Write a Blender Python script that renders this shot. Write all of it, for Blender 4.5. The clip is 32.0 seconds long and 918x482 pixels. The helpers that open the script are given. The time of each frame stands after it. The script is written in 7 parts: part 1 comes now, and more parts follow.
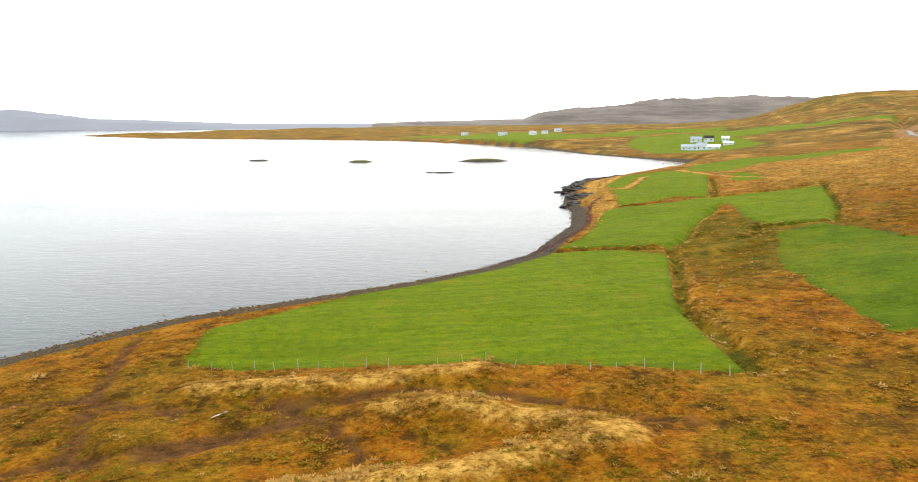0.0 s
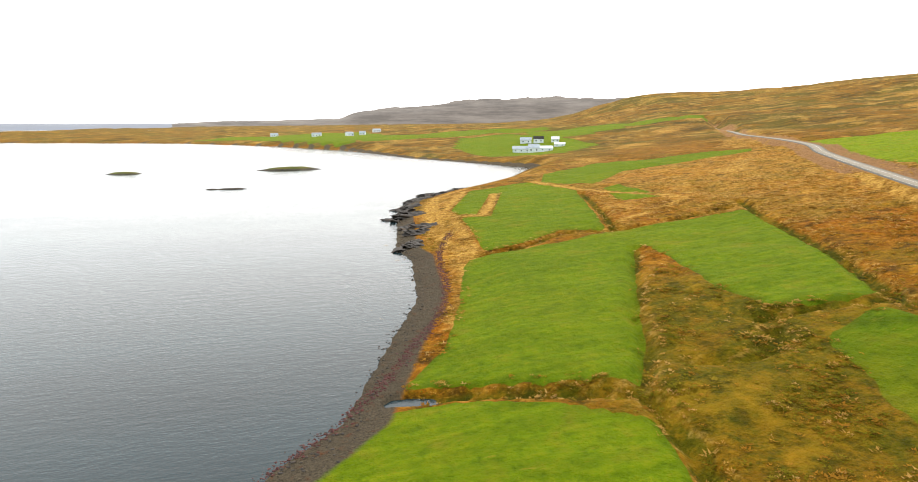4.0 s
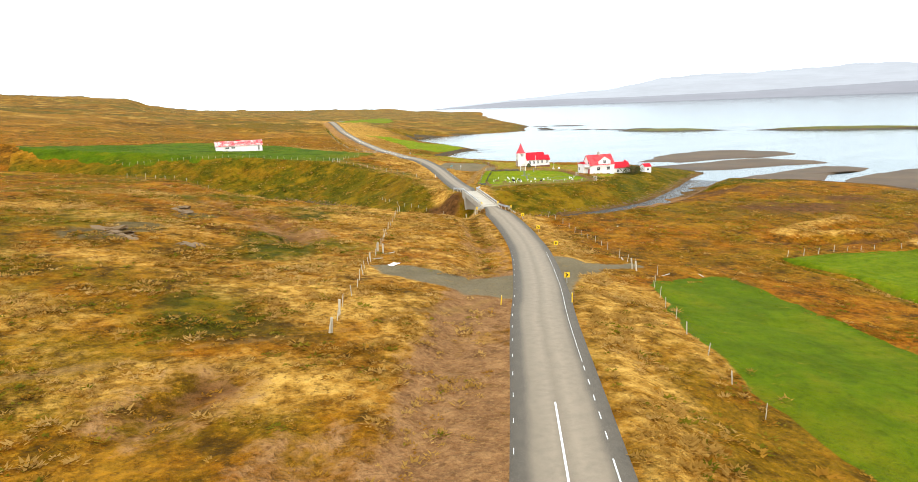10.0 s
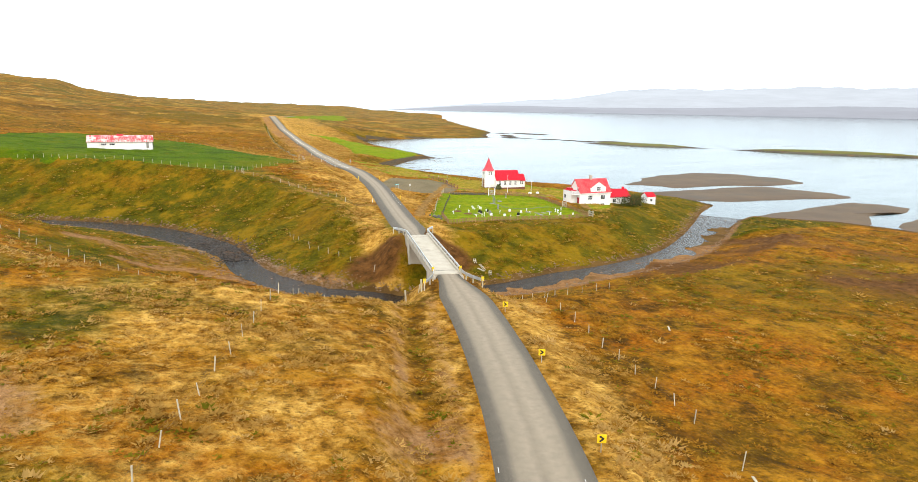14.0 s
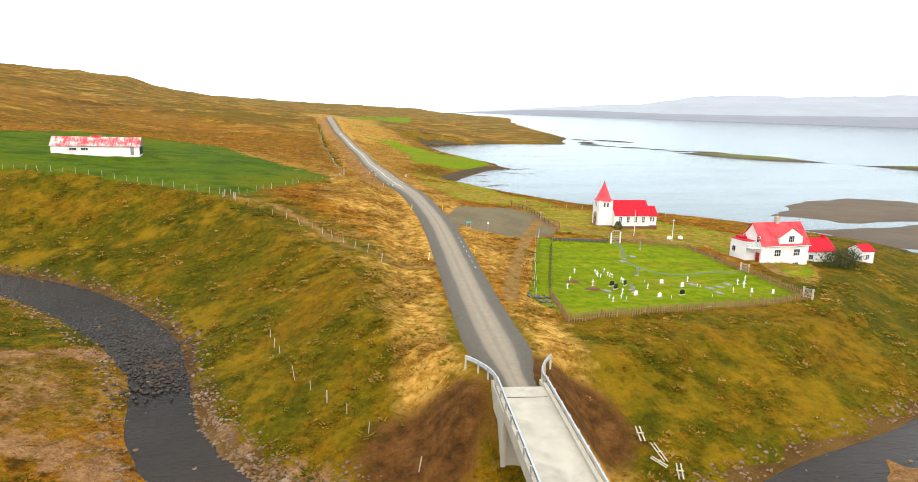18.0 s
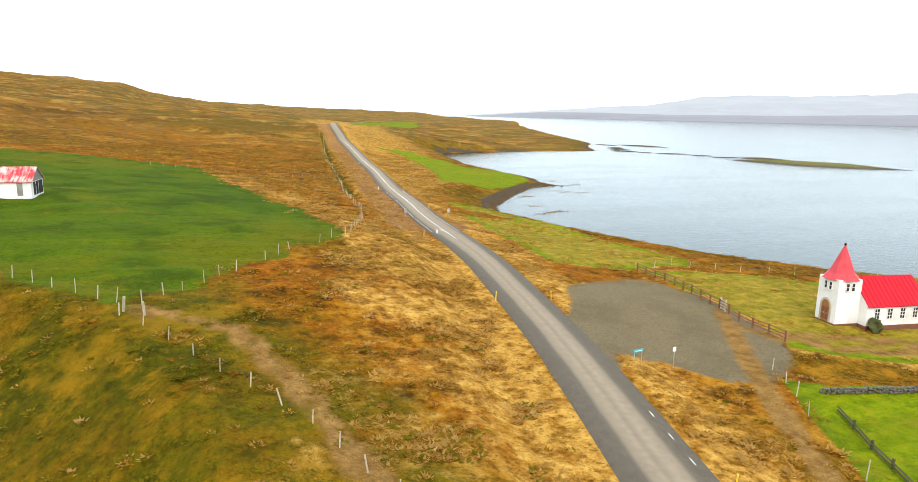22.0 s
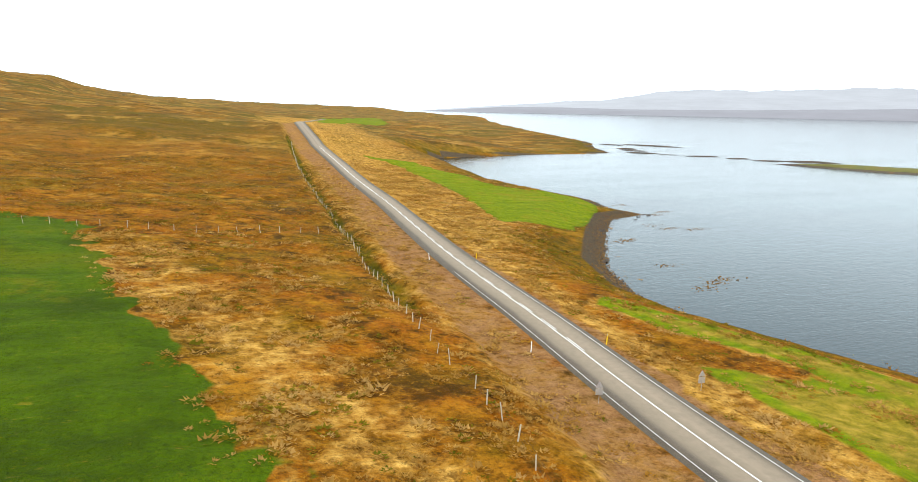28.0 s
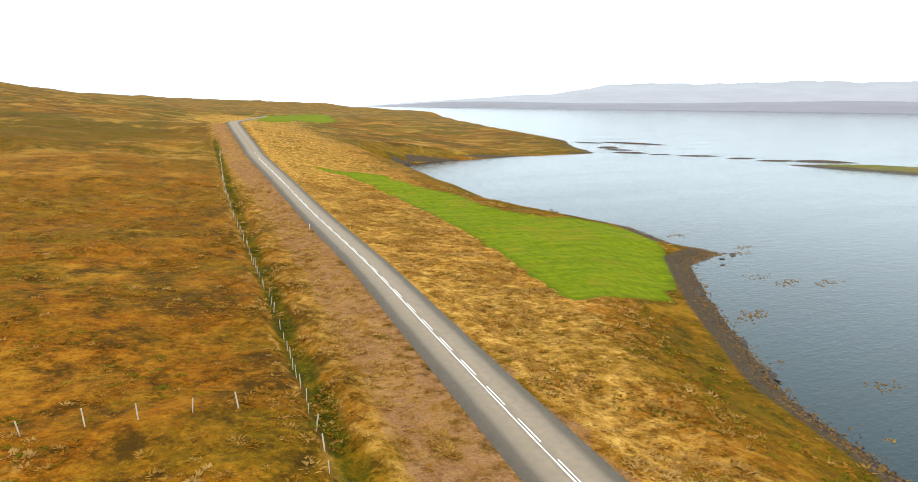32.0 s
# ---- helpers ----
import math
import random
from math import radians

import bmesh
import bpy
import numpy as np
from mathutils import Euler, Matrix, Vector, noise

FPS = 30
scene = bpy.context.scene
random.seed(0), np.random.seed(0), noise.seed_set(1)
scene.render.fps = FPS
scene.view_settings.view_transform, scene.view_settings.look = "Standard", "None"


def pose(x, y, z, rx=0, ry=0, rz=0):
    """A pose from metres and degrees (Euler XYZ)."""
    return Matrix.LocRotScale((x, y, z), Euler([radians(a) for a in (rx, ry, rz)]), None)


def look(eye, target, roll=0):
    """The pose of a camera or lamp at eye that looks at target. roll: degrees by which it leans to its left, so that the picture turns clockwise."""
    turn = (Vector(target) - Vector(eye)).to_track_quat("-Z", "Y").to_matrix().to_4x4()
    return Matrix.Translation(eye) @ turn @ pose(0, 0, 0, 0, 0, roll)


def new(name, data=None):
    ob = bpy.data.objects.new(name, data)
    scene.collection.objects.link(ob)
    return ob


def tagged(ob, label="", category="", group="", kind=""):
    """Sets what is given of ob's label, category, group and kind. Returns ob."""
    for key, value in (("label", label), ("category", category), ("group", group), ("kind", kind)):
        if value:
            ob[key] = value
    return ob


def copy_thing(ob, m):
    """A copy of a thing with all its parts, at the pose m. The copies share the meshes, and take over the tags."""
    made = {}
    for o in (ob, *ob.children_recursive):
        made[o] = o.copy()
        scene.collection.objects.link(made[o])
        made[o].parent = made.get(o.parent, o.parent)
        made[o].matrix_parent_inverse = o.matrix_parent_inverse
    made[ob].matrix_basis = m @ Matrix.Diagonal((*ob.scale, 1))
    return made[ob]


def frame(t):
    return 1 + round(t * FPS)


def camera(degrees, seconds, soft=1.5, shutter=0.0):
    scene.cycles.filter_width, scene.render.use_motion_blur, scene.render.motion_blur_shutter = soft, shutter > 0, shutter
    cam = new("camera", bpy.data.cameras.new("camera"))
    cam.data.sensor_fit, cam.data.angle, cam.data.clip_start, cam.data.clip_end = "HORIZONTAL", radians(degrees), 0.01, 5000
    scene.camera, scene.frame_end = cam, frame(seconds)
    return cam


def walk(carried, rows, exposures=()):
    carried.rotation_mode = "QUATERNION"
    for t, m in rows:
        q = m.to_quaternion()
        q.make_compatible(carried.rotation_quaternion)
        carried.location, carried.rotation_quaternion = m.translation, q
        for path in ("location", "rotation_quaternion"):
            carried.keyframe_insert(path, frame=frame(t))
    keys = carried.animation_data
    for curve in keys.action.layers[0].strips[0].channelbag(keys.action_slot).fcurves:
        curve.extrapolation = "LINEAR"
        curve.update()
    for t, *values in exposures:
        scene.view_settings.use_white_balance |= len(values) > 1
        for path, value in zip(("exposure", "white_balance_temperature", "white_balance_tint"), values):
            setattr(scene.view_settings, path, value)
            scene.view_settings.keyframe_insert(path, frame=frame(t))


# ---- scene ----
cam = camera(69.38, 32.0, 0.65)
PATH = [
    (0.0, -0.00, 0.00, 25.94, -0.03, -10.06, -0.24),
    (0.5, 1.15, 9.28, 25.86, -0.02, -10.05, -0.17),
    (1.0, 2.38, 18.62, 25.71, -0.91, -10.05, -0.15),
    (1.5, 3.59, 27.83, 25.55, -2.82, -10.04, -0.23),
    (2.0, 4.79, 36.75, 25.49, -4.83, -10.03, -0.43),
    (2.5, 5.71, 45.23, 25.51, -6.70, -10.05, -0.48),
    (4.5, 11.42, 83.17, 26.18, -19.05, -10.14, -0.32),
    (5.0, 14.57, 92.02, 26.09, -22.69, -10.08, -0.40),
    (5.1, 15.32, 93.82, 26.05, -23.43, -10.06, -0.40),
    (5.2, 16.07, 95.62, 26.01, -24.17, -10.05, -0.40),
    (5.3, 16.82, 97.41, 25.97, -24.94, -10.03, -0.40),
    (5.4, 17.58, 99.21, 25.93, -25.78, -10.02, -0.41),
    (5.5, 18.34, 101.01, 25.89, -26.72, -10.00, -0.42),
    (5.6, 19.68, 103.13, 25.84, -27.36, -10.05, -0.43),
    (5.7, 21.05, 105.29, 25.78, -27.82, -10.14, -0.43),
    (5.8, 22.50, 107.52, 25.73, -28.51, -10.22, -0.44),
    (5.9, 24.62, 110.54, 25.66, -29.76, -10.34, -0.49),
    (6.0, 27.17, 113.43, 25.60, -31.88, -10.38, -0.58),
    (6.1, 30.00, 116.03, 25.55, -34.91, -10.29, -0.73),
    (6.2, 32.91, 118.55, 25.51, -38.64, -10.11, -0.92),
    (6.3, 35.86, 121.03, 25.47, -42.91, -9.90, -1.14),
    (6.4, 38.84, 123.47, 25.42, -47.59, -9.71, -1.39),
    (6.5, 41.87, 125.85, 25.38, -52.62, -9.58, -1.67),
    (6.6, 44.94, 128.16, 25.34, -57.39, -9.46, -1.95),
    (6.7, 48.07, 130.40, 25.29, -62.52, -9.36, -2.27),
    (6.8, 51.28, 132.53, 25.26, -69.73, -9.37, -2.67),
    (6.9, 54.59, 134.49, 25.24, -80.38, -9.52, -3.18),
    (7.0, 58.04, 136.21, 25.23, -91.19, -9.76, -3.73),
    (7.1, 61.62, 137.62, 25.26, -101.88, -10.07, -4.27),
    (7.2, 65.31, 138.72, 25.32, -112.59, -10.50, -4.76),
    (7.3, 69.07, 139.54, 25.40, -123.59, -11.09, -5.14),
    (7.4, 72.87, 140.14, 25.50, -134.79, -11.77, -5.44),
    (7.5, 76.70, 140.56, 25.60, -146.32, -12.41, -5.62),
    (7.6, 80.54, 140.80, 25.71, -155.44, -12.85, -5.63),
    (7.7, 84.39, 140.89, 25.82, -162.80, -13.11, -5.48),
    (7.8, 88.23, 140.84, 25.93, -169.02, -13.23, -5.25),
    (7.9, 92.08, 140.68, 26.04, -174.50, -13.26, -5.00),
    (8.0, 95.92, 140.44, 26.16, -179.63, -13.27, -4.81),
    (8.1, 97.34, 139.40, 26.20, -182.97, -13.31, -4.69),
    (8.2, 98.00, 138.40, 26.22, -185.18, -13.30, -4.59),
    (8.3, 98.63, 137.41, 26.24, -186.93, -13.27, -4.49),
    (8.4, 99.23, 136.42, 26.26, -188.61, -13.23, -4.40),
    (8.5, 99.83, 135.43, 26.27, -190.19, -13.17, -4.30),
    (8.6, 100.14, 134.46, 26.29, -191.94, -13.12, -4.20),
    (8.7, 100.45, 133.49, 26.30, -193.63, -13.05, -4.09),
    (8.8, 100.75, 132.52, 26.32, -195.19, -12.98, -3.99),
    (8.9, 101.05, 131.54, 26.33, -196.56, -12.90, -3.88),
    (9.0, 101.34, 130.57, 26.34, -197.68, -12.80, -3.76),
    (9.5, 101.75, 125.26, 26.34, -199.88, -12.15, -3.06),
    (10.0, 101.01, 119.94, 26.32, -203.16, -11.63, -2.23),
    (10.5, 99.23, 114.49, 26.28, -205.13, -11.13, -1.84),
    (11.0, 96.86, 108.83, 26.26, -206.60, -10.76, -1.42),
    (11.5, 94.19, 103.31, 26.28, -207.97, -10.38, -1.01),
    (12.0, 91.40, 97.62, 26.27, -207.93, -10.11, -0.46),
    (12.5, 88.40, 91.87, 26.25, -207.50, -9.86, -0.11),
    (13.0, 85.29, 85.87, 26.29, -207.39, -10.17, 0.39),
    (13.5, 82.25, 80.33, 26.10, -207.48, -11.13, 0.71),
    (15.5, 70.45, 56.44, 25.14, -204.58, -11.76, 1.77),
    (16.0, 67.94, 50.02, 24.93, -203.27, -11.66, 2.04),
    (16.5, 65.80, 43.56, 24.79, -202.03, -11.60, 2.15),
    (17.0, 63.73, 37.14, 24.72, -201.94, -11.49, 1.98),
    (17.5, 61.83, 30.58, 24.64, -201.87, -11.40, 1.82),
    (18.0, 60.26, 23.86, 24.63, -201.69, -11.32, 1.83),
    (18.5, 58.84, 17.23, 24.59, -201.51, -11.26, 1.84),
    (19.0, 57.53, 10.64, 24.56, -201.11, -11.17, 1.83),
    (19.5, 56.37, 4.19, 24.52, -200.47, -11.10, 1.75),
    (20.0, 55.51, -2.42, 24.49, -200.41, -11.04, 1.60),
    (20.5, 54.56, -8.93, 24.48, -200.91, -11.01, 1.52),
    (21.0, 53.43, -15.35, 24.51, -200.72, -11.00, 1.39),
    (21.5, 52.53, -21.85, 24.59, -201.05, -11.03, 1.26),
    (22.0, 51.72, -28.37, 24.62, -201.44, -11.04, 1.16),
    (22.5, 51.01, -34.98, 24.67, -201.83, -11.04, 1.03),
    (23.0, 50.45, -41.33, 24.58, -202.37, -11.01, 1.19),
    (23.5, 49.56, -47.43, 24.74, -202.56, -11.01, 1.33),
    (24.0, 48.90, -53.67, 25.16, -202.86, -11.15, 1.07),
    (24.5, 48.35, -59.82, 25.51, -203.17, -11.31, 0.87),
    (25.0, 47.70, -66.22, 25.71, -203.52, -11.43, 0.72),
    (25.5, 46.87, -73.05, 25.73, -203.83, -11.48, 0.69),
    (27.5, 44.67, -99.43, 24.79, -205.07, -11.39, 1.08),
    (28.0, 43.52, -105.43, 24.66, -205.23, -11.40, 1.07),
    (28.5, 42.46, -111.60, 24.61, -205.75, -11.43, 0.94),
    (29.0, 40.96, -117.68, 24.61, -206.80, -11.49, 0.85),
    (29.5, 39.29, -124.04, 24.61, -208.00, -11.55, 0.72),
    (30.0, 37.41, -130.52, 24.62, -208.98, -11.63, 0.63),
    (30.5, 35.64, -136.92, 24.68, -209.38, -11.71, 0.59),
    (31.0, 33.72, -143.14, 24.72, -209.44, -11.75, 0.64),
    (31.5, 31.82, -149.85, 24.70, -209.68, -11.74, 0.73),
    (32.0, 29.69, -156.53, 24.72, -209.70, -11.77, 0.67),
]
walk(cam, [(t, pose(x, y, z, 90 + pitch, 0, yaw) @ pose(0, 0, 0, 0, 0, roll)) for t, x, y, z, yaw, pitch, roll in PATH],
     [(0.0, -0.12), (5.8, -0.12), (6.6, -0.4), (7.2, -0.45), (8.0, -0.14), (10.0, 0.0), (14.0, 0.0), (17.0, -0.06), (26.0, -0.1), (32.0, -0.2)])

# ---- world, sun ----
SUN_AZ, SUN_EL = radians(18), radians(38)
SUN_WAY = Vector((math.sin(SUN_AZ) * math.cos(SUN_EL), math.cos(SUN_AZ) * math.cos(SUN_EL), math.sin(SUN_EL)))
world = bpy.data.worlds.new("sky")
scene.world = world
world.use_nodes = True
wn, wl = world.node_tree.nodes, world.node_tree.links
bg = wn["Background"]
sky = wn.new("ShaderNodeTexSky")
sky.sky_type, sky.sun_disc, sky.sun_elevation, sky.sun_rotation = 'NISHITA', False, SUN_EL, SUN_AZ
sky.air_density, sky.dust_density = 1.0, 3.0
wco = wn.new("ShaderNodeTexCoord")
# a white cloud sheet, brighter round the veiled sun, thin in places
cloud = wn.new("ShaderNodeTexNoise")
cloud.inputs["Scale"].default_value, cloud.inputs["Detail"].default_value = 2.2, 5.0
wmap = wn.new("ShaderNodeMapping")
wmap.inputs["Scale"].default_value = (1, 1, 4)
wl.new(wco.outputs["Generated"], wmap.inputs["Vector"])
wl.new(wmap.outputs["Vector"], cloud.inputs["Vector"])
thin = wn.new("ShaderNodeValToRGB")
thin.color_ramp.elements[0].position, thin.color_ramp.elements[1].position = 0.26, 0.44
thin.color_ramp.elements[0].color, thin.color_ramp.elements[1].color = (0.82, 0.82, 0.82, 1), (1, 1, 1, 1)
wl.new(cloud.outputs["Fac"], thin.inputs["Fac"])
near_sun = wn.new("ShaderNodeVectorMath")
near_sun.operation = 'DOT_PRODUCT'
wl.new(wco.outputs["Generated"], near_sun.inputs[0])
near_sun.inputs[1].default_value = SUN_WAY
veil = wn.new("ShaderNodeValToRGB")
veil.color_ramp.elements[0].position, veil.color_ramp.elements[1].position = 0.0, 0.92
veil.color_ramp.elements[0].color, veil.color_ramp.elements[1].color = (0.60, 0.70, 0.76, 1), (1.0, 0.985, 0.96, 1)
wl.new(near_sun.outputs["Value"], veil.inputs["Fac"])
gain = wn.new("ShaderNodeVectorMath")
gain.operation = 'SCALE'
gain.inputs["Scale"].default_value = 27.0
wl.new(veil.outputs["Color"], gain.inputs[0])
wmix = wn.new("ShaderNodeMix")
wmix.data_type = 'RGBA'
wl.new(thin.outputs["Color"], wmix.inputs["Factor"])
wl.new(sky.outputs["Color"], wmix.inputs["A"])
wl.new(gain.outputs["Vector"], wmix.inputs["B"])
wl.new(wmix.outputs["Result"], bg.inputs["Color"])
bg.inputs["Strength"].default_value = 0.1
sun = new("sun", bpy.data.lights.new("sun", 'SUN'))
sun.data.energy, sun.data.angle, sun.data.color = 1.5, radians(10), (1.0, 0.94, 0.85)
sun.matrix_basis = look(SUN_WAY * 100, (0, 0, 0))


# ---- materials ----
class Nodes:
    """A material's node tree, with short calls."""

    def __init__(self, name, rough=0.9, metal=0.0):
        self.m = bpy.data.materials.new(name)
        self.m.use_nodes = True
        self.n, self.l = self.m.node_tree.nodes, self.m.node_tree.links
        self.p = self.n["Principled BSDF"]
        self.p.inputs["Roughness"].default_value, self.p.inputs["Metallic"].default_value = rough, metal
        self.p.inputs["Specular IOR Level"].default_value = 0.3
        self.co = self.n.new("ShaderNodeTexCoord").outputs["Object"]

    def noise(self, scale, detail=4.0, rough=0.55, stretch=None):
        t = self.n.new("ShaderNodeTexNoise")
        t.inputs["Scale"].default_value, t.inputs["Detail"].default_value, t.inputs["Roughness"].default_value = scale, detail, rough
        co = self.co
        if stretch:
            mp = self.n.new("ShaderNodeMapping")
            mp.inputs["Scale"].default_value = stretch
            self.l.new(co, mp.inputs["Vector"])
            co = mp.outputs["Vector"]
        self.l.new(co, t.inputs["Vector"])
        return t.outputs["Fac"]

    def ramp(self, fac, *stops):
        r = self.n.new("ShaderNodeValToRGB")
        e = r.color_ramp.elements
        while len(e) < len(stops):
            e.new(0.5)
        for el, (pos, col) in zip(e, stops):
            el.position, el.color = pos, (*col, 1) if isinstance(col, tuple) else (col, col, col, 1)
        self.l.new(fac, r.inputs["Fac"])
        return r.outputs["Color"]

    def mix(self, fac, a, b, blend='MIX'):
        x = self.n.new("ShaderNodeMix")
        x.data_type, x.blend_type = 'RGBA', blend
        for key, v in (("Factor", fac), ("A", a), ("B", b)):
            if isinstance(v, (int, float)):
                x.inputs[key].default_value = v if key == "Factor" else (v, v, v, 1)
            elif isinstance(v, tuple):
                x.inputs[key].default_value = (*v, 1)
            else:
                self.l.new(v, x.inputs[key])
        return x.outputs["Result"]

    def calc(self, op, a, b):
        x = self.n.new("ShaderNodeMath")
        x.operation = op
        for i, v in enumerate((a, b)):
            if isinstance(v, (int, float)):
                x.inputs[i].default_value = v
            else:
                self.l.new(v, x.inputs[i])
        return x.outputs[0]

    def attr(self, name):
        a = self.n.new("ShaderNodeAttribute")
        a.attribute_name = name
        return a

    def colour(self, c):
        if isinstance(c, tuple):
            self.p.inputs["Base Color"].default_value = (*c, 1)
        else:
            self.l.new(c, self.p.inputs["Base Color"])
        return self

    def bump(self, h, strength=0.4, dist=0.1):
        b = self.n.new("ShaderNodeBump")
        b.inputs["Strength"].default_value, b.inputs["Distance"].default_value = strength, dist
        self.l.new(h, b.inputs["Height"])
        self.l.new(b.outputs["Normal"], self.p.inputs["Normal"])
        return self


def surface(name, a, b, scale=3.0, rough=0.85, metal=0.0, bump=0.2, dist=0.02, fine=25.0, dirt=None, each=0.0):
    """A weathered surface: two tones in patches, a fine grain, stains, and a change from piece to piece."""
    k = Nodes(name, rough, metal)
    big, small = k.noise(scale), k.noise(fine, 3)
    col = k.mix(k.ramp(big, (0.35, 0.0), (0.65, 1.0)), a, b)
    col = k.mix(k.ramp(small, (0.3, 0.0), (0.7, 0.35)), col, tuple(0.6 * v for v in a))
    if dirt:
        col = k.mix(k.ramp(k.noise(scale * 0.45, 5, 0.65), (0.55, 0.0), (0.7, 0.8)), col, dirt)
    if each:
        info = k.n.new("ShaderNodeObjectInfo")
        col = k.mix(k.calc('MULTIPLY', info.outputs["Random"], each), col, tuple(0.45 * v for v in a))
    return k.colour(col).bump(small, bump, dist).m


def ground_material():
    k = Nodes("moorland", 0.95)
    k.p.inputs["Specular IOR Level"].default_value = 0.05
    vast, big, mid, fine, grit = k.noise(0.006, 4, 0.6), k.noise(0.028, 5, 0.62), k.noise(0.15, 5, 0.65), k.noise(0.85, 5, 0.7), k.noise(4.5, 3, 0.7)
    tone = k.calc('ADD', k.calc('ADD', k.calc('MULTIPLY', big, 0.42), k.calc('MULTIPLY', mid, 0.40)), k.calc('MULTIPLY', vast, 0.18))
    # rust, amber and umber heath in patches
    col = k.ramp(tone, (0.36, (0.075, 0.055, 0.004)), (0.43, (0.14, 0.08, 0.005)), (0.48, (0.25, 0.115, 0.007)), (0.53, (0.29, 0.115, 0.007)), (0.57, (0.21, 0.08, 0.007)), (0.63, (0.34, 0.18, 0.018)), (0.7, (0.40, 0.25, 0.05)))
    mosaic, speck, tus = k.noise(0.09, 6, 0.62), k.noise(2.3, 4, 0.75), k.noise(0.36, 5, 0.72)
    col = k.mix(k.ramp(mosaic, (0.35, 0.9), (0.45, 0.0)), col, (0.085, 0.042, 0.006))
    col = k.mix(k.ramp(mosaic, (0.55, 0.0), (0.66, 0.75)), col, (0.42, 0.235, 0.03))
    col = k.mix(k.ramp(k.noise(0.055, 6, 0.66), (0.49, 0.0), (0.60, 0.8)), col, (0.15, 0.115, 0.006))
    col = k.mix(k.ramp(fine, (0.52, 0.0), (0.68, 0.45)), col, (0.40, 0.215, 0.03))
    col = k.mix(k.ramp(fine, (0.34, 0.65), (0.46, 0.0)), col, (0.06, 0.032, 0.004))
    col = k.mix(k.ramp(speck, (0.35, 0.6), (0.48, 0.0)), col, (0.05, 0.028, 0.003))
    col = k.mix(k.ramp(speck, (0.54, 0.0), (0.66, 0.5)), col, (0.46, 0.27, 0.04))
    col = k.mix(k.ramp(tus, (0.36, 0.9), (0.47, 0.0)), col, (0.055, 0.032, 0.004))
    col = k.mix(k.ramp(tus, (0.55, 0.0), (0.66, 0.5)), col, (0.43, 0.24, 0.03))
    wob = k.calc('ADD', k.calc('MULTIPLY', fine, 0.75), k.calc('MULTIPLY', mid, 0.55))
    a, b = k.attr("cover_a"), k.attr("cover_b")
    sa, sb = k.n.new("ShaderNodeSeparateColor"), k.n.new("ShaderNodeSeparateColor")
    k.l.new(a.outputs["Color"], sa.inputs[0])
    k.l.new(b.outputs["Color"], sb.inputs[0])
    c, sc = k.attr("cover_c"), k.n.new("ShaderNodeSeparateColor")
    k.l.new(c.outputs["Color"], sc.inputs[0])

    def lay(col, mask, over, lo=0.45, hi=0.6, wobble=0.65):
        m = k.calc('ADD', mask, k.calc('MULTIPLY', k.calc('SUBTRACT', wob, 0.65), wobble))
        return k.mix(k.ramp(m, (lo, 0.0), (hi, 1.0)), col, over)

    # far slopes: grey-brown scree, olive and dun bands
    hill = k.ramp(k.noise(0.022, 6, 0.7, (1, 1, 6)), (0.34, (0.055, 0.045, 0.02)), (0.45, (0.13, 0.072, 0.014)), (0.52, (0.205, 0.105, 0.016)), (0.58, (0.115, 0.085, 0.03)), (0.66, (0.24, 0.155, 0.05)))
    hill = k.mix(k.ramp(vast, (0.46, 0.0), (0.58, 0.6)), hill, (0.19, 0.105, 0.022))
    hill = k.mix(k.ramp(mid, (0.36, 0.7), (0.48, 0.0)), hill, (0.05, 0.042, 0.015))
    hill = k.mix(k.ramp(k.noise(0.010, 5, 0.62), (0.49, 0.0), (0.58, 0.8)), hill, (0.075, 0.07, 0.014))
    hill = k.mix(k.ramp(k.noise(0.02, 6, 0.7, (0.35, 1.6, 1)), (0.55, 0.0), (0.64, 0.75)), hill, (0.31, 0.195, 0.06))
    hill = k.mix(k.ramp(k.noise(0.035, 5, 0.7, (0.5, 1.4, 1)), (0.34, 0.75), (0.44, 0.0)), hill, (0.045, 0.032, 0.012))
    hill = k.mix(k.ramp(k.noise(0.03, 6, 0.72), (0.37, 0.85), (0.46, 0.0)), hill, (0.06, 0.04, 0.012))
    hill = k.mix(k.ramp(k.noise(0.045, 6, 0.72), (0.54, 0.0), (0.64, 0.75)), hill, (0.34, 0.225, 0.075))
    hill = k.mix(1.0, hill, (1.15, 1.25, 1.35), 'MULTIPLY')
    col = k.mix(sc.outputs[2], col, hill)
    olive = k.ramp(tone, (0.38, (0.04, 0.048, 0.003)), (0.46, (0.075, 0.088, 0.004)), (0.53, (0.125, 0.122, 0.005)), (0.6, (0.22, 0.15, 0.010)))
    olive = k.mix(k.ramp(mid, (0.5, 0.0), (0.62, 0.6)), olive, (0.20, 0.12, 0.008))
    olive = k.mix(k.ramp(fine, (0.46, 0.0), (0.64, 0.5)), olive, (0.05, 0.065, 0.004))
    olive = k.mix(k.ramp(speck, (0.36, 0.55), (0.48, 0.0)), olive, (0.03, 0.034, 0.002))
    olive = k.mix(k.ramp(mosaic, (0.54, 0.0), (0.64, 0.8)), olive, (0.235, 0.175, 0.012))
    olive = k.mix(k.ramp(speck, (0.56, 0.0), (0.7, 0.6)), olive, (0.24, 0.19, 0.02))
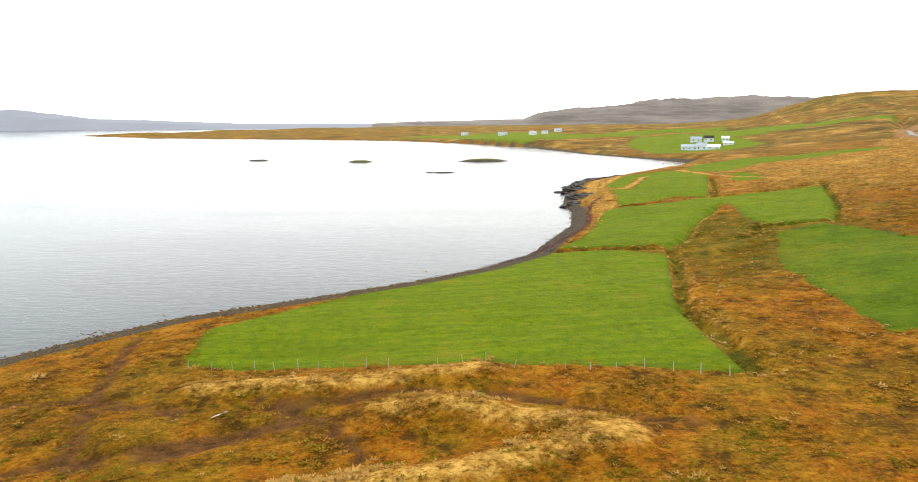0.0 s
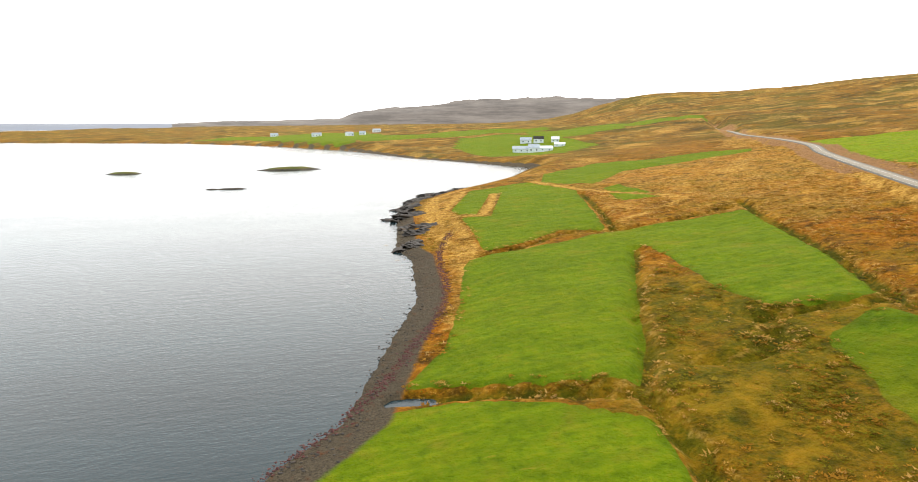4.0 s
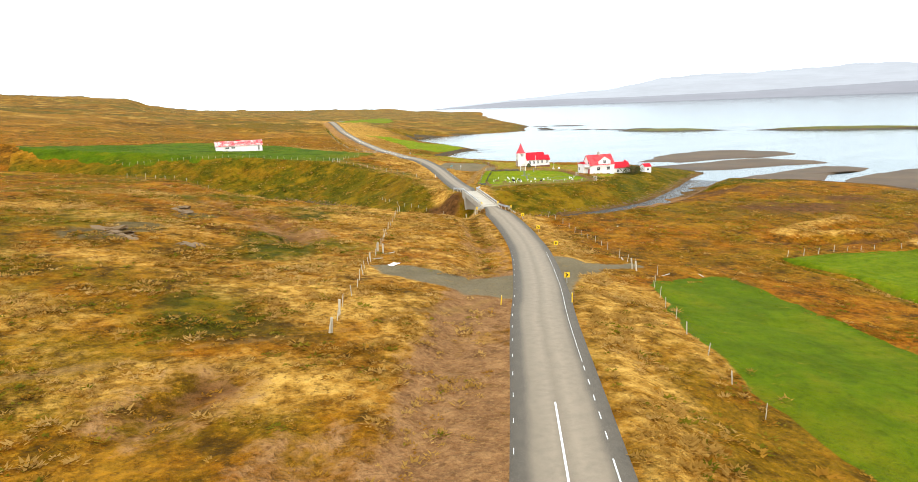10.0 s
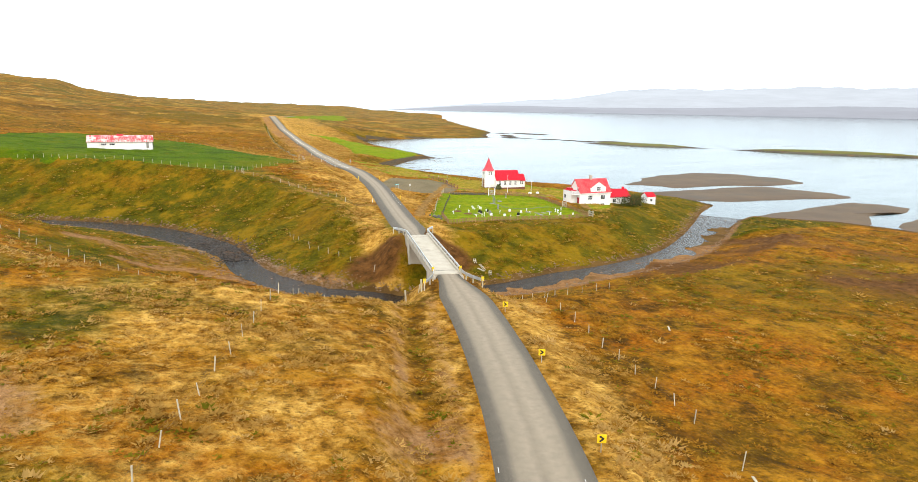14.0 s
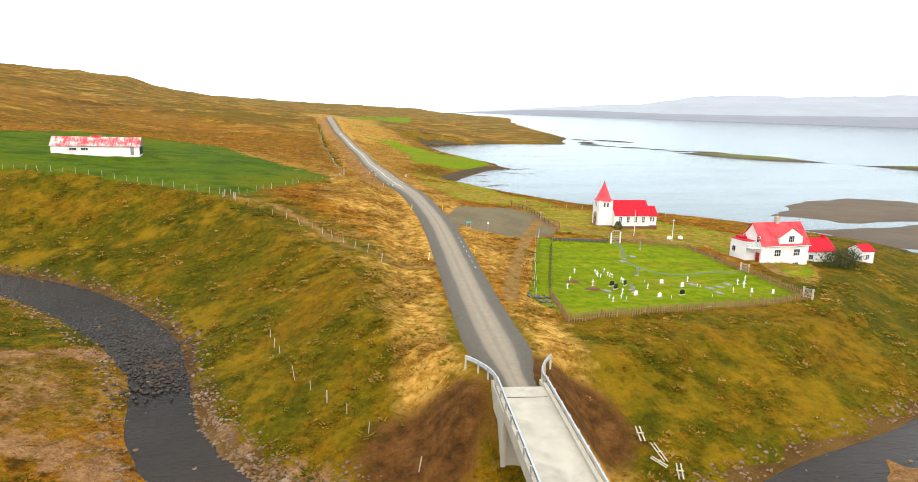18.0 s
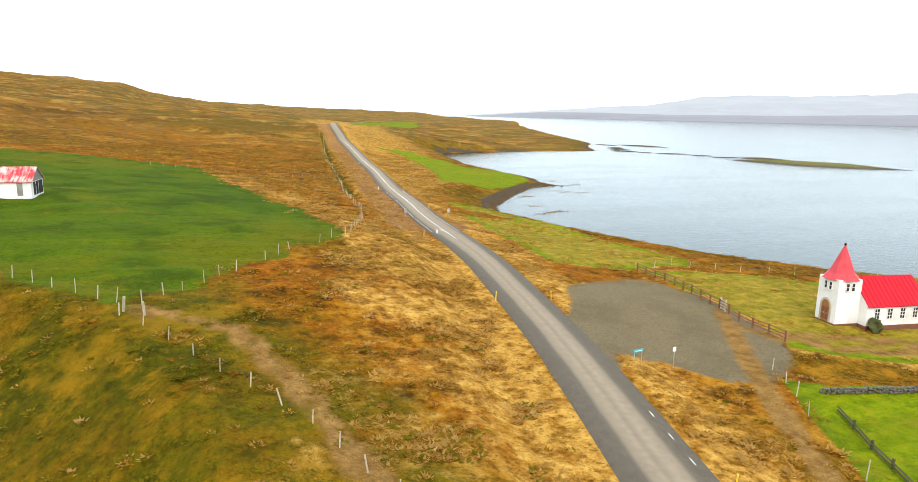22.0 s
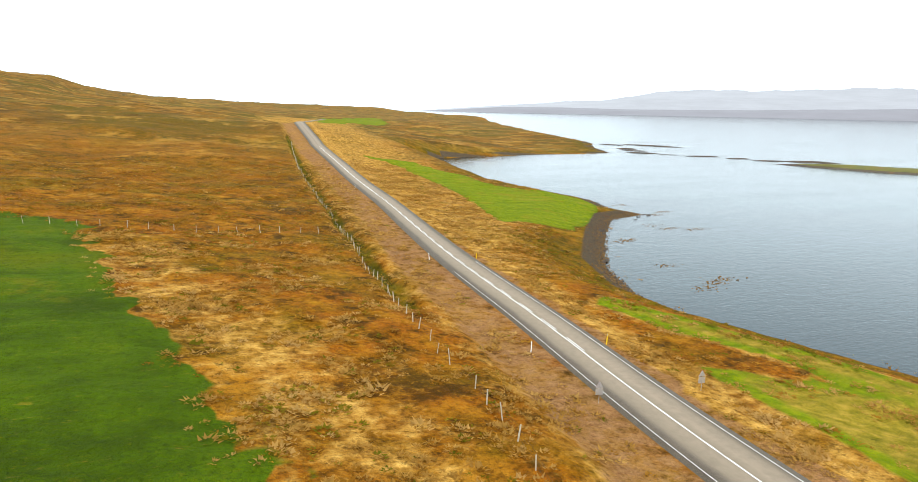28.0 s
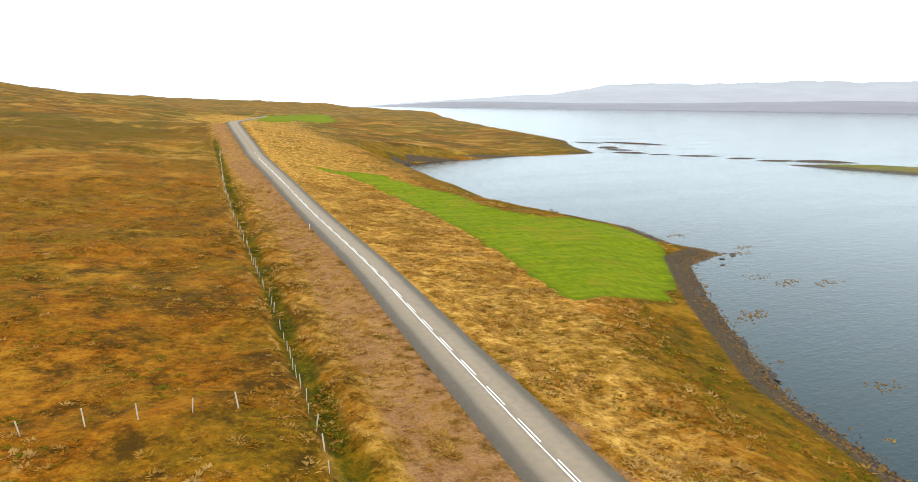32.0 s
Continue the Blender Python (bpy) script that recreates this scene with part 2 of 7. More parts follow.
    olive = k.mix(k.ramp(tus, (0.36, 0.6), (0.48, 0.0)), olive, (0.035, 0.042, 0.002))
    olive = k.mix(k.ramp(tus, (0.54, 0.0), (0.66, 0.65)), olive, (0.29, 0.19, 0.015))
    olive = k.mix(1.0, olive, 0.93, 'MULTIPLY')
    col = lay(col, sb.outputs[0], olive, 0.35, 0.7)
    straw = k.ramp(fine, (0.3, (0.14, 0.07, 0.010)), (0.42, (0.33, 0.20, 0.055)), (0.52, (0.48, 0.325, 0.12)), (0.66, (0.62, 0.46, 0.21)))
    straw = k.mix(k.ramp(speck, (0.36, 0.75), (0.47, 0.0)), straw, (0.11, 0.06, 0.008))
    col = lay(col, sa.outputs[1], straw, 0.35, 0.8, 1.1)
    grass = k.ramp(tone, (0.40, (0.036, 0.095, 0.001)), (0.5, (0.068, 0.152, 0.002)), (0.6, (0.115, 0.19, 0.003)))
    grass = k.mix(k.ramp(grit, (0.4, 0.0), (0.75, 0.4)), grass, (0.045, 0.085, 0.002))
    grass = k.mix(k.ramp(fine, (0.28, 0.55), (0.44, 0.0)), grass, (0.03, 0.066, 0.002))
    grass = k.mix(k.ramp(big, (0.53, 0.0), (0.64, 0.65)), grass, (0.125, 0.14, 0.006))
    grass = k.mix(k.ramp(mid, (0.38, 0.6), (0.47, 0.0)), grass, (0.034, 0.072, 0.002))
    grass = k.mix(k.ramp(k.noise(0.12, 6, 0.7), (0.58, 0.0), (0.68, 0.7)), grass, (0.17, 0.18, 0.012))
    grass = k.mix(k.ramp(speck, (0.34, 0.6), (0.47, 0.0)), grass, (0.024, 0.055, 0.001))
    grass = k.mix(k.ramp(speck, (0.58, 0.0), (0.70, 0.4)), grass, (0.17, 0.20, 0.012))
    pale = k.ramp(fine, (0.32, (0.105, 0.20, 0.002)), (0.5, (0.18, 0.295, 0.004)), (0.68, (0.26, 0.34, 0.012)))
    pale = k.mix(k.ramp(mid, (0.55, 0.0), (0.68, 0.6)), pale, (0.32, 0.27, 0.045))
    grass = k.mix(k.ramp(sc.outputs[0], (0.0, 0.0), (0.8, 1.0)), grass, pale)
    sward = k.ramp(fine, (0.35, (0.17, 0.17, 0.02)), (0.5, (0.29, 0.26, 0.05)), (0.65, (0.42, 0.34, 0.10)))
    grass = k.mix(k.ramp(sc.outputs[0], (0.84, 0.0), (0.97, 0.9)), grass, sward)
    grass = k.mix(k.ramp(k.noise(0.4, 5, 0.75, (1, 3, 1)), (0.62, 0.0), (0.72, 0.6)), grass, (0.30, 0.25, 0.05))
    # mown swaths
    grass = k.mix(k.ramp(k.noise(0.45, 3, 0.5, (0.12, 1.6, 1)), (0.42, 0.22), (0.58, 0.0)), grass, (0.04, 0.082, 0.002))
    col = lay(col, sa.outputs[0], grass, 0.46, 0.54, 0.22)
    soil = k.ramp(fine, (0.35, (0.055, 0.03, 0.016)), (0.65, (0.17, 0.09, 0.045)))
    scree = k.ramp(fine, (0.3, (0.13, 0.078, 0.06)), (0.5, (0.245, 0.15, 0.115)), (0.7, (0.35, 0.235, 0.19)))
    scree = k.mix(k.ramp(speck, (0.34, 0.7), (0.48, 0.0)), scree, (0.12, 0.06, 0.03))
    scree = k.mix(k.ramp(grit, (0.5, 0.0), (0.68, 0.6)), scree, (0.40, 0.28, 0.22))
    col = lay(col, sb.outputs[1], scree, 0.4, 0.7, 1.3)
    col = lay(col, sc.outputs[1], soil, 0.4, 0.75, 1.1)
    gravel = k.ramp(grit, (0.3, (0.145, 0.145, 0.17)), (0.7, (0.225, 0.222, 0.26)))
    gravel = k.mix(k.ramp(mid, (0.45, 0.0), (0.62, 0.7)), gravel, (0.14, 0.14, 0.16))
    gravel = k.mix(k.ramp(fine, (0.58, 0.0), (0.72, 0.6)), gravel, (0.28, 0.22, 0.15))
    col = lay(col, sa.outputs[2], gravel, 0.40, 0.62, 0.9)
    mud = k.ramp(mid, (0.35, (0.085, 0.055, 0.03)), (0.65, (0.16, 0.108, 0.06)))
    trodden = k.ramp(fine, (0.35, (0.17, 0.11, 0.055)), (0.65, (0.33, 0.235, 0.14)))
    col = lay(col, c.outputs["Alpha"], trodden, 0.35, 0.65, 0.45)
    col = lay(col, a.outputs["Alpha"], mud, 0.42, 0.58, 0.3)
    beach = k.ramp(grit, (0.3, (0.04, 0.038, 0.05)), (0.7, (0.115, 0.11, 0.14)))
    beach = k.mix(k.ramp(fine, (0.55, 0.0), (0.75, 0.7)), beach, (0.12, 0.045, 0.018))
    col = lay(col, sb.outputs[2], beach, 0.42, 0.56, 0.3)
    rock = k.ramp(mid, (0.36, (0.07, 0.062, 0.05)), (0.5, (0.13, 0.105, 0.07)), (0.6, (0.085, 0.078, 0.06)))
    rock = k.mix(k.ramp(fine, (0.4, 0.0), (0.7, 0.6)), rock, (0.21, 0.19, 0.15))
    col = lay(col, b.outputs["Alpha"], rock, 0.45, 0.7, 1.2)
    k.colour(k.mix(1.0, col, (1.0, 0.80, 0.40), 'MULTIPLY'))
    h = k.calc('ADD', k.calc('ADD', k.calc('MULTIPLY', fine, 0.75), k.calc('MULTIPLY', grit, 0.25)), k.calc('MULTIPLY', tus, 0.9))
    return k.bump(h, 1.0, 1.1).m


def water_material(name, deep, shallow, wave, rough):
    k = Nodes(name, rough)
    k.p.inputs["IOR"].default_value, k.p.inputs["Specular IOR Level"].default_value = 1.33, 0.5
    k.colour(k.mix(k.ramp(k.noise(0.012, 4, 0.6, (1, 2.5, 1)), (0.4, 0.0), (0.62, 1.0)), deep, shallow))
    rip = k.noise(wave, 3, 0.6, (1, 2.2, 1))
    slick = k.ramp(k.noise(0.03, 5, 0.65, (0.35, 1.6, 1)), (0.38, rough * 0.85), (0.62, rough * 1.35))
    k.l.new(slick, k.p.inputs["Roughness"])
    rip = k.calc('ADD', rip, k.calc('MULTIPLY', k.noise(wave * 0.28, 3, 0.6, (1, 2.6, 1)), 1.2))
    return k.bump(rip, 0.22, 0.14).m


M_GROUND = ground_material()
M_SEA = water_material("sea_water", (0.003, 0.013, 0.017), (0.006, 0.021, 0.026), 1.0, 0.10)
M_SEA.node_tree.nodes["Principled BSDF"].inputs["IOR"].default_value = 1.27
M_RIVER = water_material("river_water", (0.010, 0.007, 0.005), (0.030, 0.021, 0.015), 1.6, 0.12)
M_RIVER.node_tree.nodes["Principled BSDF"].inputs["IOR"].default_value = 1.17
M_RIVER.node_tree.nodes["Bump"].inputs["Strength"].default_value = 0.45
M_RIVER.node_tree.nodes["Bump"].inputs["Distance"].default_value = 0.3
M_WIRE = surface("rusty_wire", (0.10, 0.075, 0.05), (0.07, 0.05, 0.035), 3.0, 0.8)
M_WHITE = surface("white_wall", (0.80, 0.80, 0.79), (0.72, 0.72, 0.70), 0.6, 0.7, bump=0.1, dirt=(0.55, 0.54, 0.50))
M_RED = surface("red_roof_sheet", (0.50, 0.001, 0.014), (0.43, 0.002, 0.017), 0.8, 0.7, bump=0.05)
M_WORN = surface("worn_red_roof_sheet", (0.55, 0.02, 0.035), (0.60, 0.09, 0.09), 0.7, 0.6)
k = Nodes("peeling_red_roof_sheet", 0.6)
patch, run_ = k.noise(0.55, 5, 0.7), k.noise(2.6, 4, 0.7, (1.6, 0.25, 0.25))
flaked = k.ramp(k.calc('ADD', k.calc('MULTIPLY', patch, 0.6), k.calc('MULTIPLY', run_, 0.4)), (0.44, 0.0), (0.56, 0.9))
M_PEEL = k.colour(k.mix(flaked, k.ramp(run_, (0.35, (0.52, 0.012, 0.026)), (0.65, (0.60, 0.07, 0.075))), (0.62, 0.50, 0.46))).bump(run_, 0.1, 0.02).m
M_CONC = surface("concrete", (0.46, 0.41, 0.33), (0.37, 0.33, 0.265), 0.7, 0.9, dirt=(0.27, 0.24, 0.2))
M_STEEL = surface("galvanised_steel", (0.55, 0.56, 0.57), (0.42, 0.43, 0.44), 2.0, 0.4, 0.7)
M_WOOD = surface("weathered_timber", (0.33, 0.19, 0.085), (0.24, 0.13, 0.055), 1.5, 0.85, each=0.6)
M_BROWN = surface("red_brown_timber", (0.24, 0.10, 0.055), (0.18, 0.075, 0.04), 2.0, 0.85, each=0.5)
M_POST = surface("grey_post_wood", (0.56, 0.50, 0.37), (0.42, 0.36, 0.26), 4.0, 0.9, each=0.5)
M_GLASS = surface("window_glass", (0.03, 0.035, 0.04), (0.05, 0.055, 0.06), 1.0, 0.08, bump=0.0)
M_DARK = surface("dark_opening", (0.02, 0.018, 0.016), (0.035, 0.03, 0.026), 2.0, 0.9)
M_YELLOW = surface("yellow_paint", (0.80, 0.55, 0.01), (0.75, 0.48, 0.01), 3.0, 0.5)
M_LINE = surface("road_paint", (0.75, 0.75, 0.73), (0.6, 0.6, 0.58), 1.5, 0.7, dirt=(0.3, 0.29, 0.28))
M_ROCK = surface("dark_basalt", (0.045, 0.036, 0.030), (0.085, 0.065, 0.05), 0.7, 0.85, bump=0.6, dist=0.1, fine=5.0, dirt=(0.12, 0.055, 0.015), each=0.4)
M_STONE = surface("grey_stone", (0.30, 0.285, 0.26), (0.2, 0.19, 0.175), 1.2, 0.9, bump=0.6, dist=0.06, fine=7.0, dirt=(0.16, 0.13, 0.06), each=0.4)
M_CRAG = surface("lichen_rock", (0.23, 0.148, 0.078), (0.13, 0.083, 0.04), 0.9, 0.95, bump=0.7, dist=0.1, fine=5.0, dirt=(0.17, 0.11, 0.03), each=0.4)
M_COBBLE = surface("brown_cobbles", (0.24, 0.145, 0.078), (0.14, 0.083, 0.043), 1.2, 0.85, bump=0.4, dist=0.04, fine=7.0, dirt=(0.30, 0.24, 0.18), each=0.4)


# ---- the lie of the land ----
SHORE = [(-900, 1600), (-645, 1363), (-463, 1227), (-284, 1151), (-112, 1045), (13, 875), (76, 737), (107, 564), (135, 487), (152, 440), (149, 418),
         (134, 400), (104, 349), (72, 316), (52, 289), (44, 266), (40, 245), (33, 208), (34, 197), (29, 168), (22, 150), (14, 129), (4, 117), (-8, 107),
         (-21, 98), (-38, 87), (-51, 72), (-62, 52), (-72, 26), (-80, 0), (-74, -24), (-58, -40)]
SHORE_B = [(-58, -44), (-66, -52), (-70, -70), (-62, -90), (-43, -103), (-33, -115), (-21, -141), (-15, -163), (-15, -173), (-21, -188), (-35, -207),
           (-52, -227), (-64, -231), (-62, -240), (-67, -256), (-64, -275), (-60, -294), (-65, -320), (-66, -345), (-67, -392), (-92, -409), (-140, -417),
           (-202, -423), (-225, -470), (-264, -528), (-361, -786), (-456, -1038), (-800, -1800)]
LAND = np.array(SHORE + SHORE_B + [(-800, -4600), (4800, -4600), (4800, 4800), (-900, 4800)], float)
COAST = np.array(SHORE + SHORE_B, float)
SPOTS = [(-4, -72, 5.8), (16, -35, 5.8), (30, -25, 5.8), (-18, -46, 4.6), (22, -66, 6.3), (36, -101, 11), (55, -76, 11), (80, -127, 13.5), (70, -127, 13.35), (86, -122, 13.7), (90, -103, 12.7), (50, -198, 10.2),
         (21, -210, 6.5), (20, -175, 6.9), (-10, -190, 5), (-18, -392, 16), (83, 58, 10.6), (71, 74, 10.7), (85, 93, 11.6), (97, 110, 12.2), (110, 91, 13.1),
         (129, 130, 13), (133, 117, 14.2), (118, 127, 12.2), (141, 56, 19), (132, 15, 18.3), (227, 24, 19.3), (167, 106, 16.7), (162, 180, 16.8),
         (271, 269, 21), (208, 282, 17), (36, 107, 2.4), (23, 74, 3.6), (67, 134, 6.1), (97, 163, 7.9)]
SPOTS_B = [(61, 162, 3.8), (91, 184, 5.9), (78, 200, 5), (60, 230, 4), (110, 290, 6), (160, 330, 9), (120, 230, 8.5), (207, 584, 8.8), (196, 537, 3.8), (330, 420, 22), (0, 50, 3.2),
           (40, 40, 5), (-40, 20, 2), (50, 10, 7.5), (100, 0, 14), (60, 110, 4.5), (45, 70, 5), (105, -70, 13), (120, -40, 14), (-35, -75, 4), (0, -110, 5), (10, -140, 6.2),
           (-30, -290, 5), (0, -300, 8), (-110, -440, 5), (120, -250, 16), (250, -150, 26), (250, -350, 34), (60, -320, 11), (0, 850, 5)]


def smooth(a, b, v):
    u = np.clip((v - a) / (b - a), 0, 1)
    return u * u * (3 - 2 * u)


def away(px, py, line, reach=None):
    """Distance to an open line, and how far along it the nearest place lies; with reach, only for places about that near."""
    shape = np.shape(px)
    px, py = np.ravel(px), np.ravel(py)
    best, along, run = np.full(px.shape, 1e6), np.zeros(px.shape), 0.0
    line = np.asarray(line, float)
    for k in range(0, len(line) - 1, 6):
        piece = line[k:k + 7, :2]
        if reach is None:
            on, qx, qy = slice(None), px, py
        else:
            (x0, y0), (x1, y1) = piece.min(0) - reach, piece.max(0) + reach
            on = np.flatnonzero((px > x0) & (px < x1) & (py > y0) & (py < y1))
            qx, qy = px[on], py[on]
        near, far = best[on], along[on]
        for (ax, ay), (bx, by) in zip(piece[:-1], piece[1:]):
            dx, dy = bx - ax, by - ay
            n = math.hypot(dx, dy)
            if len(qx):
                u = np.clip(((qx - ax) * dx + (qy - ay) * dy) / (n * n), 0, 1)
                d = np.hypot(qx - ax - u * dx, qy - ay - u * dy)
                far = np.where(d < near, run + u * n, far)
                near = np.minimum(near, d)
            run += n
        best[on], along[on] = near, far
    return best.reshape(shape), along.reshape(shape)


def inside(px, py, poly):
    hit = np.zeros(px.shape, bool)
    for (ax, ay), (bx, by) in zip(poly, np.roll(poly, -1, 0)):
        if ay != by:
            hit ^= ((ay > py) != (by > py)) & (px < (bx - ax) * (py - ay) / (by - ay) + ax)
    return hit


def curve_points(pts, step=2.0):
    """A smooth line through the points (Catmull-Rom), any number of values a point."""
    p = np.array(pts, float)
    p = np.vstack([2 * p[0] - p[1], p, 2 * p[-1] - p[-2]])
    out = []
    for a, b, c, d in zip(p[:-3], p[1:-2], p[2:-1], p[3:]):
        n = max(2, int(np.hypot(*(c - b)[:2]) / step))
        u = (np.arange(n) / n)[:, None]
        out.append(0.5 * (2 * b + (c - a) * u + (2 * a - 5 * b + 4 * c - d) * u ** 2 + (3 * b - a - 3 * c + d) * u ** 3))
    return np.vstack(out + [p[-2:-1]])


S_ALL = np.array(SPOTS + SPOTS_B)
_d = np.hypot(S_ALL[:, None, 0] - S_ALL[None, :, 0], S_ALL[:, None, 1] - S_ALL[None, :, 1])
_n = len(S_ALL)
_m = np.zeros((_n + 3, _n + 3))
_m[:_n, :_n] = -_d - np.eye(_n) * -3.0
_m[:_n, _n:] = np.column_stack([np.ones(_n), S_ALL[:, :2]])
_m[_n:, :_n] = _m[:_n, _n:].T
RBF = np.linalg.solve(_m, np.r_[S_ALL[:, 2], 0, 0, 0])


def plain(px, py):
    """Height of the land through the spot heights."""
    h = RBF[-3] + RBF[-2] * px + RBF[-1] * py
    for (sx, sy, _), w in zip(S_ALL, RBF):
        h = h - w * np.hypot(px - sx, py - sy)
    return h


def base_height(px, py):
    px, py = np.asarray(px, float), np.asarray(py, float)
    near = smooth(900, 500, np.hypot(px - 60, (py - 30) * 0.8))
    far = np.clip(6 + 0.035 * (px - 60), 3, 40)
    h = plain(px, py) * near + far * (1 - near)
    d, _ = away(px, py, COAST)
    d = np.where(inside(px, py, LAND), d, -d)
    shore = np.where(d < 0, np.maximum(d * 0.06, -4), 0)
    bank = smooth(0, 4, d) * 0.4 + smooth(3, 16, d) * 0.6
    return np.where(d > 0, 0.05 + np.maximum(h, 1.2) * bank, shore)


ROAD = [(420, 640, 20), (330, 490, 18.5), (287, 423, 17.8), (242, 340, 17.5), (208, 285, 17), (185, 254, 15.6), (146, 195, 13.8), (129.6, 169, 13.0), (119.4, 151, 12.3), (106.7, 132, 12.2),
        (96.1, 115, 12.6), (90.4, 104, 12.3), (85.1, 94, 11.6), (77.7, 80, 10.7), (70.5, 67, 9.7), (60.4, 47, 8.1), (52.9, 28, 7.5), (48.5, 13, 7.7), (46, 4, 7.7), (42.5, -10, 7.7),
        (40.9, -16, 7.5), (38, -27, 7.15), (33.7, -43, 7.15), (27.6, -67, 7.6)]
ROAD_B = [(24, -85, 7.9), (21.2, -101, 7.9), (17.2, -131, 7.2), (14, -152, 7.0), (10.6, -176, 6.65), (6.4, -200, 6.3), (1.7, -228, 6.3), (-2.6, -262, 6.8),
          (-6.5, -295, 8.2), (-10.3, -335, 10.7), (-12.5, -352, 12), (-17, -392, 15.7), (-26, -440, 16.2), (-60, -580, 13), (-150, -900, 8)]
ROAD_LINE = curve_points(ROAD + ROAD_B, 2.0)
RIVER = [(330, -190, 4.0, 3), (230, -150, 3.0, 3.5), (150, -110, 2.6, 4), (118, -96, 2.5, 3.5), (100, -81, 2.4, 3.2), (88, -73, 2.3, 3.5), (76, -61, 2.2, 4.5), (67, -45, 2.0, 4.2), (64, -33, 1.9, 3.2), (63, -22, 1.7, 3.4), (58, -11, 1.5, 3.4), (51, -5, 1.3, 3),
         (45, -1, 1.2, 3), (38, -2, 1.1, 3.4), (30, -2, 1.0, 4), (20, -4, 0.9, 4.2), (8, -6, 0.7, 4), (-8, -11, 0.5, 4), (-25, -21, 0.35, 4.5), (-42, -33, 0.2, 5), (-60, -44, 0.06, 7), (-92, -56, -0.2, 12)]
RIVER_LINE = curve_points(RIVER, 2.0)
FIELDS = {
    "a": [(-29, 66), (-31, 79), (-20, 92.5), (-6, 106), (12, 126), (17, 129), (24, 129), (32, 124), (38, 118), (29, 87), (28, 80), (26, 66), (26, 56), (1, 61)],
    "b": [(43, 187), (53, 187), (74, 191), (69, 175), (56, 152), (46, 133), (41, 125.5), (32, 129), (24, 133), (20, 134), (27, 144), (33, 160), (40, 182)],
    "c": [(52, 243), (72, 287), (98, 294), (96, 256), (74, 195), (66, 200), (52, 191), (44, 190), (49, 217)],
    "d": [(76, 191), (88, 192), (106, 191), (86, 149), (75, 131), (71, 131), (65, 134), (63, 136), (63, 145), (70, 166), (72, 178)],
    "e": [(104, 254), (110, 255), (106, 220), (93, 225)],
    "f": [(113, 321), (150, 345), (207, 317), (190, 296), (133, 294), (106, 264), (98, 288)],
    "g": [(55.5, 65), (43, 63), (44, 70), (46, 82), (48, 95), (53, 108), (61, 125), (70, 127), (73, 112), (72, 98), (67, 83)],
    "h": [(236, 322), (330, 303), (340, 202), (344, 96), (400, 20), (294, 29), (208, -32), (150, -49), (122, 40), (137, 48), (150, 63), (150, 85), (170, 92), (159, 105), (165, 123), (159, 135), (157, 188), (189, 256)],
    "k": [(57, -77), (52, -83), (44, -94), (36.5, -101), (37, -112), (39, -128), (42, -142), (45, -158), (48, -175), (51, -197), (65, -205), (96, -219), (113, -172), (150, -150), (140, -135), (115, -118), (101, -112), (90, -103), (80.5, -96.5), (73, -91.5), (66, -86), (60, -80)],
    "l": [(13.5, -62), (12, -60), (2, -57), (-8, -55), (-3, -29), (29, -26), (30, -33)],
    "m": [(-22, -322), (-36, -312), (-43, -285), (-42, -270), (-47, -258), (-61, -256), (-61, -243), (-53, -233), (-41, -219), (-30, -210.5), (-13, -208), (-17, -222), (-23, -247), (-27, -275), (-28, -298)],
    "t": [(-48, 1128), (60, 1330), (150, 1250), (144, 806), (74, 757), (20, 900)],
    "u": [(184, 700), (288, 677), (330, 640), (248, 603), (179, 556), (150, 600)],
    "o": [(150, 500), (185, 470), (240, 520), (250, 600), (200, 640), (150, 580)],
    "p": [(100, 760), (260, 720), (330, 800), (200, 900), (60, 900)],
    "q": [(-100, 1080), (120, 980), (160, 1150), (-60, 1260)],
    "r": [(240, 660), (420, 640), (440, 720), (260, 720)],
    "s": [(67, 176), (72, 192), (79, 192), (75, 177), (70.5, 175.5)],
    "n": [(-60, -568), (-101, -628), (-220, -860), (-330, -1250), (-170, -1000), (-90, -700)],
}
DITCHES = [[(19, 132), (24, 131), (32, 127), (40, 123)], [(44, 188), (53, 189), (64, 197), (75, 193), (87, 194), (104, 197)], [(27, 57), (28, 80), (38, 113), (40, 124), (45, 131), (51, 144), (69, 175)],
           [(95, 250), (84, 217), (75, 193)], [(110, 200), (95, 167), (85, 147), (73, 127)], [(60, 133), (66, 132), (72, 129)], [(23, -158), (20, -180), (14, -223), (2, -310), (-6, -368)], [(59, 130), (57, 126), (52, 125), (47, 127)]]
AMBER = [(72, 59), (68, 52), (64, 42), (60, 31), (54.5, 17)]
STRAW = [[(244, 257), (236, 215), (234, 178)], [(316, 302), (297, 260), (287, 227)], [(300, 192), (256, 145), (199, 105), (174, 88), (134, 82)], [(51, 230), (58, 227), (75, 269)], [(44, 188), (49, 217), (52, 243), (70, 287)], [(97, 294), (98, 256), (107, 215), (80, 200)]]
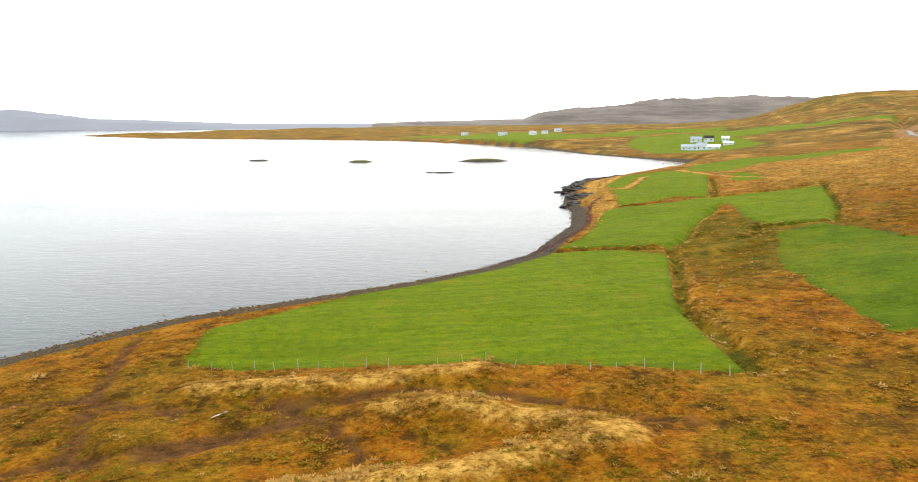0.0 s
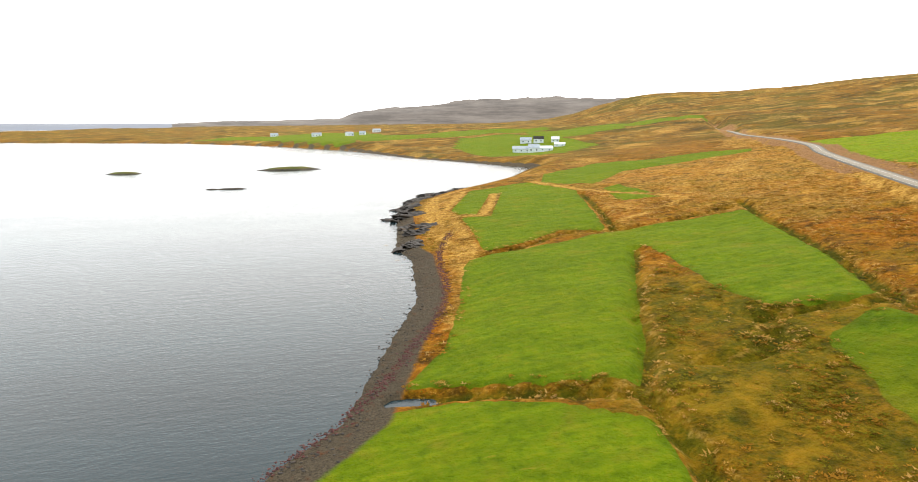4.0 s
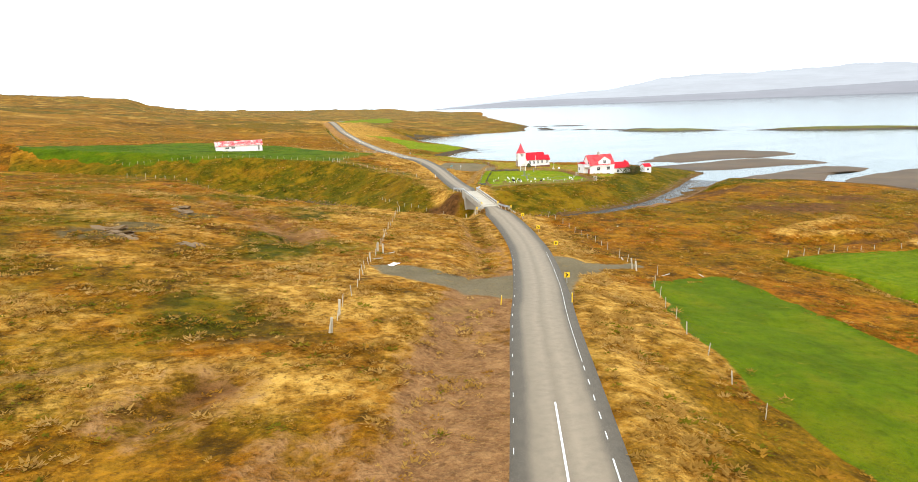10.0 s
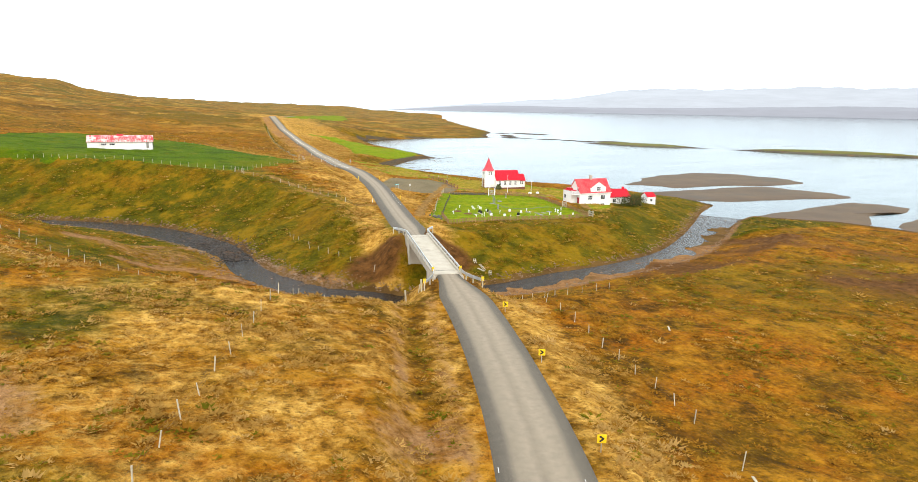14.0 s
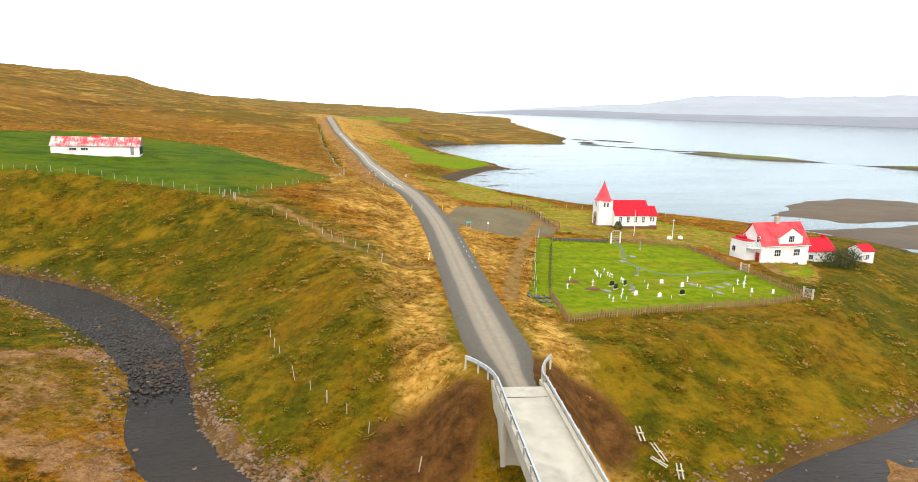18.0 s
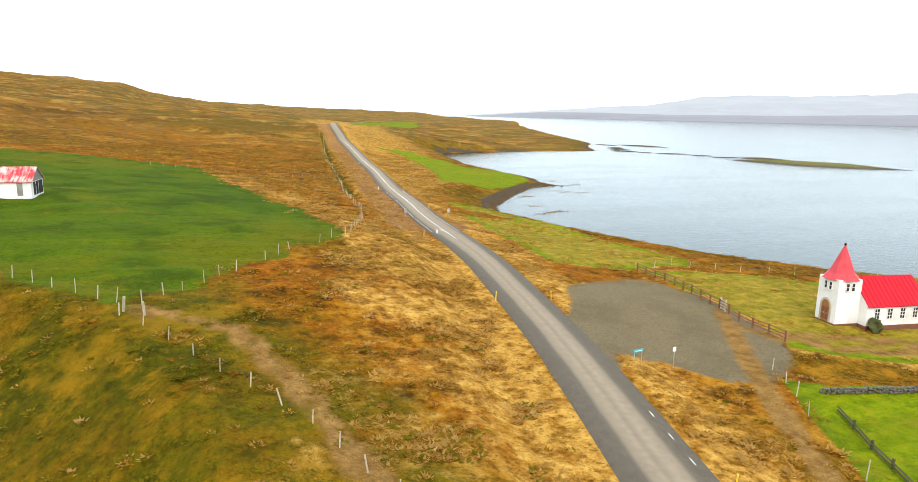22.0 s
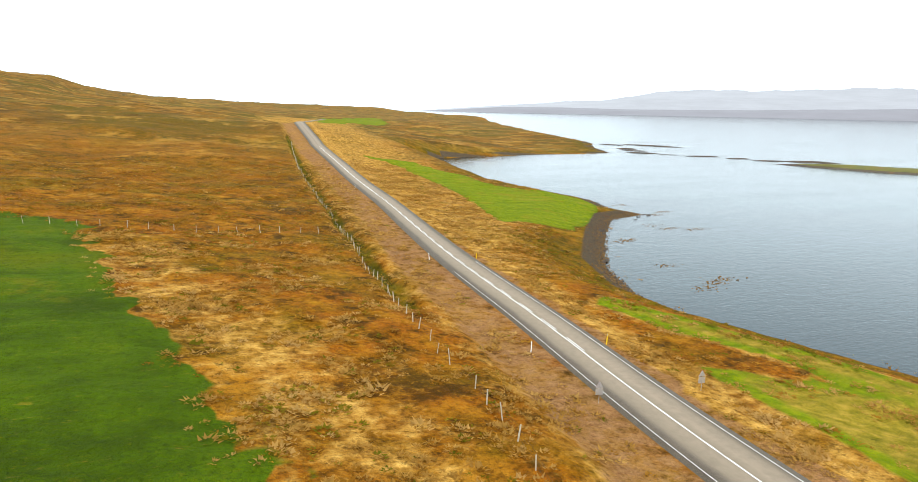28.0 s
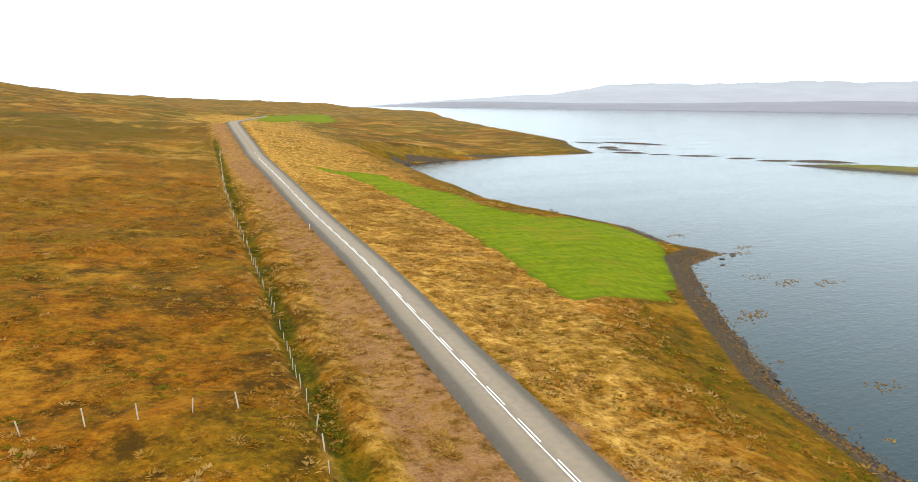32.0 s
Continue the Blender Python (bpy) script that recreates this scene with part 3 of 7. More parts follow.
TRACKS = [[(160, 107), (162, 92), (148, 87), (123, 86), (105, 81), (92, 79), (83, 75), (77, 71)], [(36, -45), (39, -45.5), (42.5, -47), (45, -53), (47, -64), (50, -72), (56, -76)], [(8, -73), (4, -66.5), (0, -64.5), (-8, -63.5), (-13, -58.5), (-15, -52), (-13.6, -46.5), (-10, -38)], [(7, -69), (1, -69), (-5, -66.5), (-10, -61)], [(6, -76), (16.8, -59.6), (24.5, -46.7), (29.9, -37.1), (33, -31)]]
LOTS = [[(29, -64), (27.5, -74), (22.5, -76), (20, -80), (18, -85), (13, -87.5), (7, -89.5), (4, -87), (3.5, -80), (5, -71), (9, -64.5), (15, -61), (18, -62), (20, -66.5), (24, -67), (26, -63.5)], [(69, 62), (73, 62.5), (78, 63), (81, 58), (84, 57), (84, 62), (82, 66.5), (80, 68.5), (77, 70.5), (75, 73), (73, 70)], [(59, 50), (61, 54), (57, 57), (51, 56), (50, 58.5), (57, 59.5), (64, 65), (69, 71), (72, 76), (73, 70), (66, 58)]]
# pale lawns, dirt scars and trodden lines in the heath
LAWNS = [[(8, -141), (-8, -130), (-12, -99), (3, -94), (13, -97), (11, -117)], [(2, -95), (-17, -90), (-20, -76), (-28, -65), (-26, -50), (-20, -42), (-9, -32), (-11, -44), (-12, -55), (-5, -57), (0.7, -61), (8, -66), (4, -80)], [(5, -157), (2, -147), (-1, -136), (-4, -127), (-9, -129), (-7, -140), (-3, -151), (1, -160)]]
SCARS = [[(-16, 54), (-4, 54.5), (8, 52), (18, 47)], [(-33, 44), (-24, 46), (-13, 50)], [(-39, 77), (-36, 66), (-33, 56), (-29, 45)], [(-58, 52), (-44, 56), (-34, 57), (-24, 53)], [(-28, 44), (-21, 45), (-17, 49), (-13, 50.5)], [(-18, 55), (-11, 50), (-6, 42)], [(178.4, 121.6), (167.4, 121.6), (155.6, 121.5)]]
# eroded red-brown slopes, and stony runs beside the upper river
SLIPS = [[(96, 14), (92, 25), (89, 34), (88, 41), (90, 46)], [(102, 102), (104, 108), (105.5, 115), (107, 122)], [(101, 86), (103, 88)], [(97, 95), (98, 98)]]
SHINGLE = [(62, -27.5), (61, -23), (59.5, -19), (57.5, -15.5), (54, -11.5)]
TONGUE = [(92, -66), (82, -55), (76, -49), (72.5, -45)]
# bleached tufts along the edge of the barn field
BRUSH = [(33, -108), (34, -128), (38, -146), (42, -162), (47, -184)]
RUNS = [[(86, -28), (78, -38), (69, -40)], [(80, -22), (71, -22), (67, -18)]]
CRESTS = [[(-6, 51), (-1, 51), (4, 48), (12, 45)], [(12, 44), (0, 40), (-12, 38)], [(-24, 58), (-8, 57), (2, 59)], [(34, -50), (31, -68), (26, -88), (22, -106)]]
RAGGED = {"k": 2.0, "h": 1.2, "m": 0.8, "g": 0.6}
PALE = {"h": 0.8, "m": 0.68, "k": 0.0, "l": 0.74, "a": 0.46, "g": 0.22, "n": 0.5}
RIDGE_AZ = [0, 10, 18, 21, 24, 27.5, 33, 38, 42.5, 49, 52.5, 57, 61, 66, 70, 80, 88, 95, 102, 107, 114, 120, 126, 133, 145, 153, 160, 166, 172, 176.3, 178, 182, 187, 192, 197, 202, 207, 215, 320, 340, 350, 356, 360]
RIDGE_EL = [-0.3, -0.25, -0.15, 0.2, 1.2, 1.95, 2.1, 2.35, 2.75, 3.2, 3.4, 2.9, 2.1, 1.4, 1.8, 3.25, 3.55, 3.85, 4.05, 4.35, 4.2, 4.1, 4.3, 4.0, 3.2, 2.7, 2.2, 2.0, 1.75, 1.5, 0.95, 0.45, 0.15, -0.15, -0.45, -0.75, -1.25, -1.6, -0.5, -0.45, -0.4, -0.3, -0.3]
RIDGE_D = [3000, 2800, 2300, 1700, 1500, 1500, 1500, 1450, 1450, 1400, 1450, 1500, 1500, 2300, 3000, 3000, 2500, 2200, 1700, 1500, 1300, 1250, 1250, 1250, 1300, 1400, 1400, 1400, 1400, 1400, 1350, 1300, 1300, 1300, 1300, 1200, 950, 900, 2500, 3200, 3200, 3200, 3000]


def rough_ground(px, py, size, octaves=4):
    out, amp = 0.0, 1.0
    rng = np.random.default_rng(int(size * 13) + 5)
    for _ in range(octaves):
        for a, ph in zip(rng.uniform(0, 6.283, 5), rng.uniform(0, 6.283, 5)):
            k = 6.283 / size * rng.uniform(0.7, 1.4)
            out = out + amp * np.sin(k * (px * math.cos(a) + py * math.sin(a)) + ph) / 5
        size, amp = size * 0.47, amp * 0.55
    return out


def field_soft(px, py):
    """How near the farm and its level fields a place lies."""
    return smooth(200, 90, np.hypot(px - 205, py - 560)) + smooth(150, 60, np.hypot(px - 230, py - 200)) * 0.8


def land(px, py, full=False):
    """Ground height; with full, the cover as well."""
    px, py = np.asarray(px, float), np.asarray(py, float)
    shape = px.shape
    px, py = px.ravel(), py.ravel()
    d, _ = away(px, py, COAST)
    dry = inside(px, py, LAND)
    d = np.where(dry, d, -d)
    h = base_height(px, py)
    hilly = smooth(4, 30, d)
    r, az = np.hypot(px - 80, py - 40), np.degrees(np.arctan2(px - 80, py - 40)) % 360
    top_d = np.interp(az, RIDGE_AZ, RIDGE_D)
    top_h = 26 + top_d * np.tan(np.radians(np.interp(az, RIDGE_AZ, RIDGE_EL)))
    rise = smooth(0.22, 1.0, r / top_d)
    h = h + (top_h - h) * rise * smooth(100, 700, d)
    h += hilly * (rough_ground(px, py, 110, 3) * 2.2 * smooth(180, 420, r) * smooth(40, 120, d) * (1 - field_soft(px, py)) + rough_ground(px, py, 26, 4) * 0.38 + rough_ground(px, py, 5.5, 2) * 0.13 * smooth(500, 300, r) + rough_ground(px, py, 520, 4) * 5 * smooth(500, 1600, r) * smooth(60, 500, d))
    field, pale = np.zeros(px.shape), np.zeros(px.shape)
    for key, poly in FIELDS.items():
        poly = np.array(poly, float)
        e, _ = away(px, py, np.vstack([poly, poly[:1]]), 12)
        one = np.clip(0.5 + (np.where(inside(px, py, poly), e, -e) + RAGGED.get(key, 0.25) * rough_ground(px, py, 7, 3)) / (1.6 + RAGGED.get(key, 0)), 0, 1)
        field, pale = np.maximum(field, one), np.maximum(pale, one * PALE.get(key, 0.42))
    lawn = np.zeros(px.shape)
    for poly in LAWNS:
        poly = np.array(poly, float)
        e, _ = away(px, py, np.vstack([poly, poly[:1]]), 12)
        lawn = np.maximum(lawn, np.clip(0.5 + np.where(inside(px, py, poly), e, -e) / 5.0, 0, 1))
    scar, crest = np.full(px.shape, 99.0), np.full(px.shape, 99.0)
    for line in SCARS:
        scar = np.minimum(scar, away(px, py, line, 12)[0])
    for line in CRESTS:
        crest = np.minimum(crest, away(px, py, line, 12)[0])
    scar = scar + 0.5 * rough_ground(px, py, 7, 3)
    slip, runs, amber = np.full(px.shape, 99.0), np.full(px.shape, 99.0), away(px, py, AMBER, 12)[0]
    for line in SLIPS:
        slip = np.minimum(slip, away(px, py, line, 12)[0])
    for line in RUNS:
        runs = np.minimum(runs, away(px, py, line, 12)[0])
    h = h - 0.8 * np.exp(-(slip / 1.6) ** 2) - 0.9 * np.exp(-(amber / 1.5) ** 2)
    h = h + 0.9 * np.exp(-(crest / 2.2) ** 2) * (py > 0) - 0.5 * np.exp(-(scar / 0.8) ** 2)
    rv, run = away(px, py, RIVER_LINE[:, :2], 62)
    seg = np.r_[0, np.cumsum(np.hypot(*np.diff(RIVER_LINE[:, :2], axis=0).T))]
    lvl, half = np.interp(run, seg, RIVER_LINE[:, 2]), np.interp(run, seg, RIVER_LINE[:, 3])
    rd, along = away(px, py, ROAD_LINE[:, :2], 62)
    rseg = np.r_[0, np.cumsum(np.hypot(*np.diff(ROAD_LINE[:, :2], axis=0).T))]
    deck = np.interp(along, rseg, ROAD_LINE[:, 2])
    # road bed and its slopes
    bed = 1 - smooth(3.0, 9.5, rd)
    h = h * (1 - bed) + (deck - 0.2) * bed
    h = np.where((rd < 9) & (rd > 4), h - 0.35 * np.exp(-((rd - 6.3) / 1.2) ** 2), h)
    lot = np.zeros(px.shape)
    for poly in LOTS:
        poly = np.array(poly, float)
        e, _ = away(px, py, np.vstack([poly, poly[:1]]), 12)
        lot = np.maximum(lot, np.clip(0.5 + np.where(inside(px, py, poly), e, -e) / 2.0, 0, 1))
    wear = np.zeros(px.shape)
    for i, line in enumerate(TRACKS):
        e, _ = away(px, py, line, 12)
        wear = np.maximum(wear, np.clip(1.25 - e / 1.25, 0, 1) * ((0.5 if i == 0 else 0.85) + 0.2 * rough_ground(px, py, 9)))
    south = (py < np.interp(px, [-60, -8, 20, 45, 58, 63], [-44, -11, -4, -1, -11, -22])) & (px < 63)
    west = (px < np.interp(py, [-110, -81, -61, -45, -22], [150, 100, 76, 67, 63])) & (py < -15)
    steep = np.where(south | west, 0.36, 0.17)
    edge = rv - half
    valley = lvl - 0.5 + smooth(-2.5, 0.6, edge) * 0.75 + np.maximum(edge, 0) * steep + np.maximum(edge - 9, 0) * 0.25
    h = np.where(rv < 45, np.minimum(h, np.where(edge < 3, valley, valley + (rough_ground(px, py, 14) * 0.25))), h)
    # gravel bars along the near side of the lower river, and shoals in the upper one
    shoal = 0.55 * rough_ground(px, py, 11, 4) + np.where(px < 36, np.where(south, -0.6, 0.5 * smooth(0.2, 2.6, rv) + 0.02), -0.22)
    h = np.where((edge < 0.5) & (px > -40), np.maximum(h, lvl - 0.2 + np.clip(shoal - 0.16, -0.3, 0.3)), h)
    # banks that carry the road to both ends of the bridge
    ends = [float(away(np.array([x_]), np.array([y_]), ROAD_LINE[:, :2])[1][0]) for x_, y_ in ((48.1, 11.3), (42.1, -10.6))]
    inner = np.minimum(along - ends[0], ends[1] - along)
    carry = (1 - smooth(2.2, 6.5, rd)) * (1 - smooth(0.0, 5.5, inner)) * (rd < 9)
    h = np.where(carry > 0, np.maximum(h, h + (deck - 0.2 - h) * carry), h)
    h = np.where((inner > 0) & (rd < 5), np.minimum(h, deck - 1.3), h)
    ditch = np.full(px.shape, 99.0)
    for line in DITCHES:
        e, _ = away(px, py, line, 12)
        ditch = np.minimum(ditch, e)
    h -= 1.3 * np.exp(-(ditch / 1.0) ** 2) * (d > 3)
    straw_d, dyke = ditch.copy(), np.full(px.shape, 99.0)
    for line in STRAW:
        e, _ = away(px, py, line, 12)
        straw_d, dyke = np.minimum(straw_d, e), np.minimum(dyke, e)
    h = h.reshape(shape)
    if not full:
        return h
    flat = h.ravel()
    straw = np.clip(1.0 - straw_d / 2.8, 0, 1)
    straw = np.maximum(straw, np.clip(0.95 - np.abs(rd - 5.2) / 5.0, 0, 0.85) * np.where(along > 0, 1, 0))
    straw = np.maximum(straw, np.clip(0.9 - np.abs(d - 9) / 7, 0, 1) * (py > 150) * (r < 330) * dry)
    straw = np.maximum(straw, smooth(130, 190, py) * smooth(70, 110, px) * 0.5 * smooth(420, 250, r))
    straw = np.maximum(straw, (0.22 + 0.45 * rough_ground(px, py, 60, 3)) * (r > 150) * (py > 0))
    straw = np.maximum(straw, (0.27 + 0.45 * rough_ground(px, py, 13, 3)) * smooth(22, 8, np.abs(px - np.interp(py, [-200, -120], [34, 38]))) * smooth(-205, -185, py) * smooth(-108, -125, py))
    straw = np.maximum(straw, 0.62 * (py < -170) * smooth(60, 20, np.abs(rd)) * (px < np.interp(py, [-440, -150], [-26, 10])))
    straw = np.maximum(straw, 0.9 * np.clip(1.15 - crest / 2.6, 0, 1))
    straw = np.maximum(straw, 0.75 * np.clip(1 - np.abs(rd - 6.0) / 6.5, 0, 1) * (py < -30) * (px > np.interp(py, [-352, -228, -131, -67, -27], [-13.5, -0.5, 13, 28.5, 37.8])))
    straw = np.maximum(straw, 0.8 * smooth(0.2, 0.7, lawn))
    straw = np.maximum(straw, (0.6 + 0.4 * rough_ground(px, py, 15, 3)) * smooth(1.1, 0.6, np.hypot((px - 33) / 11, (py + 82) / 30)) * (rd > 3))
    straw = np.maximum(straw, (0.5 + 0.45 * rough_ground(px, py, 15, 3)) * smooth(30, 14, np.hypot(px - 64, py - 28)) * (rd > 3))
    straw = np.maximum(straw, (0.6 + 0.4 * rough_ground(px, py, 15, 3)) * smooth(34, 12, np.hypot(px - 78, py - 70)) * (rd > 3))
    straw = np.maximum(straw, (0.6 + 0.4 * rough_ground(px, py, 15, 3)) * smooth(26, 10, np.hypot(px - 30, (py + 55) * 0.7)) * (rd > 3))
    straw = np.maximum(straw, (0.36 + 0.4 * rough_ground(px, py, 21, 3)) * smooth(1.15, 0.7, np.hypot((px - 95) / 42, (py - 45) / 62)) * (rd > 3))
    straw = np.maximum(straw, (0.55 + 0.5 * rough_ground(px, py, 6, 3)) * smooth(8, 2, away(px, py, BRUSH, 12)[0]))
    straw *= dry * np.where(py < -140, smooth(5, 20, d), 1)
    olive = smooth(34, 8, edge) * (south | west) + 0.6 * smooth(60, 25, np.hypot(px - 85, py + 60))
    olive = np.maximum(olive, 0.7 * smooth(40, 10, np.hypot((px - 55), (py - 125) * 0.6)))
    olive = np.maximum(olive, 0.55 * smooth(30, 5, d) * (py < -90))
    olive = np.maximum(olive, 0.5 * smooth(0, 14, py - 0) * smooth(60, 30, py) * smooth(40, 20, px))
    bars = np.clip(1.35 - np.abs(edge - 0.6) / 1.9, 0, 1) * (0.66 + 0.5 * rough_ground(px, py, 17)) * np.where(south | west, 0.3, 1)
    bars = np.maximum(bars, 1.25 * smooth(2.2, 0.6, edge) * smooth(-4.6, -3.0, edge) * (px < 38) * (px > -45) * ~south)
    bars = np.maximum(bars, (0.72 + 0.35 * rough_ground(px, py, 12)) * smooth(13, 5, np.hypot((px - 74) / 1.2, (py + 32) / 1.2)))
    gravel = lot
    silt = np.clip(1 - np.maximum(edge - 0.3, 0) / 1.5, 0, 1) * (px > -60) * np.where(south | west, edge < 0.1, 0.2 + 0.4 * rough_ground(px, py, 9, 3))
    mud = smooth(10, 2, d) * smooth(60, 40, np.hypot(px + 80, py + 10)) * dry
    scree = smooth(4.0, 2.6, np.abs(rd - 4.9)) * (along > 0) * np.where((py > 60) & (px > np.interp(py, [47, 94, 132, 195], [60, 85, 110, 146])), 1, 0) * (0.78 + 0.2 * rough_ground(px, py, 9, 3))
    scree = np.maximum(scree, smooth(4.2, 2.4, np.abs(rd - 4.6)) * (py < -120) * (px > np.interp(py, [-392, -228, -131], [-18, -0.5, 13])) * 0.63)
    for sx, sy, rr in ((48, -11, 4), (97, 98, 5), (88, 86, 5), (66, 44, 5), (88, 38, 9)):
        scree = np.maximum(scree, (0.9 if rr < 7.5 and py.size and sx < 60 else 0.62) * smooth(rr, rr * 0.3, np.hypot(px - sx, py - sy)))
    scree = np.maximum(scree, 0.62 * smooth(3.4, 1.4, amber) * smooth(0.6, 1.2, amber))
    scree = np.maximum(scree, 0.5 * smooth(5.5, 2.5, slip))
    scree = np.maximum(scree, 0.9 * smooth(2.2, 0.8, runs))
    straw = straw * (1 - wear) * smooth(0.5, 3.0, np.minimum(slip, amber + 1.2))
    beach = np.clip(1.25 - np.abs(d - 1.0) / np.where(py < -90, 3.6, 4.0), 0, 1) * (np.abs(flat) < 3.0) * (np.hypot(px + 70, py + 30) > 48)
    rock = np.zeros(px.shape)
    for sx, sy, rr in ((109, 45, 6), (99, 30, 5), (141, 56, 9), (133, 117, 5), (120, 121, 6), (129, 130, 4), (120, 131, 3), (110, 92, 2), (150, 60, 8), (105, 40, 5)):
        rock = np.maximum(rock, smooth(rr, rr * 0.2, np.hypot(px - sx, py - sy)))
    rock = np.maximum(rock, smooth(0.45, 1.0, r / top_d) * 0.5)
    dark_ditch = np.clip(1.3 - ditch / 1.1, 0, 1)
    olive = np.maximum(np.maximum(olive, dark_ditch), 0.4 * smooth(1.6, 0.6, amber))
    straw = straw * (1 - 0.9 * dark_ditch)
    field = np.maximum(field, lawn * (0.85 + 0.2 * rough_ground(px, py, 9, 3)))
    pale = np.maximum(pale, lawn)
    field = field * smooth(1.0, 2.8, dyke)
    mud = np.maximum(mud, np.clip(silt, 0, 1))
    ca = np.stack([field * dry * (lot < 0.3) * (rd > 4), straw, gravel, mud], 1)
    olive = np.maximum(olive, (0.35 + 0.6 * rough_ground(px, py, 24, 3)) * smooth(0, 30, px - np.interp(py, [-352, -27, 47, 132, 254], [-13, 38, 60, 110, 185])) * smooth(300, 150, r))
    bog = (0.45 + 0.55 * rough_ground(px, py, 26, 3)) * smooth(48, 22, np.hypot(px + 22, py - 4)) * (~south)
    bog = np.maximum(bog, 0.95 * smooth(7, 2, np.minimum(np.hypot(px - 48, py + 12), np.hypot(px - 37, py + 12))))
    scree = np.maximum(scree, 0.7 * bars)
    # the shingle strip under the north bank, and the turf tongue between the upper channels
    scree = np.maximum(scree, 0.85 * smooth(2.4, 1.0, away(px, py, SHINGLE, 12)[0]))
    tongue = smooth(5.0, 2.5, away(px, py, TONGUE, 12)[0])
    olive, scree = np.maximum(olive, 0.8 * tongue), scree * (1 - tongue)
    cc = np.stack([pale, np.maximum(np.maximum(np.clip(1.15 - scar / 1.3, 0, 0.95), (0.42 + 0.6 * rough_ground(px, py, 5, 3)) * smooth(3.4, 0.8, slip)), bog), smooth(190, 520, r) * dry, wear], 1)
    cb = np.stack([olive * dry, scree * dry, beach, rock * dry], 1)
    return h, ca, cb, cc


def graded(lo, hi, step, far_lo, far_hi, grow=1.09):
    out, s = list(np.arange(lo, hi, step)), step
    a = [lo]
    while a[-1] > far_lo:
        s *= grow
        a.append(a[-1] - s)
    b, s = [out[-1]], step
    while b[-1] < far_hi:
        s *= grow
        b.append(b[-1] + s)
    return np.array(a[:0:-1] + out + b[1:])


def sheet_mesh(name, verts, faces, mat, smooth_faces=True):
    me = bpy.data.meshes.new(name)
    me.from_pydata([], [], [])
    verts, faces = np.asarray(verts, np.float32), np.asarray(faces, np.int32)
    me.vertices.add(len(verts))
    me.vertices.foreach_set("co", verts.ravel())
    k = faces.shape[1]
    me.loops.add(faces.size)
    me.loops.foreach_set("vertex_index", faces.ravel())
    me.polygons.add(len(faces))
    me.polygons.foreach_set("loop_start", np.arange(0, faces.size, k, dtype=np.int32))
    me.polygons.foreach_set("loop_total", np.full(len(faces), k, np.int32))
    if smooth_faces:
        me.polygons.foreach_set("use_smooth", np.ones(len(faces), bool))
    me.update(calc_edges=True)
    me.materials.append(mat)
    return me


gx, gy = graded(-80, 215, 1.3, -4700, 4800, 1.065), graded(-330, 322, 1.4, -4700, 4800, 1.065)
GX, GY = np.meshgrid(gx, gy)
GH, CA, CB, CC = land(GX, GY, True)
nx, ny = len(gx), len(gy)
ids = np.arange(nx * ny).reshape(ny, nx)
quads = np.stack([ids[:-1, :-1].ravel(), ids[:-1, 1:].ravel(), ids[1:, 1:].ravel(), ids[1:, :-1].ravel()], 1)
me = sheet_mesh("ground", np.stack([GX.ravel(), GY.ravel(), GH.ravel()], 1), quads, M_GROUND)
for key, arr in (("cover_a", CA), ("cover_b", CB), ("cover_c", CC)):
    at = me.attributes.new(key, 'FLOAT_COLOR', 'POINT')
    at.data.foreach_set("color", np.clip(arr, 0, 1).astype(np.float32).ravel())
ground = tagged(new("ground", me), "rust-brown moorland with green hay fields and ditches", "ground", kind="structure")


def ground_z(x, y):
    """Height of the built sheet at a place."""
    i, j = np.clip(np.searchsorted(gx, x) - 1, 0, nx - 2), np.clip(np.searchsorted(gy, y) - 1, 0, ny - 2)
    u, v = (x - gx[i]) / (gx[i + 1] - gx[i]), (y - gy[j]) / (gy[j + 1] - gy[j])
    return GH[j, i] * (1 - u) * (1 - v) + GH[j, i + 1] * u * (1 - v) + GH[j + 1, i] * (1 - u) * v + GH[j + 1, i + 1] * u * v


# sea, river
me = sheet_mesh("sea", [(-4900, -4900, 0), (1500, -4900, 0), (1500, 4900, 0), (-4900, 4900, 0)], [(0, 1, 2, 3)], M_SEA)
tagged(new("sea", me), "calm pale grey-blue fjord water", "sea", kind="structure")


def ribbon(line, offs, lift=0.0, zs=None):
    """Vertices and quads of a strip along a line of x, y, z, at the given offsets to its right."""
    p = np.asarray(line, float)
    t = np.gradient(p[:, :2], axis=0)
    t /= np.linalg.norm(t, axis=1)[:, None]
    side = np.stack([t[:, 1], -t[:, 0]], 1)
    v, m = [], len(offs)
    for i in range(len(p)):
        for j, o in enumerate(offs):
            ow = o[i] if hasattr(o, "__len__") else o
            v.append((p[i, 0] + side[i, 0] * ow, p[i, 1] + side[i, 1] * ow, p[i, 2] + lift + (zs[j] if zs else 0)))
    f = [(i * m + j, i * m + j + 1, (i + 1) * m + j + 1, (i + 1) * m + j) for i in range(len(p) - 1) for j in range(m - 1)]
    return v, f


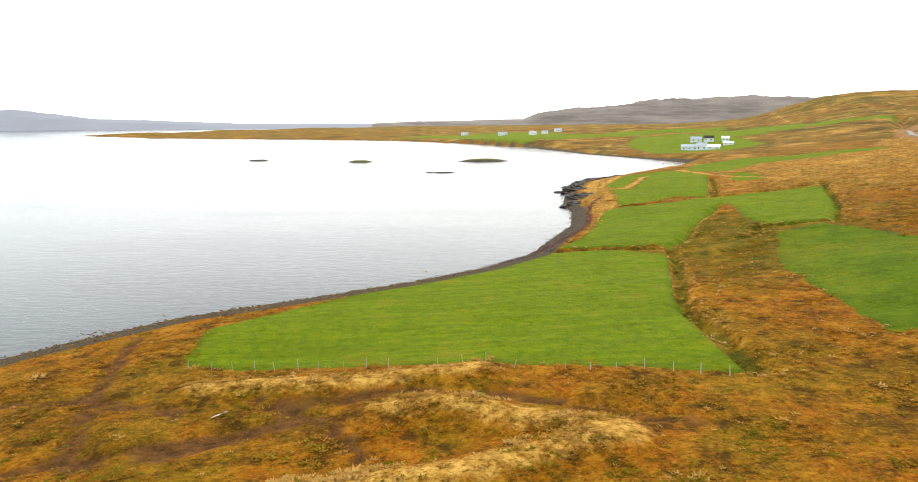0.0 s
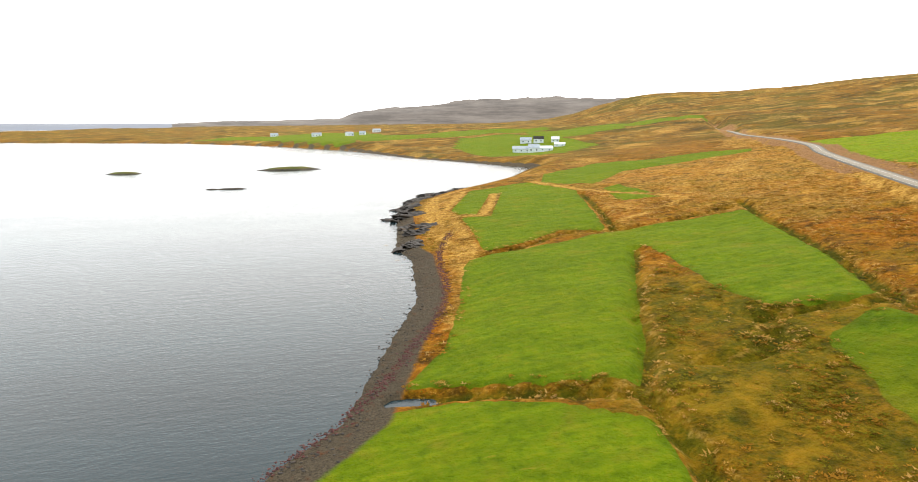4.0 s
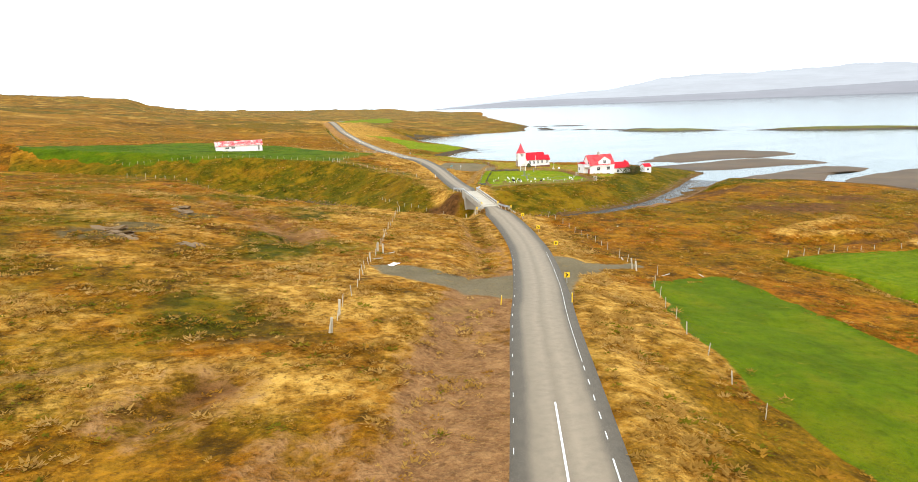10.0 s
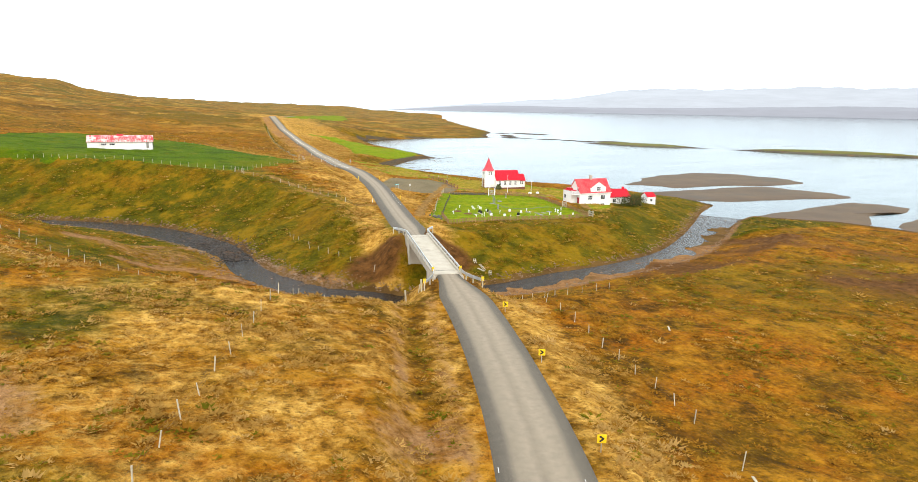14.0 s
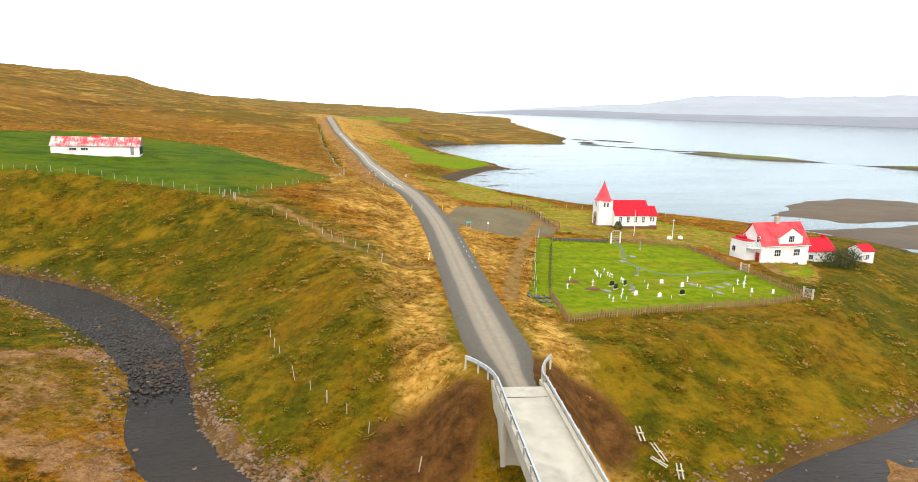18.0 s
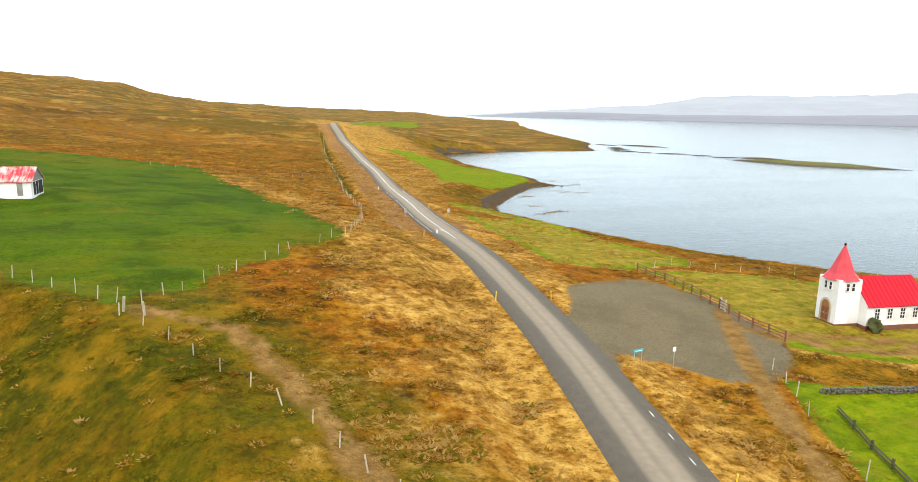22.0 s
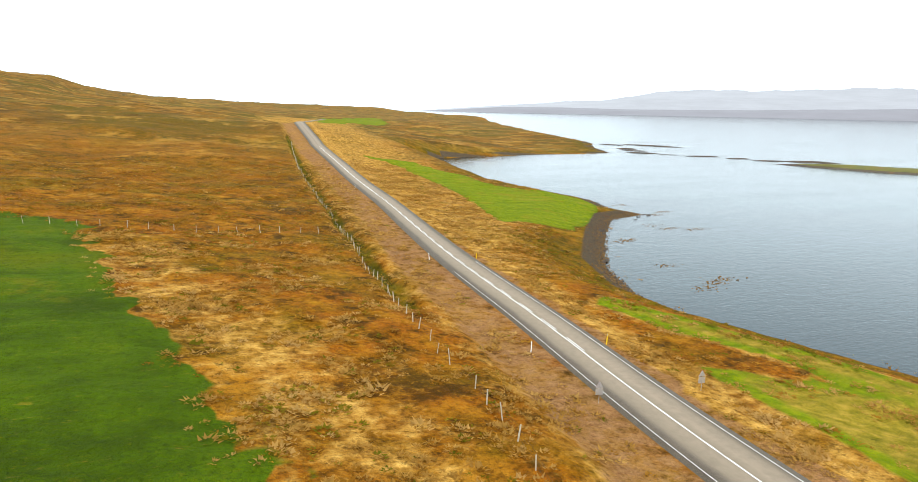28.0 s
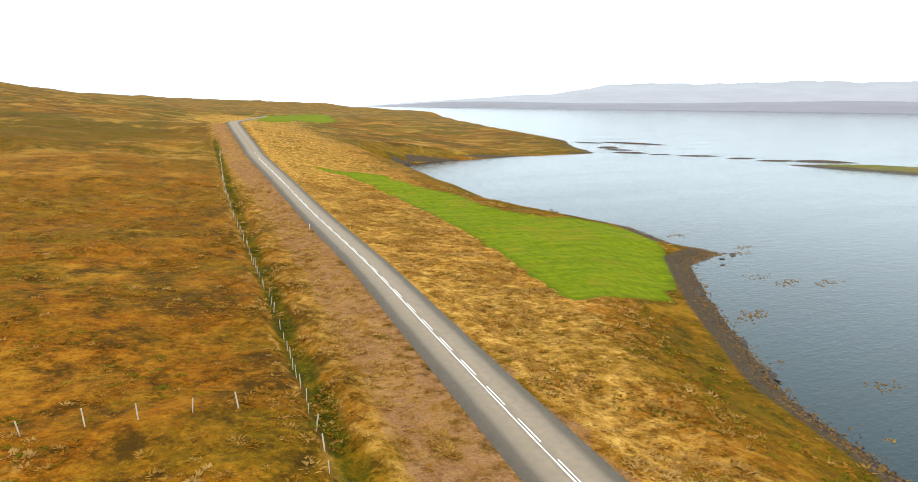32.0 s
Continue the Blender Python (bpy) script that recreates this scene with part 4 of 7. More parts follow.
w = RIVER_LINE[:, 3] + 0.9
v, f = ribbon(RIVER_LINE[:, :3], [-w, -w * 0.33, w * 0.33, w], -0.12)
tagged(new("river", sheet_mesh("river", v, f, M_RIVER)), "dark shallow river over stones", "river", kind="structure")


# ---- the road ----
def asphalt_material():
    k = Nodes("worn_asphalt", 0.85)
    uv = k.n.new("ShaderNodeUVMap")
    sep = k.n.new("ShaderNodeSeparateXYZ")
    k.l.new(uv.outputs["UV"], sep.inputs[0])
    mid, fine, grit = k.noise(0.25, 4), k.noise(2.0, 4), k.noise(18.0, 3)
    spread = k.calc('ADD', 1.0, k.calc('MULTIPLY', sep.outputs[1], 0.42))
    side = k.calc('ADD', 0.5, k.calc('MULTIPLY', k.calc('SUBTRACT', sep.outputs[0], 0.5), spread))
    across = k.calc('ADD', side, k.calc('MULTIPLY', k.calc('SUBTRACT', mid, 0.5), 0.10))
    worn = k.ramp(across, (0.0, (0.07, 0.066, 0.062)), (0.10, (0.085, 0.08, 0.075)), (0.19, (0.205, 0.187, 0.168)), (0.38, (0.26, 0.238, 0.215)), (0.47, (0.205, 0.185, 0.165)), (0.60, (0.27, 0.247, 0.223)), (0.79, (0.22, 0.2, 0.18)), (0.89, (0.09, 0.085, 0.08)), (1.0, (0.07, 0.066, 0.062)))
    col = k.mix(k.ramp(fine, (0.4, 0.0), (0.7, 0.35)), worn, (0.13, 0.12, 0.11))
    col = k.mix(k.ramp(grit, (0.45, 0.0), (0.7, 0.25)), col, (0.33, 0.31, 0.29))
    return k.colour(k.mix(1.0, col, (0.90, 0.79, 0.62), 'MULTIPLY')).bump(grit, 0.25, 0.01).m


M_ASPHALT = asphalt_material()


def part(name, bm, mat, parent, label=""):
    """One bmesh as one mesh object under a thing or a part."""
    me = bpy.data.meshes.new(name)
    bm.to_mesh(me)
    bm.free()
    me.materials.append(mat)
    ob = new(name, me)
    ob.parent = parent
    if label:
        ob["label"] = label
    return ob


def thing(name, m, label, category, group="", kind=""):
    """An Empty at a thing's base."""
    ob = new(name)
    ob.matrix_basis = m
    ob.empty_display_size = 0.2
    return tagged(ob, label, category, group, kind)


def box(bm, x0, x1, y0, y1, z0, z1, bevel=0.0):
    r = bmesh.ops.create_cube(bm, size=1, matrix=Matrix.Translation(((x0 + x1) / 2, (y0 + y1) / 2, (z0 + z1) / 2)) @ Matrix.Diagonal((x1 - x0, y1 - y0, z1 - z0, 1)))
    if bevel:
        es = list({e for v in r["verts"] for e in v.link_edges})
        bmesh.ops.bevel(bm, geom=es, offset=bevel, segments=1, affect='EDGES')
    return bm


def cyl(bm, x, y, z0, z1, r0, r1=None, n=10):
    bmesh.ops.create_cone(bm, cap_ends=True, segments=n, radius1=r0, radius2=r0 if r1 is None else r1, depth=z1 - z0, matrix=Matrix.Translation((x, y, (z0 + z1) / 2)))
    return bm


def bar(bm, a, b, r, n=6):
    """A round bar from a to b."""
    a, b = Vector(a), Vector(b)
    m = Matrix.Translation((a + b) / 2) @ (b - a).to_track_quat('Z', 'Y').to_matrix().to_4x4()
    bmesh.ops.create_cone(bm, cap_ends=True, segments=n, radius1=r, radius2=r, depth=(b - a).length, matrix=m)
    return bm


def prism(bm, profile, y0, y1):
    """A profile in x, z drawn out along y."""
    a = [bm.verts.new((x, y0, z)) for x, z in profile]
    b = [bm.verts.new((x, y1, z)) for x, z in profile]
    n = len(profile)
    bm.faces.new(a[::-1])
    bm.faces.new(b)
    for i in range(n):
        bm.faces.new((a[i], a[(i + 1) % n], b[(i + 1) % n], b[i]))
    bmesh.ops.recalc_face_normals(bm, faces=bm.faces)
    return bm


B = bmesh.new

line = ROAD_LINE.copy()
RSEG = np.r_[0, np.cumsum(np.hypot(*np.diff(line[:, :2], axis=0).T))]
offs = [-2.4, -2.05, -1.5, -0.75, 0, 0.85, 1.7, 2.5, 2.85]
# the road draws in to the one-lane bridge
_b0, _b1 = (float(away(np.array([x_]), np.array([y_]), line[::1, :2])[1][0]) for x_, y_ in ((48.1, 11.3), (42.1, -10.6)))
narrow = 1 - 0.49 * smooth(9, 0, np.maximum(np.maximum(_b0 - RSEG, RSEG - _b1), 0))
v, f = ribbon(line, [o_ * narrow for o_ in offs], 0.0, [-0.32, -0.03, 0.02, 0.04, 0.05, 0.04, 0.02, -0.03, -0.32])
me = sheet_mesh("road", v, f, M_ASPHALT)
# dark aprons beside the wheel tracks between the bridge and the shore bend
apron = smooth(_b1 - 6, _b1 + 4, RSEG) * smooth(_b1 + 120, _b1 + 70, RSEG)
uvl = me.uv_layers.new(name="UVMap")
us = np.tile((np.array(offs) + 2.05) / 4.55, len(line))
vi = np.zeros(len(me.loops), np.int32)
me.loops.foreach_get("vertex_index", vi)
uvl.data.foreach_set("uv", np.stack([us[vi], apron[vi // len(offs)]], 1).astype(np.float32).ravel())
road = tagged(new("road", me), "worn grey two-lane country road", "road", kind="structure")


def road_at(s):
    """Place and heading on the road s metres along it."""
    x, y, z = (np.interp(s, RSEG, line[:, i]) for i in range(3))
    x2, y2 = (np.interp(s + 1, RSEG, line[:, i]) for i in range(2))
    return x, y, z, math.atan2(y2 - y, x2 - x)


def road_s(x, y):
    return float(away(np.array([float(x)]), np.array([float(y)]), line[::1, :2])[1][0])


def stripe(s0, s1, off, width=0.1, name="road_marking"):
    ss = np.arange(s0, s1 + 0.01, min(2.0, (s1 - s0) / 2))
    p = np.array([road_at(s)[:3] for s in ss])
    v, f = ribbon(p, [off - width / 2, off + width / 2], 0.062 - abs(off) * 0.016)
    ob = new(name, sheet_mesh(name, v, f, M_LINE))
    ob.parent = road


S_LINE_END, S_N = road_s(85, 93), road_s(208, 285)
stripe(S_N, S_LINE_END, 0.0)
stripe(S_N, road_s(87, 97), 1.95, 0.07)
s = road_s(87, 97)
while s < road_s(82, 88):
    stripe(s, s + 0.8, 2.0, 0.05)
    s += 2.2
stripe(road_s(82, 88), road_s(62, 50), 2.0, 0.03)
s = road_s(104, 122)
while s < road_s(62, 50):
    stripe(s, s + 0.6, -2.08, 0.035)
    s += 3.2
s = road_s(33.9, -43)
while s < road_s(30, -60):
    stripe(s, s + 0.7, 2.0, 0.05)
    s += 2.6
stripe(road_s(20, -110), road_s(-11, -330), 0.0, 0.11)
s = road_s(11, -143)
while s < road_s(-12, -340):
    stripe(s, s + 3.0, 0.22, 0.1)
    s += 5.0
stripe(road_s(19, -117), road_s(10.6, -176), 2.0, 0.055)
stripe(road_s(19, -117), road_s(11.2, -172), -2.0, 0.045)

# lane-narrowing strokes painted before the bridge, on both sides
for sx, sy, way in ((94.7, 112.2, 1), (19.0, -117, -1)):
    s = road_s(sx, sy)
    for o0, o1 in ((0.35, -0.1), (1.0, 1.5)):
        pts = []
        for k in range(7):
            u = k / 6
            x, y, z, a = road_at(s + way * (u * 3.6 - 1.8))
            o = o0 + (o1 - o0) * smooth(0.2, 0.8, u)
            pts.append((x + math.sin(a) * o * way, y - math.cos(a) * o * way, z + 0.06))
        v, f = ribbon(pts, [-0.085, 0.085])
        ob = new("road_marking", sheet_mesh("road_marking", v, f, M_LINE))
        ob.parent = road


# ---- buildings ----
def sheet_roof(parent, name, eave_a, ridge_a, eave_b, ridge_b, mat, label="", rib=0.45):
    """A roof side of ridged sheets, one folded sheet with its underside."""
    ea, ra, eb, rb = map(Vector, (eave_a, ridge_a, eave_b, ridge_b))
    n = (eb - ea).cross(ra - ea).normalized()
    n = -n if n.z < 0 else n
    k = max(2, int((eb - ea).length / rib))
    us, hs = [0.0], [0.08]
    w = 0.05 / (eb - ea).length
    for i in range(1, k):
        us += [i / k - w, i / k, i / k + w]
        hs += [0.08, 0.135, 0.08]
    us, hs = us + [1.0], hs + [0.08]
    bm = B()
    lo = [bm.verts.new(ea.lerp(eb, u) + n * h) for u, h in zip(us, hs)]
    hi = [bm.verts.new(ra.lerp(rb, u) + n * h) for u, h in zip(us, hs)]
    under = [bm.verts.new(p) for p in (ea, eb, rb, ra)]
    for i in range(len(us) - 1):
        bm.faces.new((lo[i], lo[i + 1], hi[i + 1], hi[i]))
    bm.faces.new(under)
    bm.faces.new([under[0], under[1]] + lo[::-1])
    bm.faces.new([under[3], under[2]] + hi[::-1])
    bm.faces.new((under[0], lo[0], hi[0], under[3]))
    bm.faces.new((under[1], lo[-1], hi[-1], under[2]))
    bmesh.ops.recalc_face_normals(bm, faces=bm.faces)
    return part(name, bm, mat, parent, label)


def window(parent, m, w, h, bars=(1, 1), mat=None):
    """A window in the wall plane: frame and sill proud of it, glass, glazing bars. Local x across, z up, -y out."""
    fr = B()
    t = 0.07
    box(fr, -w / 2 - t, -w / 2, -0.05, 0.05, -t, h + t)
    box(fr, w / 2, w / 2 + t, -0.05, 0.05, -t, h + t)
    box(fr, -w / 2, w / 2, -0.05, 0.05, h, h + t)
    box(fr, -w / 2 - t, w / 2 + t, -0.09, 0.05, -t, 0)
    for i in range(bars[0]):
        x = -w / 2 + w * (i + 1) / (bars[0] + 1)
        box(fr, x - 0.02, x + 0.02, -0.04, 0.03, 0, h)
    for i in range(bars[1]):
        z = h * (i + 1) / (bars[1] + 1)
        box(fr, -w / 2, w / 2, -0.038, 0.028, z - 0.02, z + 0.02)
    f = part("window", fr, mat or M_WHITE, parent)
    f.matrix_basis = m
    part("pane", box(B(), -w / 2, w / 2, -0.02, 0.012, 0, h), M_GLASS, f, "dark window glass")
    return f


def front(x, y, z, turn=0):
    return pose(x, y, z, 0, 0, turn)


# church
church = thing("church", pose(-4.1, -71.8, 5.55, 0, 0, 170.5), "small white country church with red roof and spire", "church")
# local x runs from the tower to the chancel; the side at +y faces away, -y is the far side after the turn
part("plinth", box(box(box(B(), -1.35, 1.35, -1.35, 1.35, -0.6, 0.3), 1.2, 7.7, -2.3, 2.3, -0.6, 0.3), 7.6, 9.5, -1.6, 1.6, -0.6, 0.3), M_BROWN, church, "dark red-brown plinth")
part("tower", box(B(), -1.25, 1.25, -1.25, 1.25, 0.25, 4.5), M_WHITE, church)
tw = church.children[-1]
part("nave", prism(B(), [(-2.2, 0.25), (2.2, 0.25), (2.2, 2.25), (0, 4.35), (-2.2, 2.25)], 0, 6.4), M_WHITE, church).matrix_basis = pose(1.25, 0, 0, 0, 0, -90)
part("chancel", prism(B(), [(-1.5, 0.25), (1.5, 0.25), (1.5, 2.0), (0, 3.35), (-1.5, 2.0)], 0, 1.75), M_WHITE, church).matrix_basis = pose(7.65, 0, 0, 0, 0, -90)
for s in (-1, 1):
    sheet_roof(church, "roof", (1.2, 2.42 * s, 2.1), (1.2, 0, 4.42), (7.85, 2.42 * s, 2.1), (7.85, 0, 4.42), M_RED, "bright red ribbed roof")
    sheet_roof(church, "roof", (7.6, 1.7 * s, 1.87), (7.6, 0, 3.42), (9.6, 1.7 * s, 1.87), (9.6, 0, 3.42), M_RED, "bright red ribbed roof")
sp = B()
rings = [(1.50, 4.42), (1.40, 4.52), (1.16, 5.0), (0.08, 7.5)]
loops = []
for r, z in rings:
    loops.append([sp.verts.new((r * math.cos(a) * (1.0 if z > 4.6 else 1.12), r * math.sin(a) * (1.0 if z > 4.6 else 1.12), z)) for a in [math.pi / 4 * i + math.pi / 8 for i in range(8)]])
for a, b in zip(loops[:-1], loops[1:]):
    for i in range(8):
        sp.faces.new((a[i], a[(i + 1) % 8], b[(i + 1) % 8], b[i]))
sp.faces.new(loops[0][::-1])
sp.faces.new(loops[-1])
spire = part("spire", sp, surface("faded_red_sheet", (0.56, 0.06, 0.075), (0.50, 0.035, 0.05), 1.2, 0.5, bump=0.05), church, "faded red tapered spire")
fin = cyl(B(), 0, 0, 7.4, 7.75, 0.05, 0.03)
bmesh.ops.create_uvsphere(fin, u_segments=8, v_segments=6, radius=0.12, matrix=Matrix.Translation((0, 0, 7.62)))
part("finial", fin, M_DARK, spire, "dark ball finial")
for s in (-1, 1):
    for i in range(4):
        window(church, pose(2.35 + i * 1.4, 2.22 * s, 0.95, 0, 0, 180 if s > 0 else 0), 0.5, 0.95, (1, 2))
    window(church, pose(8.3, 1.52 * s, 1.0, 0, 0, 180 if s > 0 else 0), 0.3, 0.7, (0, 1))
    window(church, pose(8.8, 1.52 * s, 1.0, 0, 0, 180 if s > 0 else 0), 0.3, 0.7, (0, 1))
    window(church, pose(-0.3, 1.27 * s, 3.45, 0, 0, 180 if s > 0 else 0), 0.3, 0.7, (0, 1))
    window(church, pose(0.3, 1.27 * s, 3.45, 0, 0, 180 if s > 0 else 0), 0.3, 0.7, (0, 1))
arch = [(-0.5, 0.3), (0.5, 0.3), (0.5, 1.75)] + [(0.5 * math.cos(a), 1.75 + 0.62 * math.sin(a)) for a in np.linspace(0.3, math.pi - 0.3, 7)] + [(-0.5, 1.75)]
door = part("door", prism(B(), arch, -0.04, 0.03), surface("varnished_door", (0.34, 0.15, 0.045), (0.25, 0.10, 0.03), 3.0, 0.5), church, "varnished brown arched double door")
door.matrix_basis = pose(-1.28, 0, 0, 0, 0, 90)
part("door_panel", box(box(box(box(B(), -0.4, -0.05, 0.03, 0.05, 0.5, 1.0), 0.05, 0.4, 0.03, 0.05, 0.5, 1.0), -0.4, -0.05, 0.03, 0.05, 1.15, 1.7), 0.05, 0.4, 0.03, 0.05, 1.15, 1.7), M_BROWN, door, "raised darker door panels")
part("door_handle", box(B(), 0.03, 0.09, 0.05, 0.1, 1.05, 1.14), M_STEEL, door)
surround = [(-0.68, 0.3), (-0.5, 0.3), (-0.5, 1.75)] + [(0.5 * math.cos(a), 1.75 + 0.62 * math.sin(a)) for a in np.linspace(math.pi - 0.3, 0.3, 7)] + [(0.5, 1.75), (0.5, 0.3), (0.68, 0.3), (0.68, 1.8)] + [(0.68 * math.cos(a), 1.8 + 0.78 * math.sin(a)) for a in np.linspace(0.3, math.pi - 0.3, 7)] + [(-0.68, 1.8)]
part("door_surround", prism(B(), surround, -0.04, 0.07), M_CONC, church, "grey arched door surround").matrix_basis = pose(-1.28, 0, 0, 0, 0, 90)
for y in (-0.3, 0.3):
    window(church, pose(-1.27, y, 3.45, 0, 0, -90), 0.28, 0.68, (0, 1))
part("corner_board", box(B(), 1.16, 1.30, 1.16, 1.30, 0.25, 4.42), M_WHITE, tw)

# farmhouse: local x along the front towards the annex, local y into the house
house = thing("farmhouse", pose(-12.6, -44.9, 4.3, 0, 0, 176) @ Matrix.Diagonal((0.96, 0.84, 1.0, 1)), "white two-storey farmhouse with worn red roof", "house")
part("wall", prism(B(), [(0, -0.8), (5.4, -0.8), (5.4, 2.9), (2.7, 5.6), (0, 2.9)], 0, 8.6), M_WHITE, house).matrix_basis = Matrix(((0, 1, 0, 0), (1, 0, 0, 0), (0, 0, 1, 0), (0, 0, 0, 1)))
part("side_wing", box(B(), -1.6, 0.02, 1.6, 5.4, -0.8, 3.2), M_WHITE, house)
part("wing_roof", box(box(B(), -1.66, 0.0, 1.55, 5.46, 3.2, 3.3, 0.02), -0.9, -0.02, 3.6, 5.3, 3.3, 3.62, 0.04), M_RED, house, "flat red roof of the side wing")
sheet_roof(house, "roof", (-0.15, -0.2, 2.72), (-0.15, 2.7, 5.68), (8.75, -0.2, 2.72), (8.75, 2.7, 5.68), M_WORN, "flaking red sheet roof")
sheet_roof(house, "roof", (-0.15, 5.6, 2.72), (-0.15, 2.7, 5.68), (8.75, 5.6, 2.72), (8.75, 2.7, 5.68), M_WORN, "flaking red sheet roof")
dorm = part("dormer", prism(B(), [(3.0, 2.5), (7.2, 2.5), (7.2, 4.0), (5.1, 5.2), (3.0, 4.0)], -0.06, 2.4), M_WHITE, house)
sheet_roof(dorm, "dormer_roof", (2.85, -0.15, 3.88), (5.1, -0.15, 5.26), (2.85, 2.5, 3.88), (5.1, 2.5, 5.26), M_WORN)
sheet_roof(dorm, "dormer_roof", (7.35, -0.15, 3.88), (5.1, -0.15, 5.26), (7.35, 2.5, 3.88), (5.1, 2.5, 5.26), M_WORN)
window(house, pose(5.1, -0.07, 3.25), 0.95, 0.85, (2, 1))
for x in (2.9, 6.4):
    window(house, pose(x, -0.01, 1.25), 1.1, 0.9, (2, 1))
    window(house, pose(x, -0.01, -0.28), 1.05, 0.5, (2, 0))
window(house, pose(-1.61, 4.4, 1.4, 0, 0, -90), 0.8, 0.8, (1, 0))
window(house, pose(-0.01, 1.0, 3.2, 0, 0, -90), 0.6, 0.8, (1, 0))
window(house, pose(-0.01, 4.3, 3.3, 0, 0, -90), 0.5, 0.6, (1, 0))
part("door", box(B(), -0.07, 0.02, 0.35, 1.2, -0.1, 1.75), surface("red_door", (0.35, 0.012, 0.018), (0.28, 0.01, 0.015), 2.0, 0.5), house, "dark red front door")
st = B()
for i in range(4):
    box(st, -0.5 - i * 0.28, -0.02, 0.2, 1.4, -0.8, -0.12 - i * 0.17)
part("steps", st, M_CONC, house, "concrete doorsteps")
part("balcony", box(B(), -1.6, -0.02, 0.2, 1.58, 2.35, 2.5), M_WHITE, house)
bal = house.children[-1]
rl = B()
for a, b in (((-1.55, 0.25), (-1.55, 1.55)), ((-1.55, 0.25), (-0.02, 0.25))):
    for z in (2.75, 3.05, 3.3):
        bar(rl, (*a, z), (*b, z), 0.025)
    for u in np.linspace(0, 1, 6):
        x, y = a[0] + (b[0] - a[0]) * u, a[1] + (b[1] - a[1]) * u
        bar(rl, (x, y, 2.5), (x, y, 3.3), 0.018)
part("railing", rl, M_STEEL, bal, "thin metal railing")
ch = part("chimney", box(box(B(), 4.0, 4.6, 2.4, 3.0, 5.2, 6.5, 0.03), 3.94, 4.66, 2.34, 3.06, 6.42, 6.52), M_CONC, house, "grey concrete chimney")
an = B()
bar(an, (4.3, 2.7, 6.5), (4.3, 2.7, 7.1), 0.02)
bar(an, (4.0, 2.7, 7.0), (4.6, 2.7, 7.0), 0.02)
part("aerial", an, M_STEEL, ch)
gut = B()
bar(gut, (-0.2, -0.25, 2.68), (8.8, -0.25, 2.68), 0.05)
part("gutter", gut, M_WHITE, house)

annex = thing("outbuilding", pose(-21.4, -46.2, 4.0, 0, 0, 172), "low white outbuilding with red roof behind the farmhouse", "outbuilding")
SWAP = Matrix(((0, 1, 0, 0), (1, 0, 0, 0), (0, 0, 1, 0), (0, 0, 0, 1)))
part("wall", prism(B(), [(0, -0.6), (4.0, -0.6), (4.0, 1.6), (2.0, 3.1), (0, 1.6)], 0.05, 6.2), M_WHITE, annex).matrix_basis = SWAP
for s in (-0.2, 4.2):
    sheet_roof(annex, "roof", (-0.05, s, 1.5), (-0.05, 2.0, 3.18), (6.35, s, 1.5), (6.35, 2.0, 3.18), M_RED, "red sheet roof")
part("chimney", box(B(), 5.2, 5.7, 1.75, 2.25, 2.8, 3.7, 0.03), M_RED, annex, "red chimney")
window(annex, pose(2.0, -0.01, 0.4), 0.8, 0.7)

shed = thing("shed", annex.matrix_basis @ pose(11.3, 0.3, 0), "small white shed with red roof beyond the shrub", "shed")
part("wall", prism(B(), [(0, -2.5), (2.6, -2.5), (2.6, 1.35), (1.3, 2.1), (0, 1.35)], 0, 2.3), M_WHITE, shed).matrix_basis = SWAP
for s in (-0.15, 2.75):
    sheet_roof(shed, "roof", (-0.1, s, 1.28), (-0.1, 1.3, 2.18), (2.4, s, 1.28), (2.4, 1.3, 2.18), M_RED, "red sheet roof")
window(shed, pose(1.1, -0.01, 0.2), 0.6, 0.6)

# barn: local x along it, front side at -y
barn = thing("barn", pose(70.9, -121.8, 13.75, 0, 0, -5), "long white sheep barn with faded red sheet roof", "barn")
part("wall", prism(B(), [(0, -1.2), (4.6, -1.2), (4.6, 1.6), (2.3, 3.1), (0, 1.6)], 0, 15.4), M_WHITE, barn).matrix_basis = SWAP @ pose(-4.6, 0, 0)
sheet_roof(barn, "roof", (-0.2, 0.2, 1.42), (-0.2, -2.3, 3.08), (15.6, 0.2, 1.42), (15.6, -2.3, 3.08), M_PEEL, "faded patchy red roof", 0.6)
sheet_roof(barn, "roof", (-0.2, -4.8, 1.42), (-0.2, -2.3, 3.08), (15.6, -4.8, 1.42), (15.6, -2.3, 3.08), M_PEEL, "faded patchy red roof", 0.6)
part("ridge_vent", box(B(), 7.0, 8.6, -2.6, -2.0, 2.9, 3.45, 0.03), M_WORN, barn)
part("gable_cladding", prism(B(), [(-4.62, 1.5), (0.02, 1.5), (-2.3, 3.0)], -0.06, 0.0), M_STONE, barn, "grey boarded gable").matrix_basis = SWAP
# open doorways are thin dark slabs on the gable, the inner shade painted on
for y0, y1 in ((-1.6, -0.9), (-2.6, -1.9), (-4.3, -2.9)):
    part("doorway", box(B(), -0.05, 0.03, y0, y1, -0.2, 1.4), M_DARK, barn, "dark open doorway")
for x in (9.6, 11.6):
    w_ = window(barn, pose(x, 0.01, 0.65, 0, 0, 180), 1.2, 0.45, (2, 0))
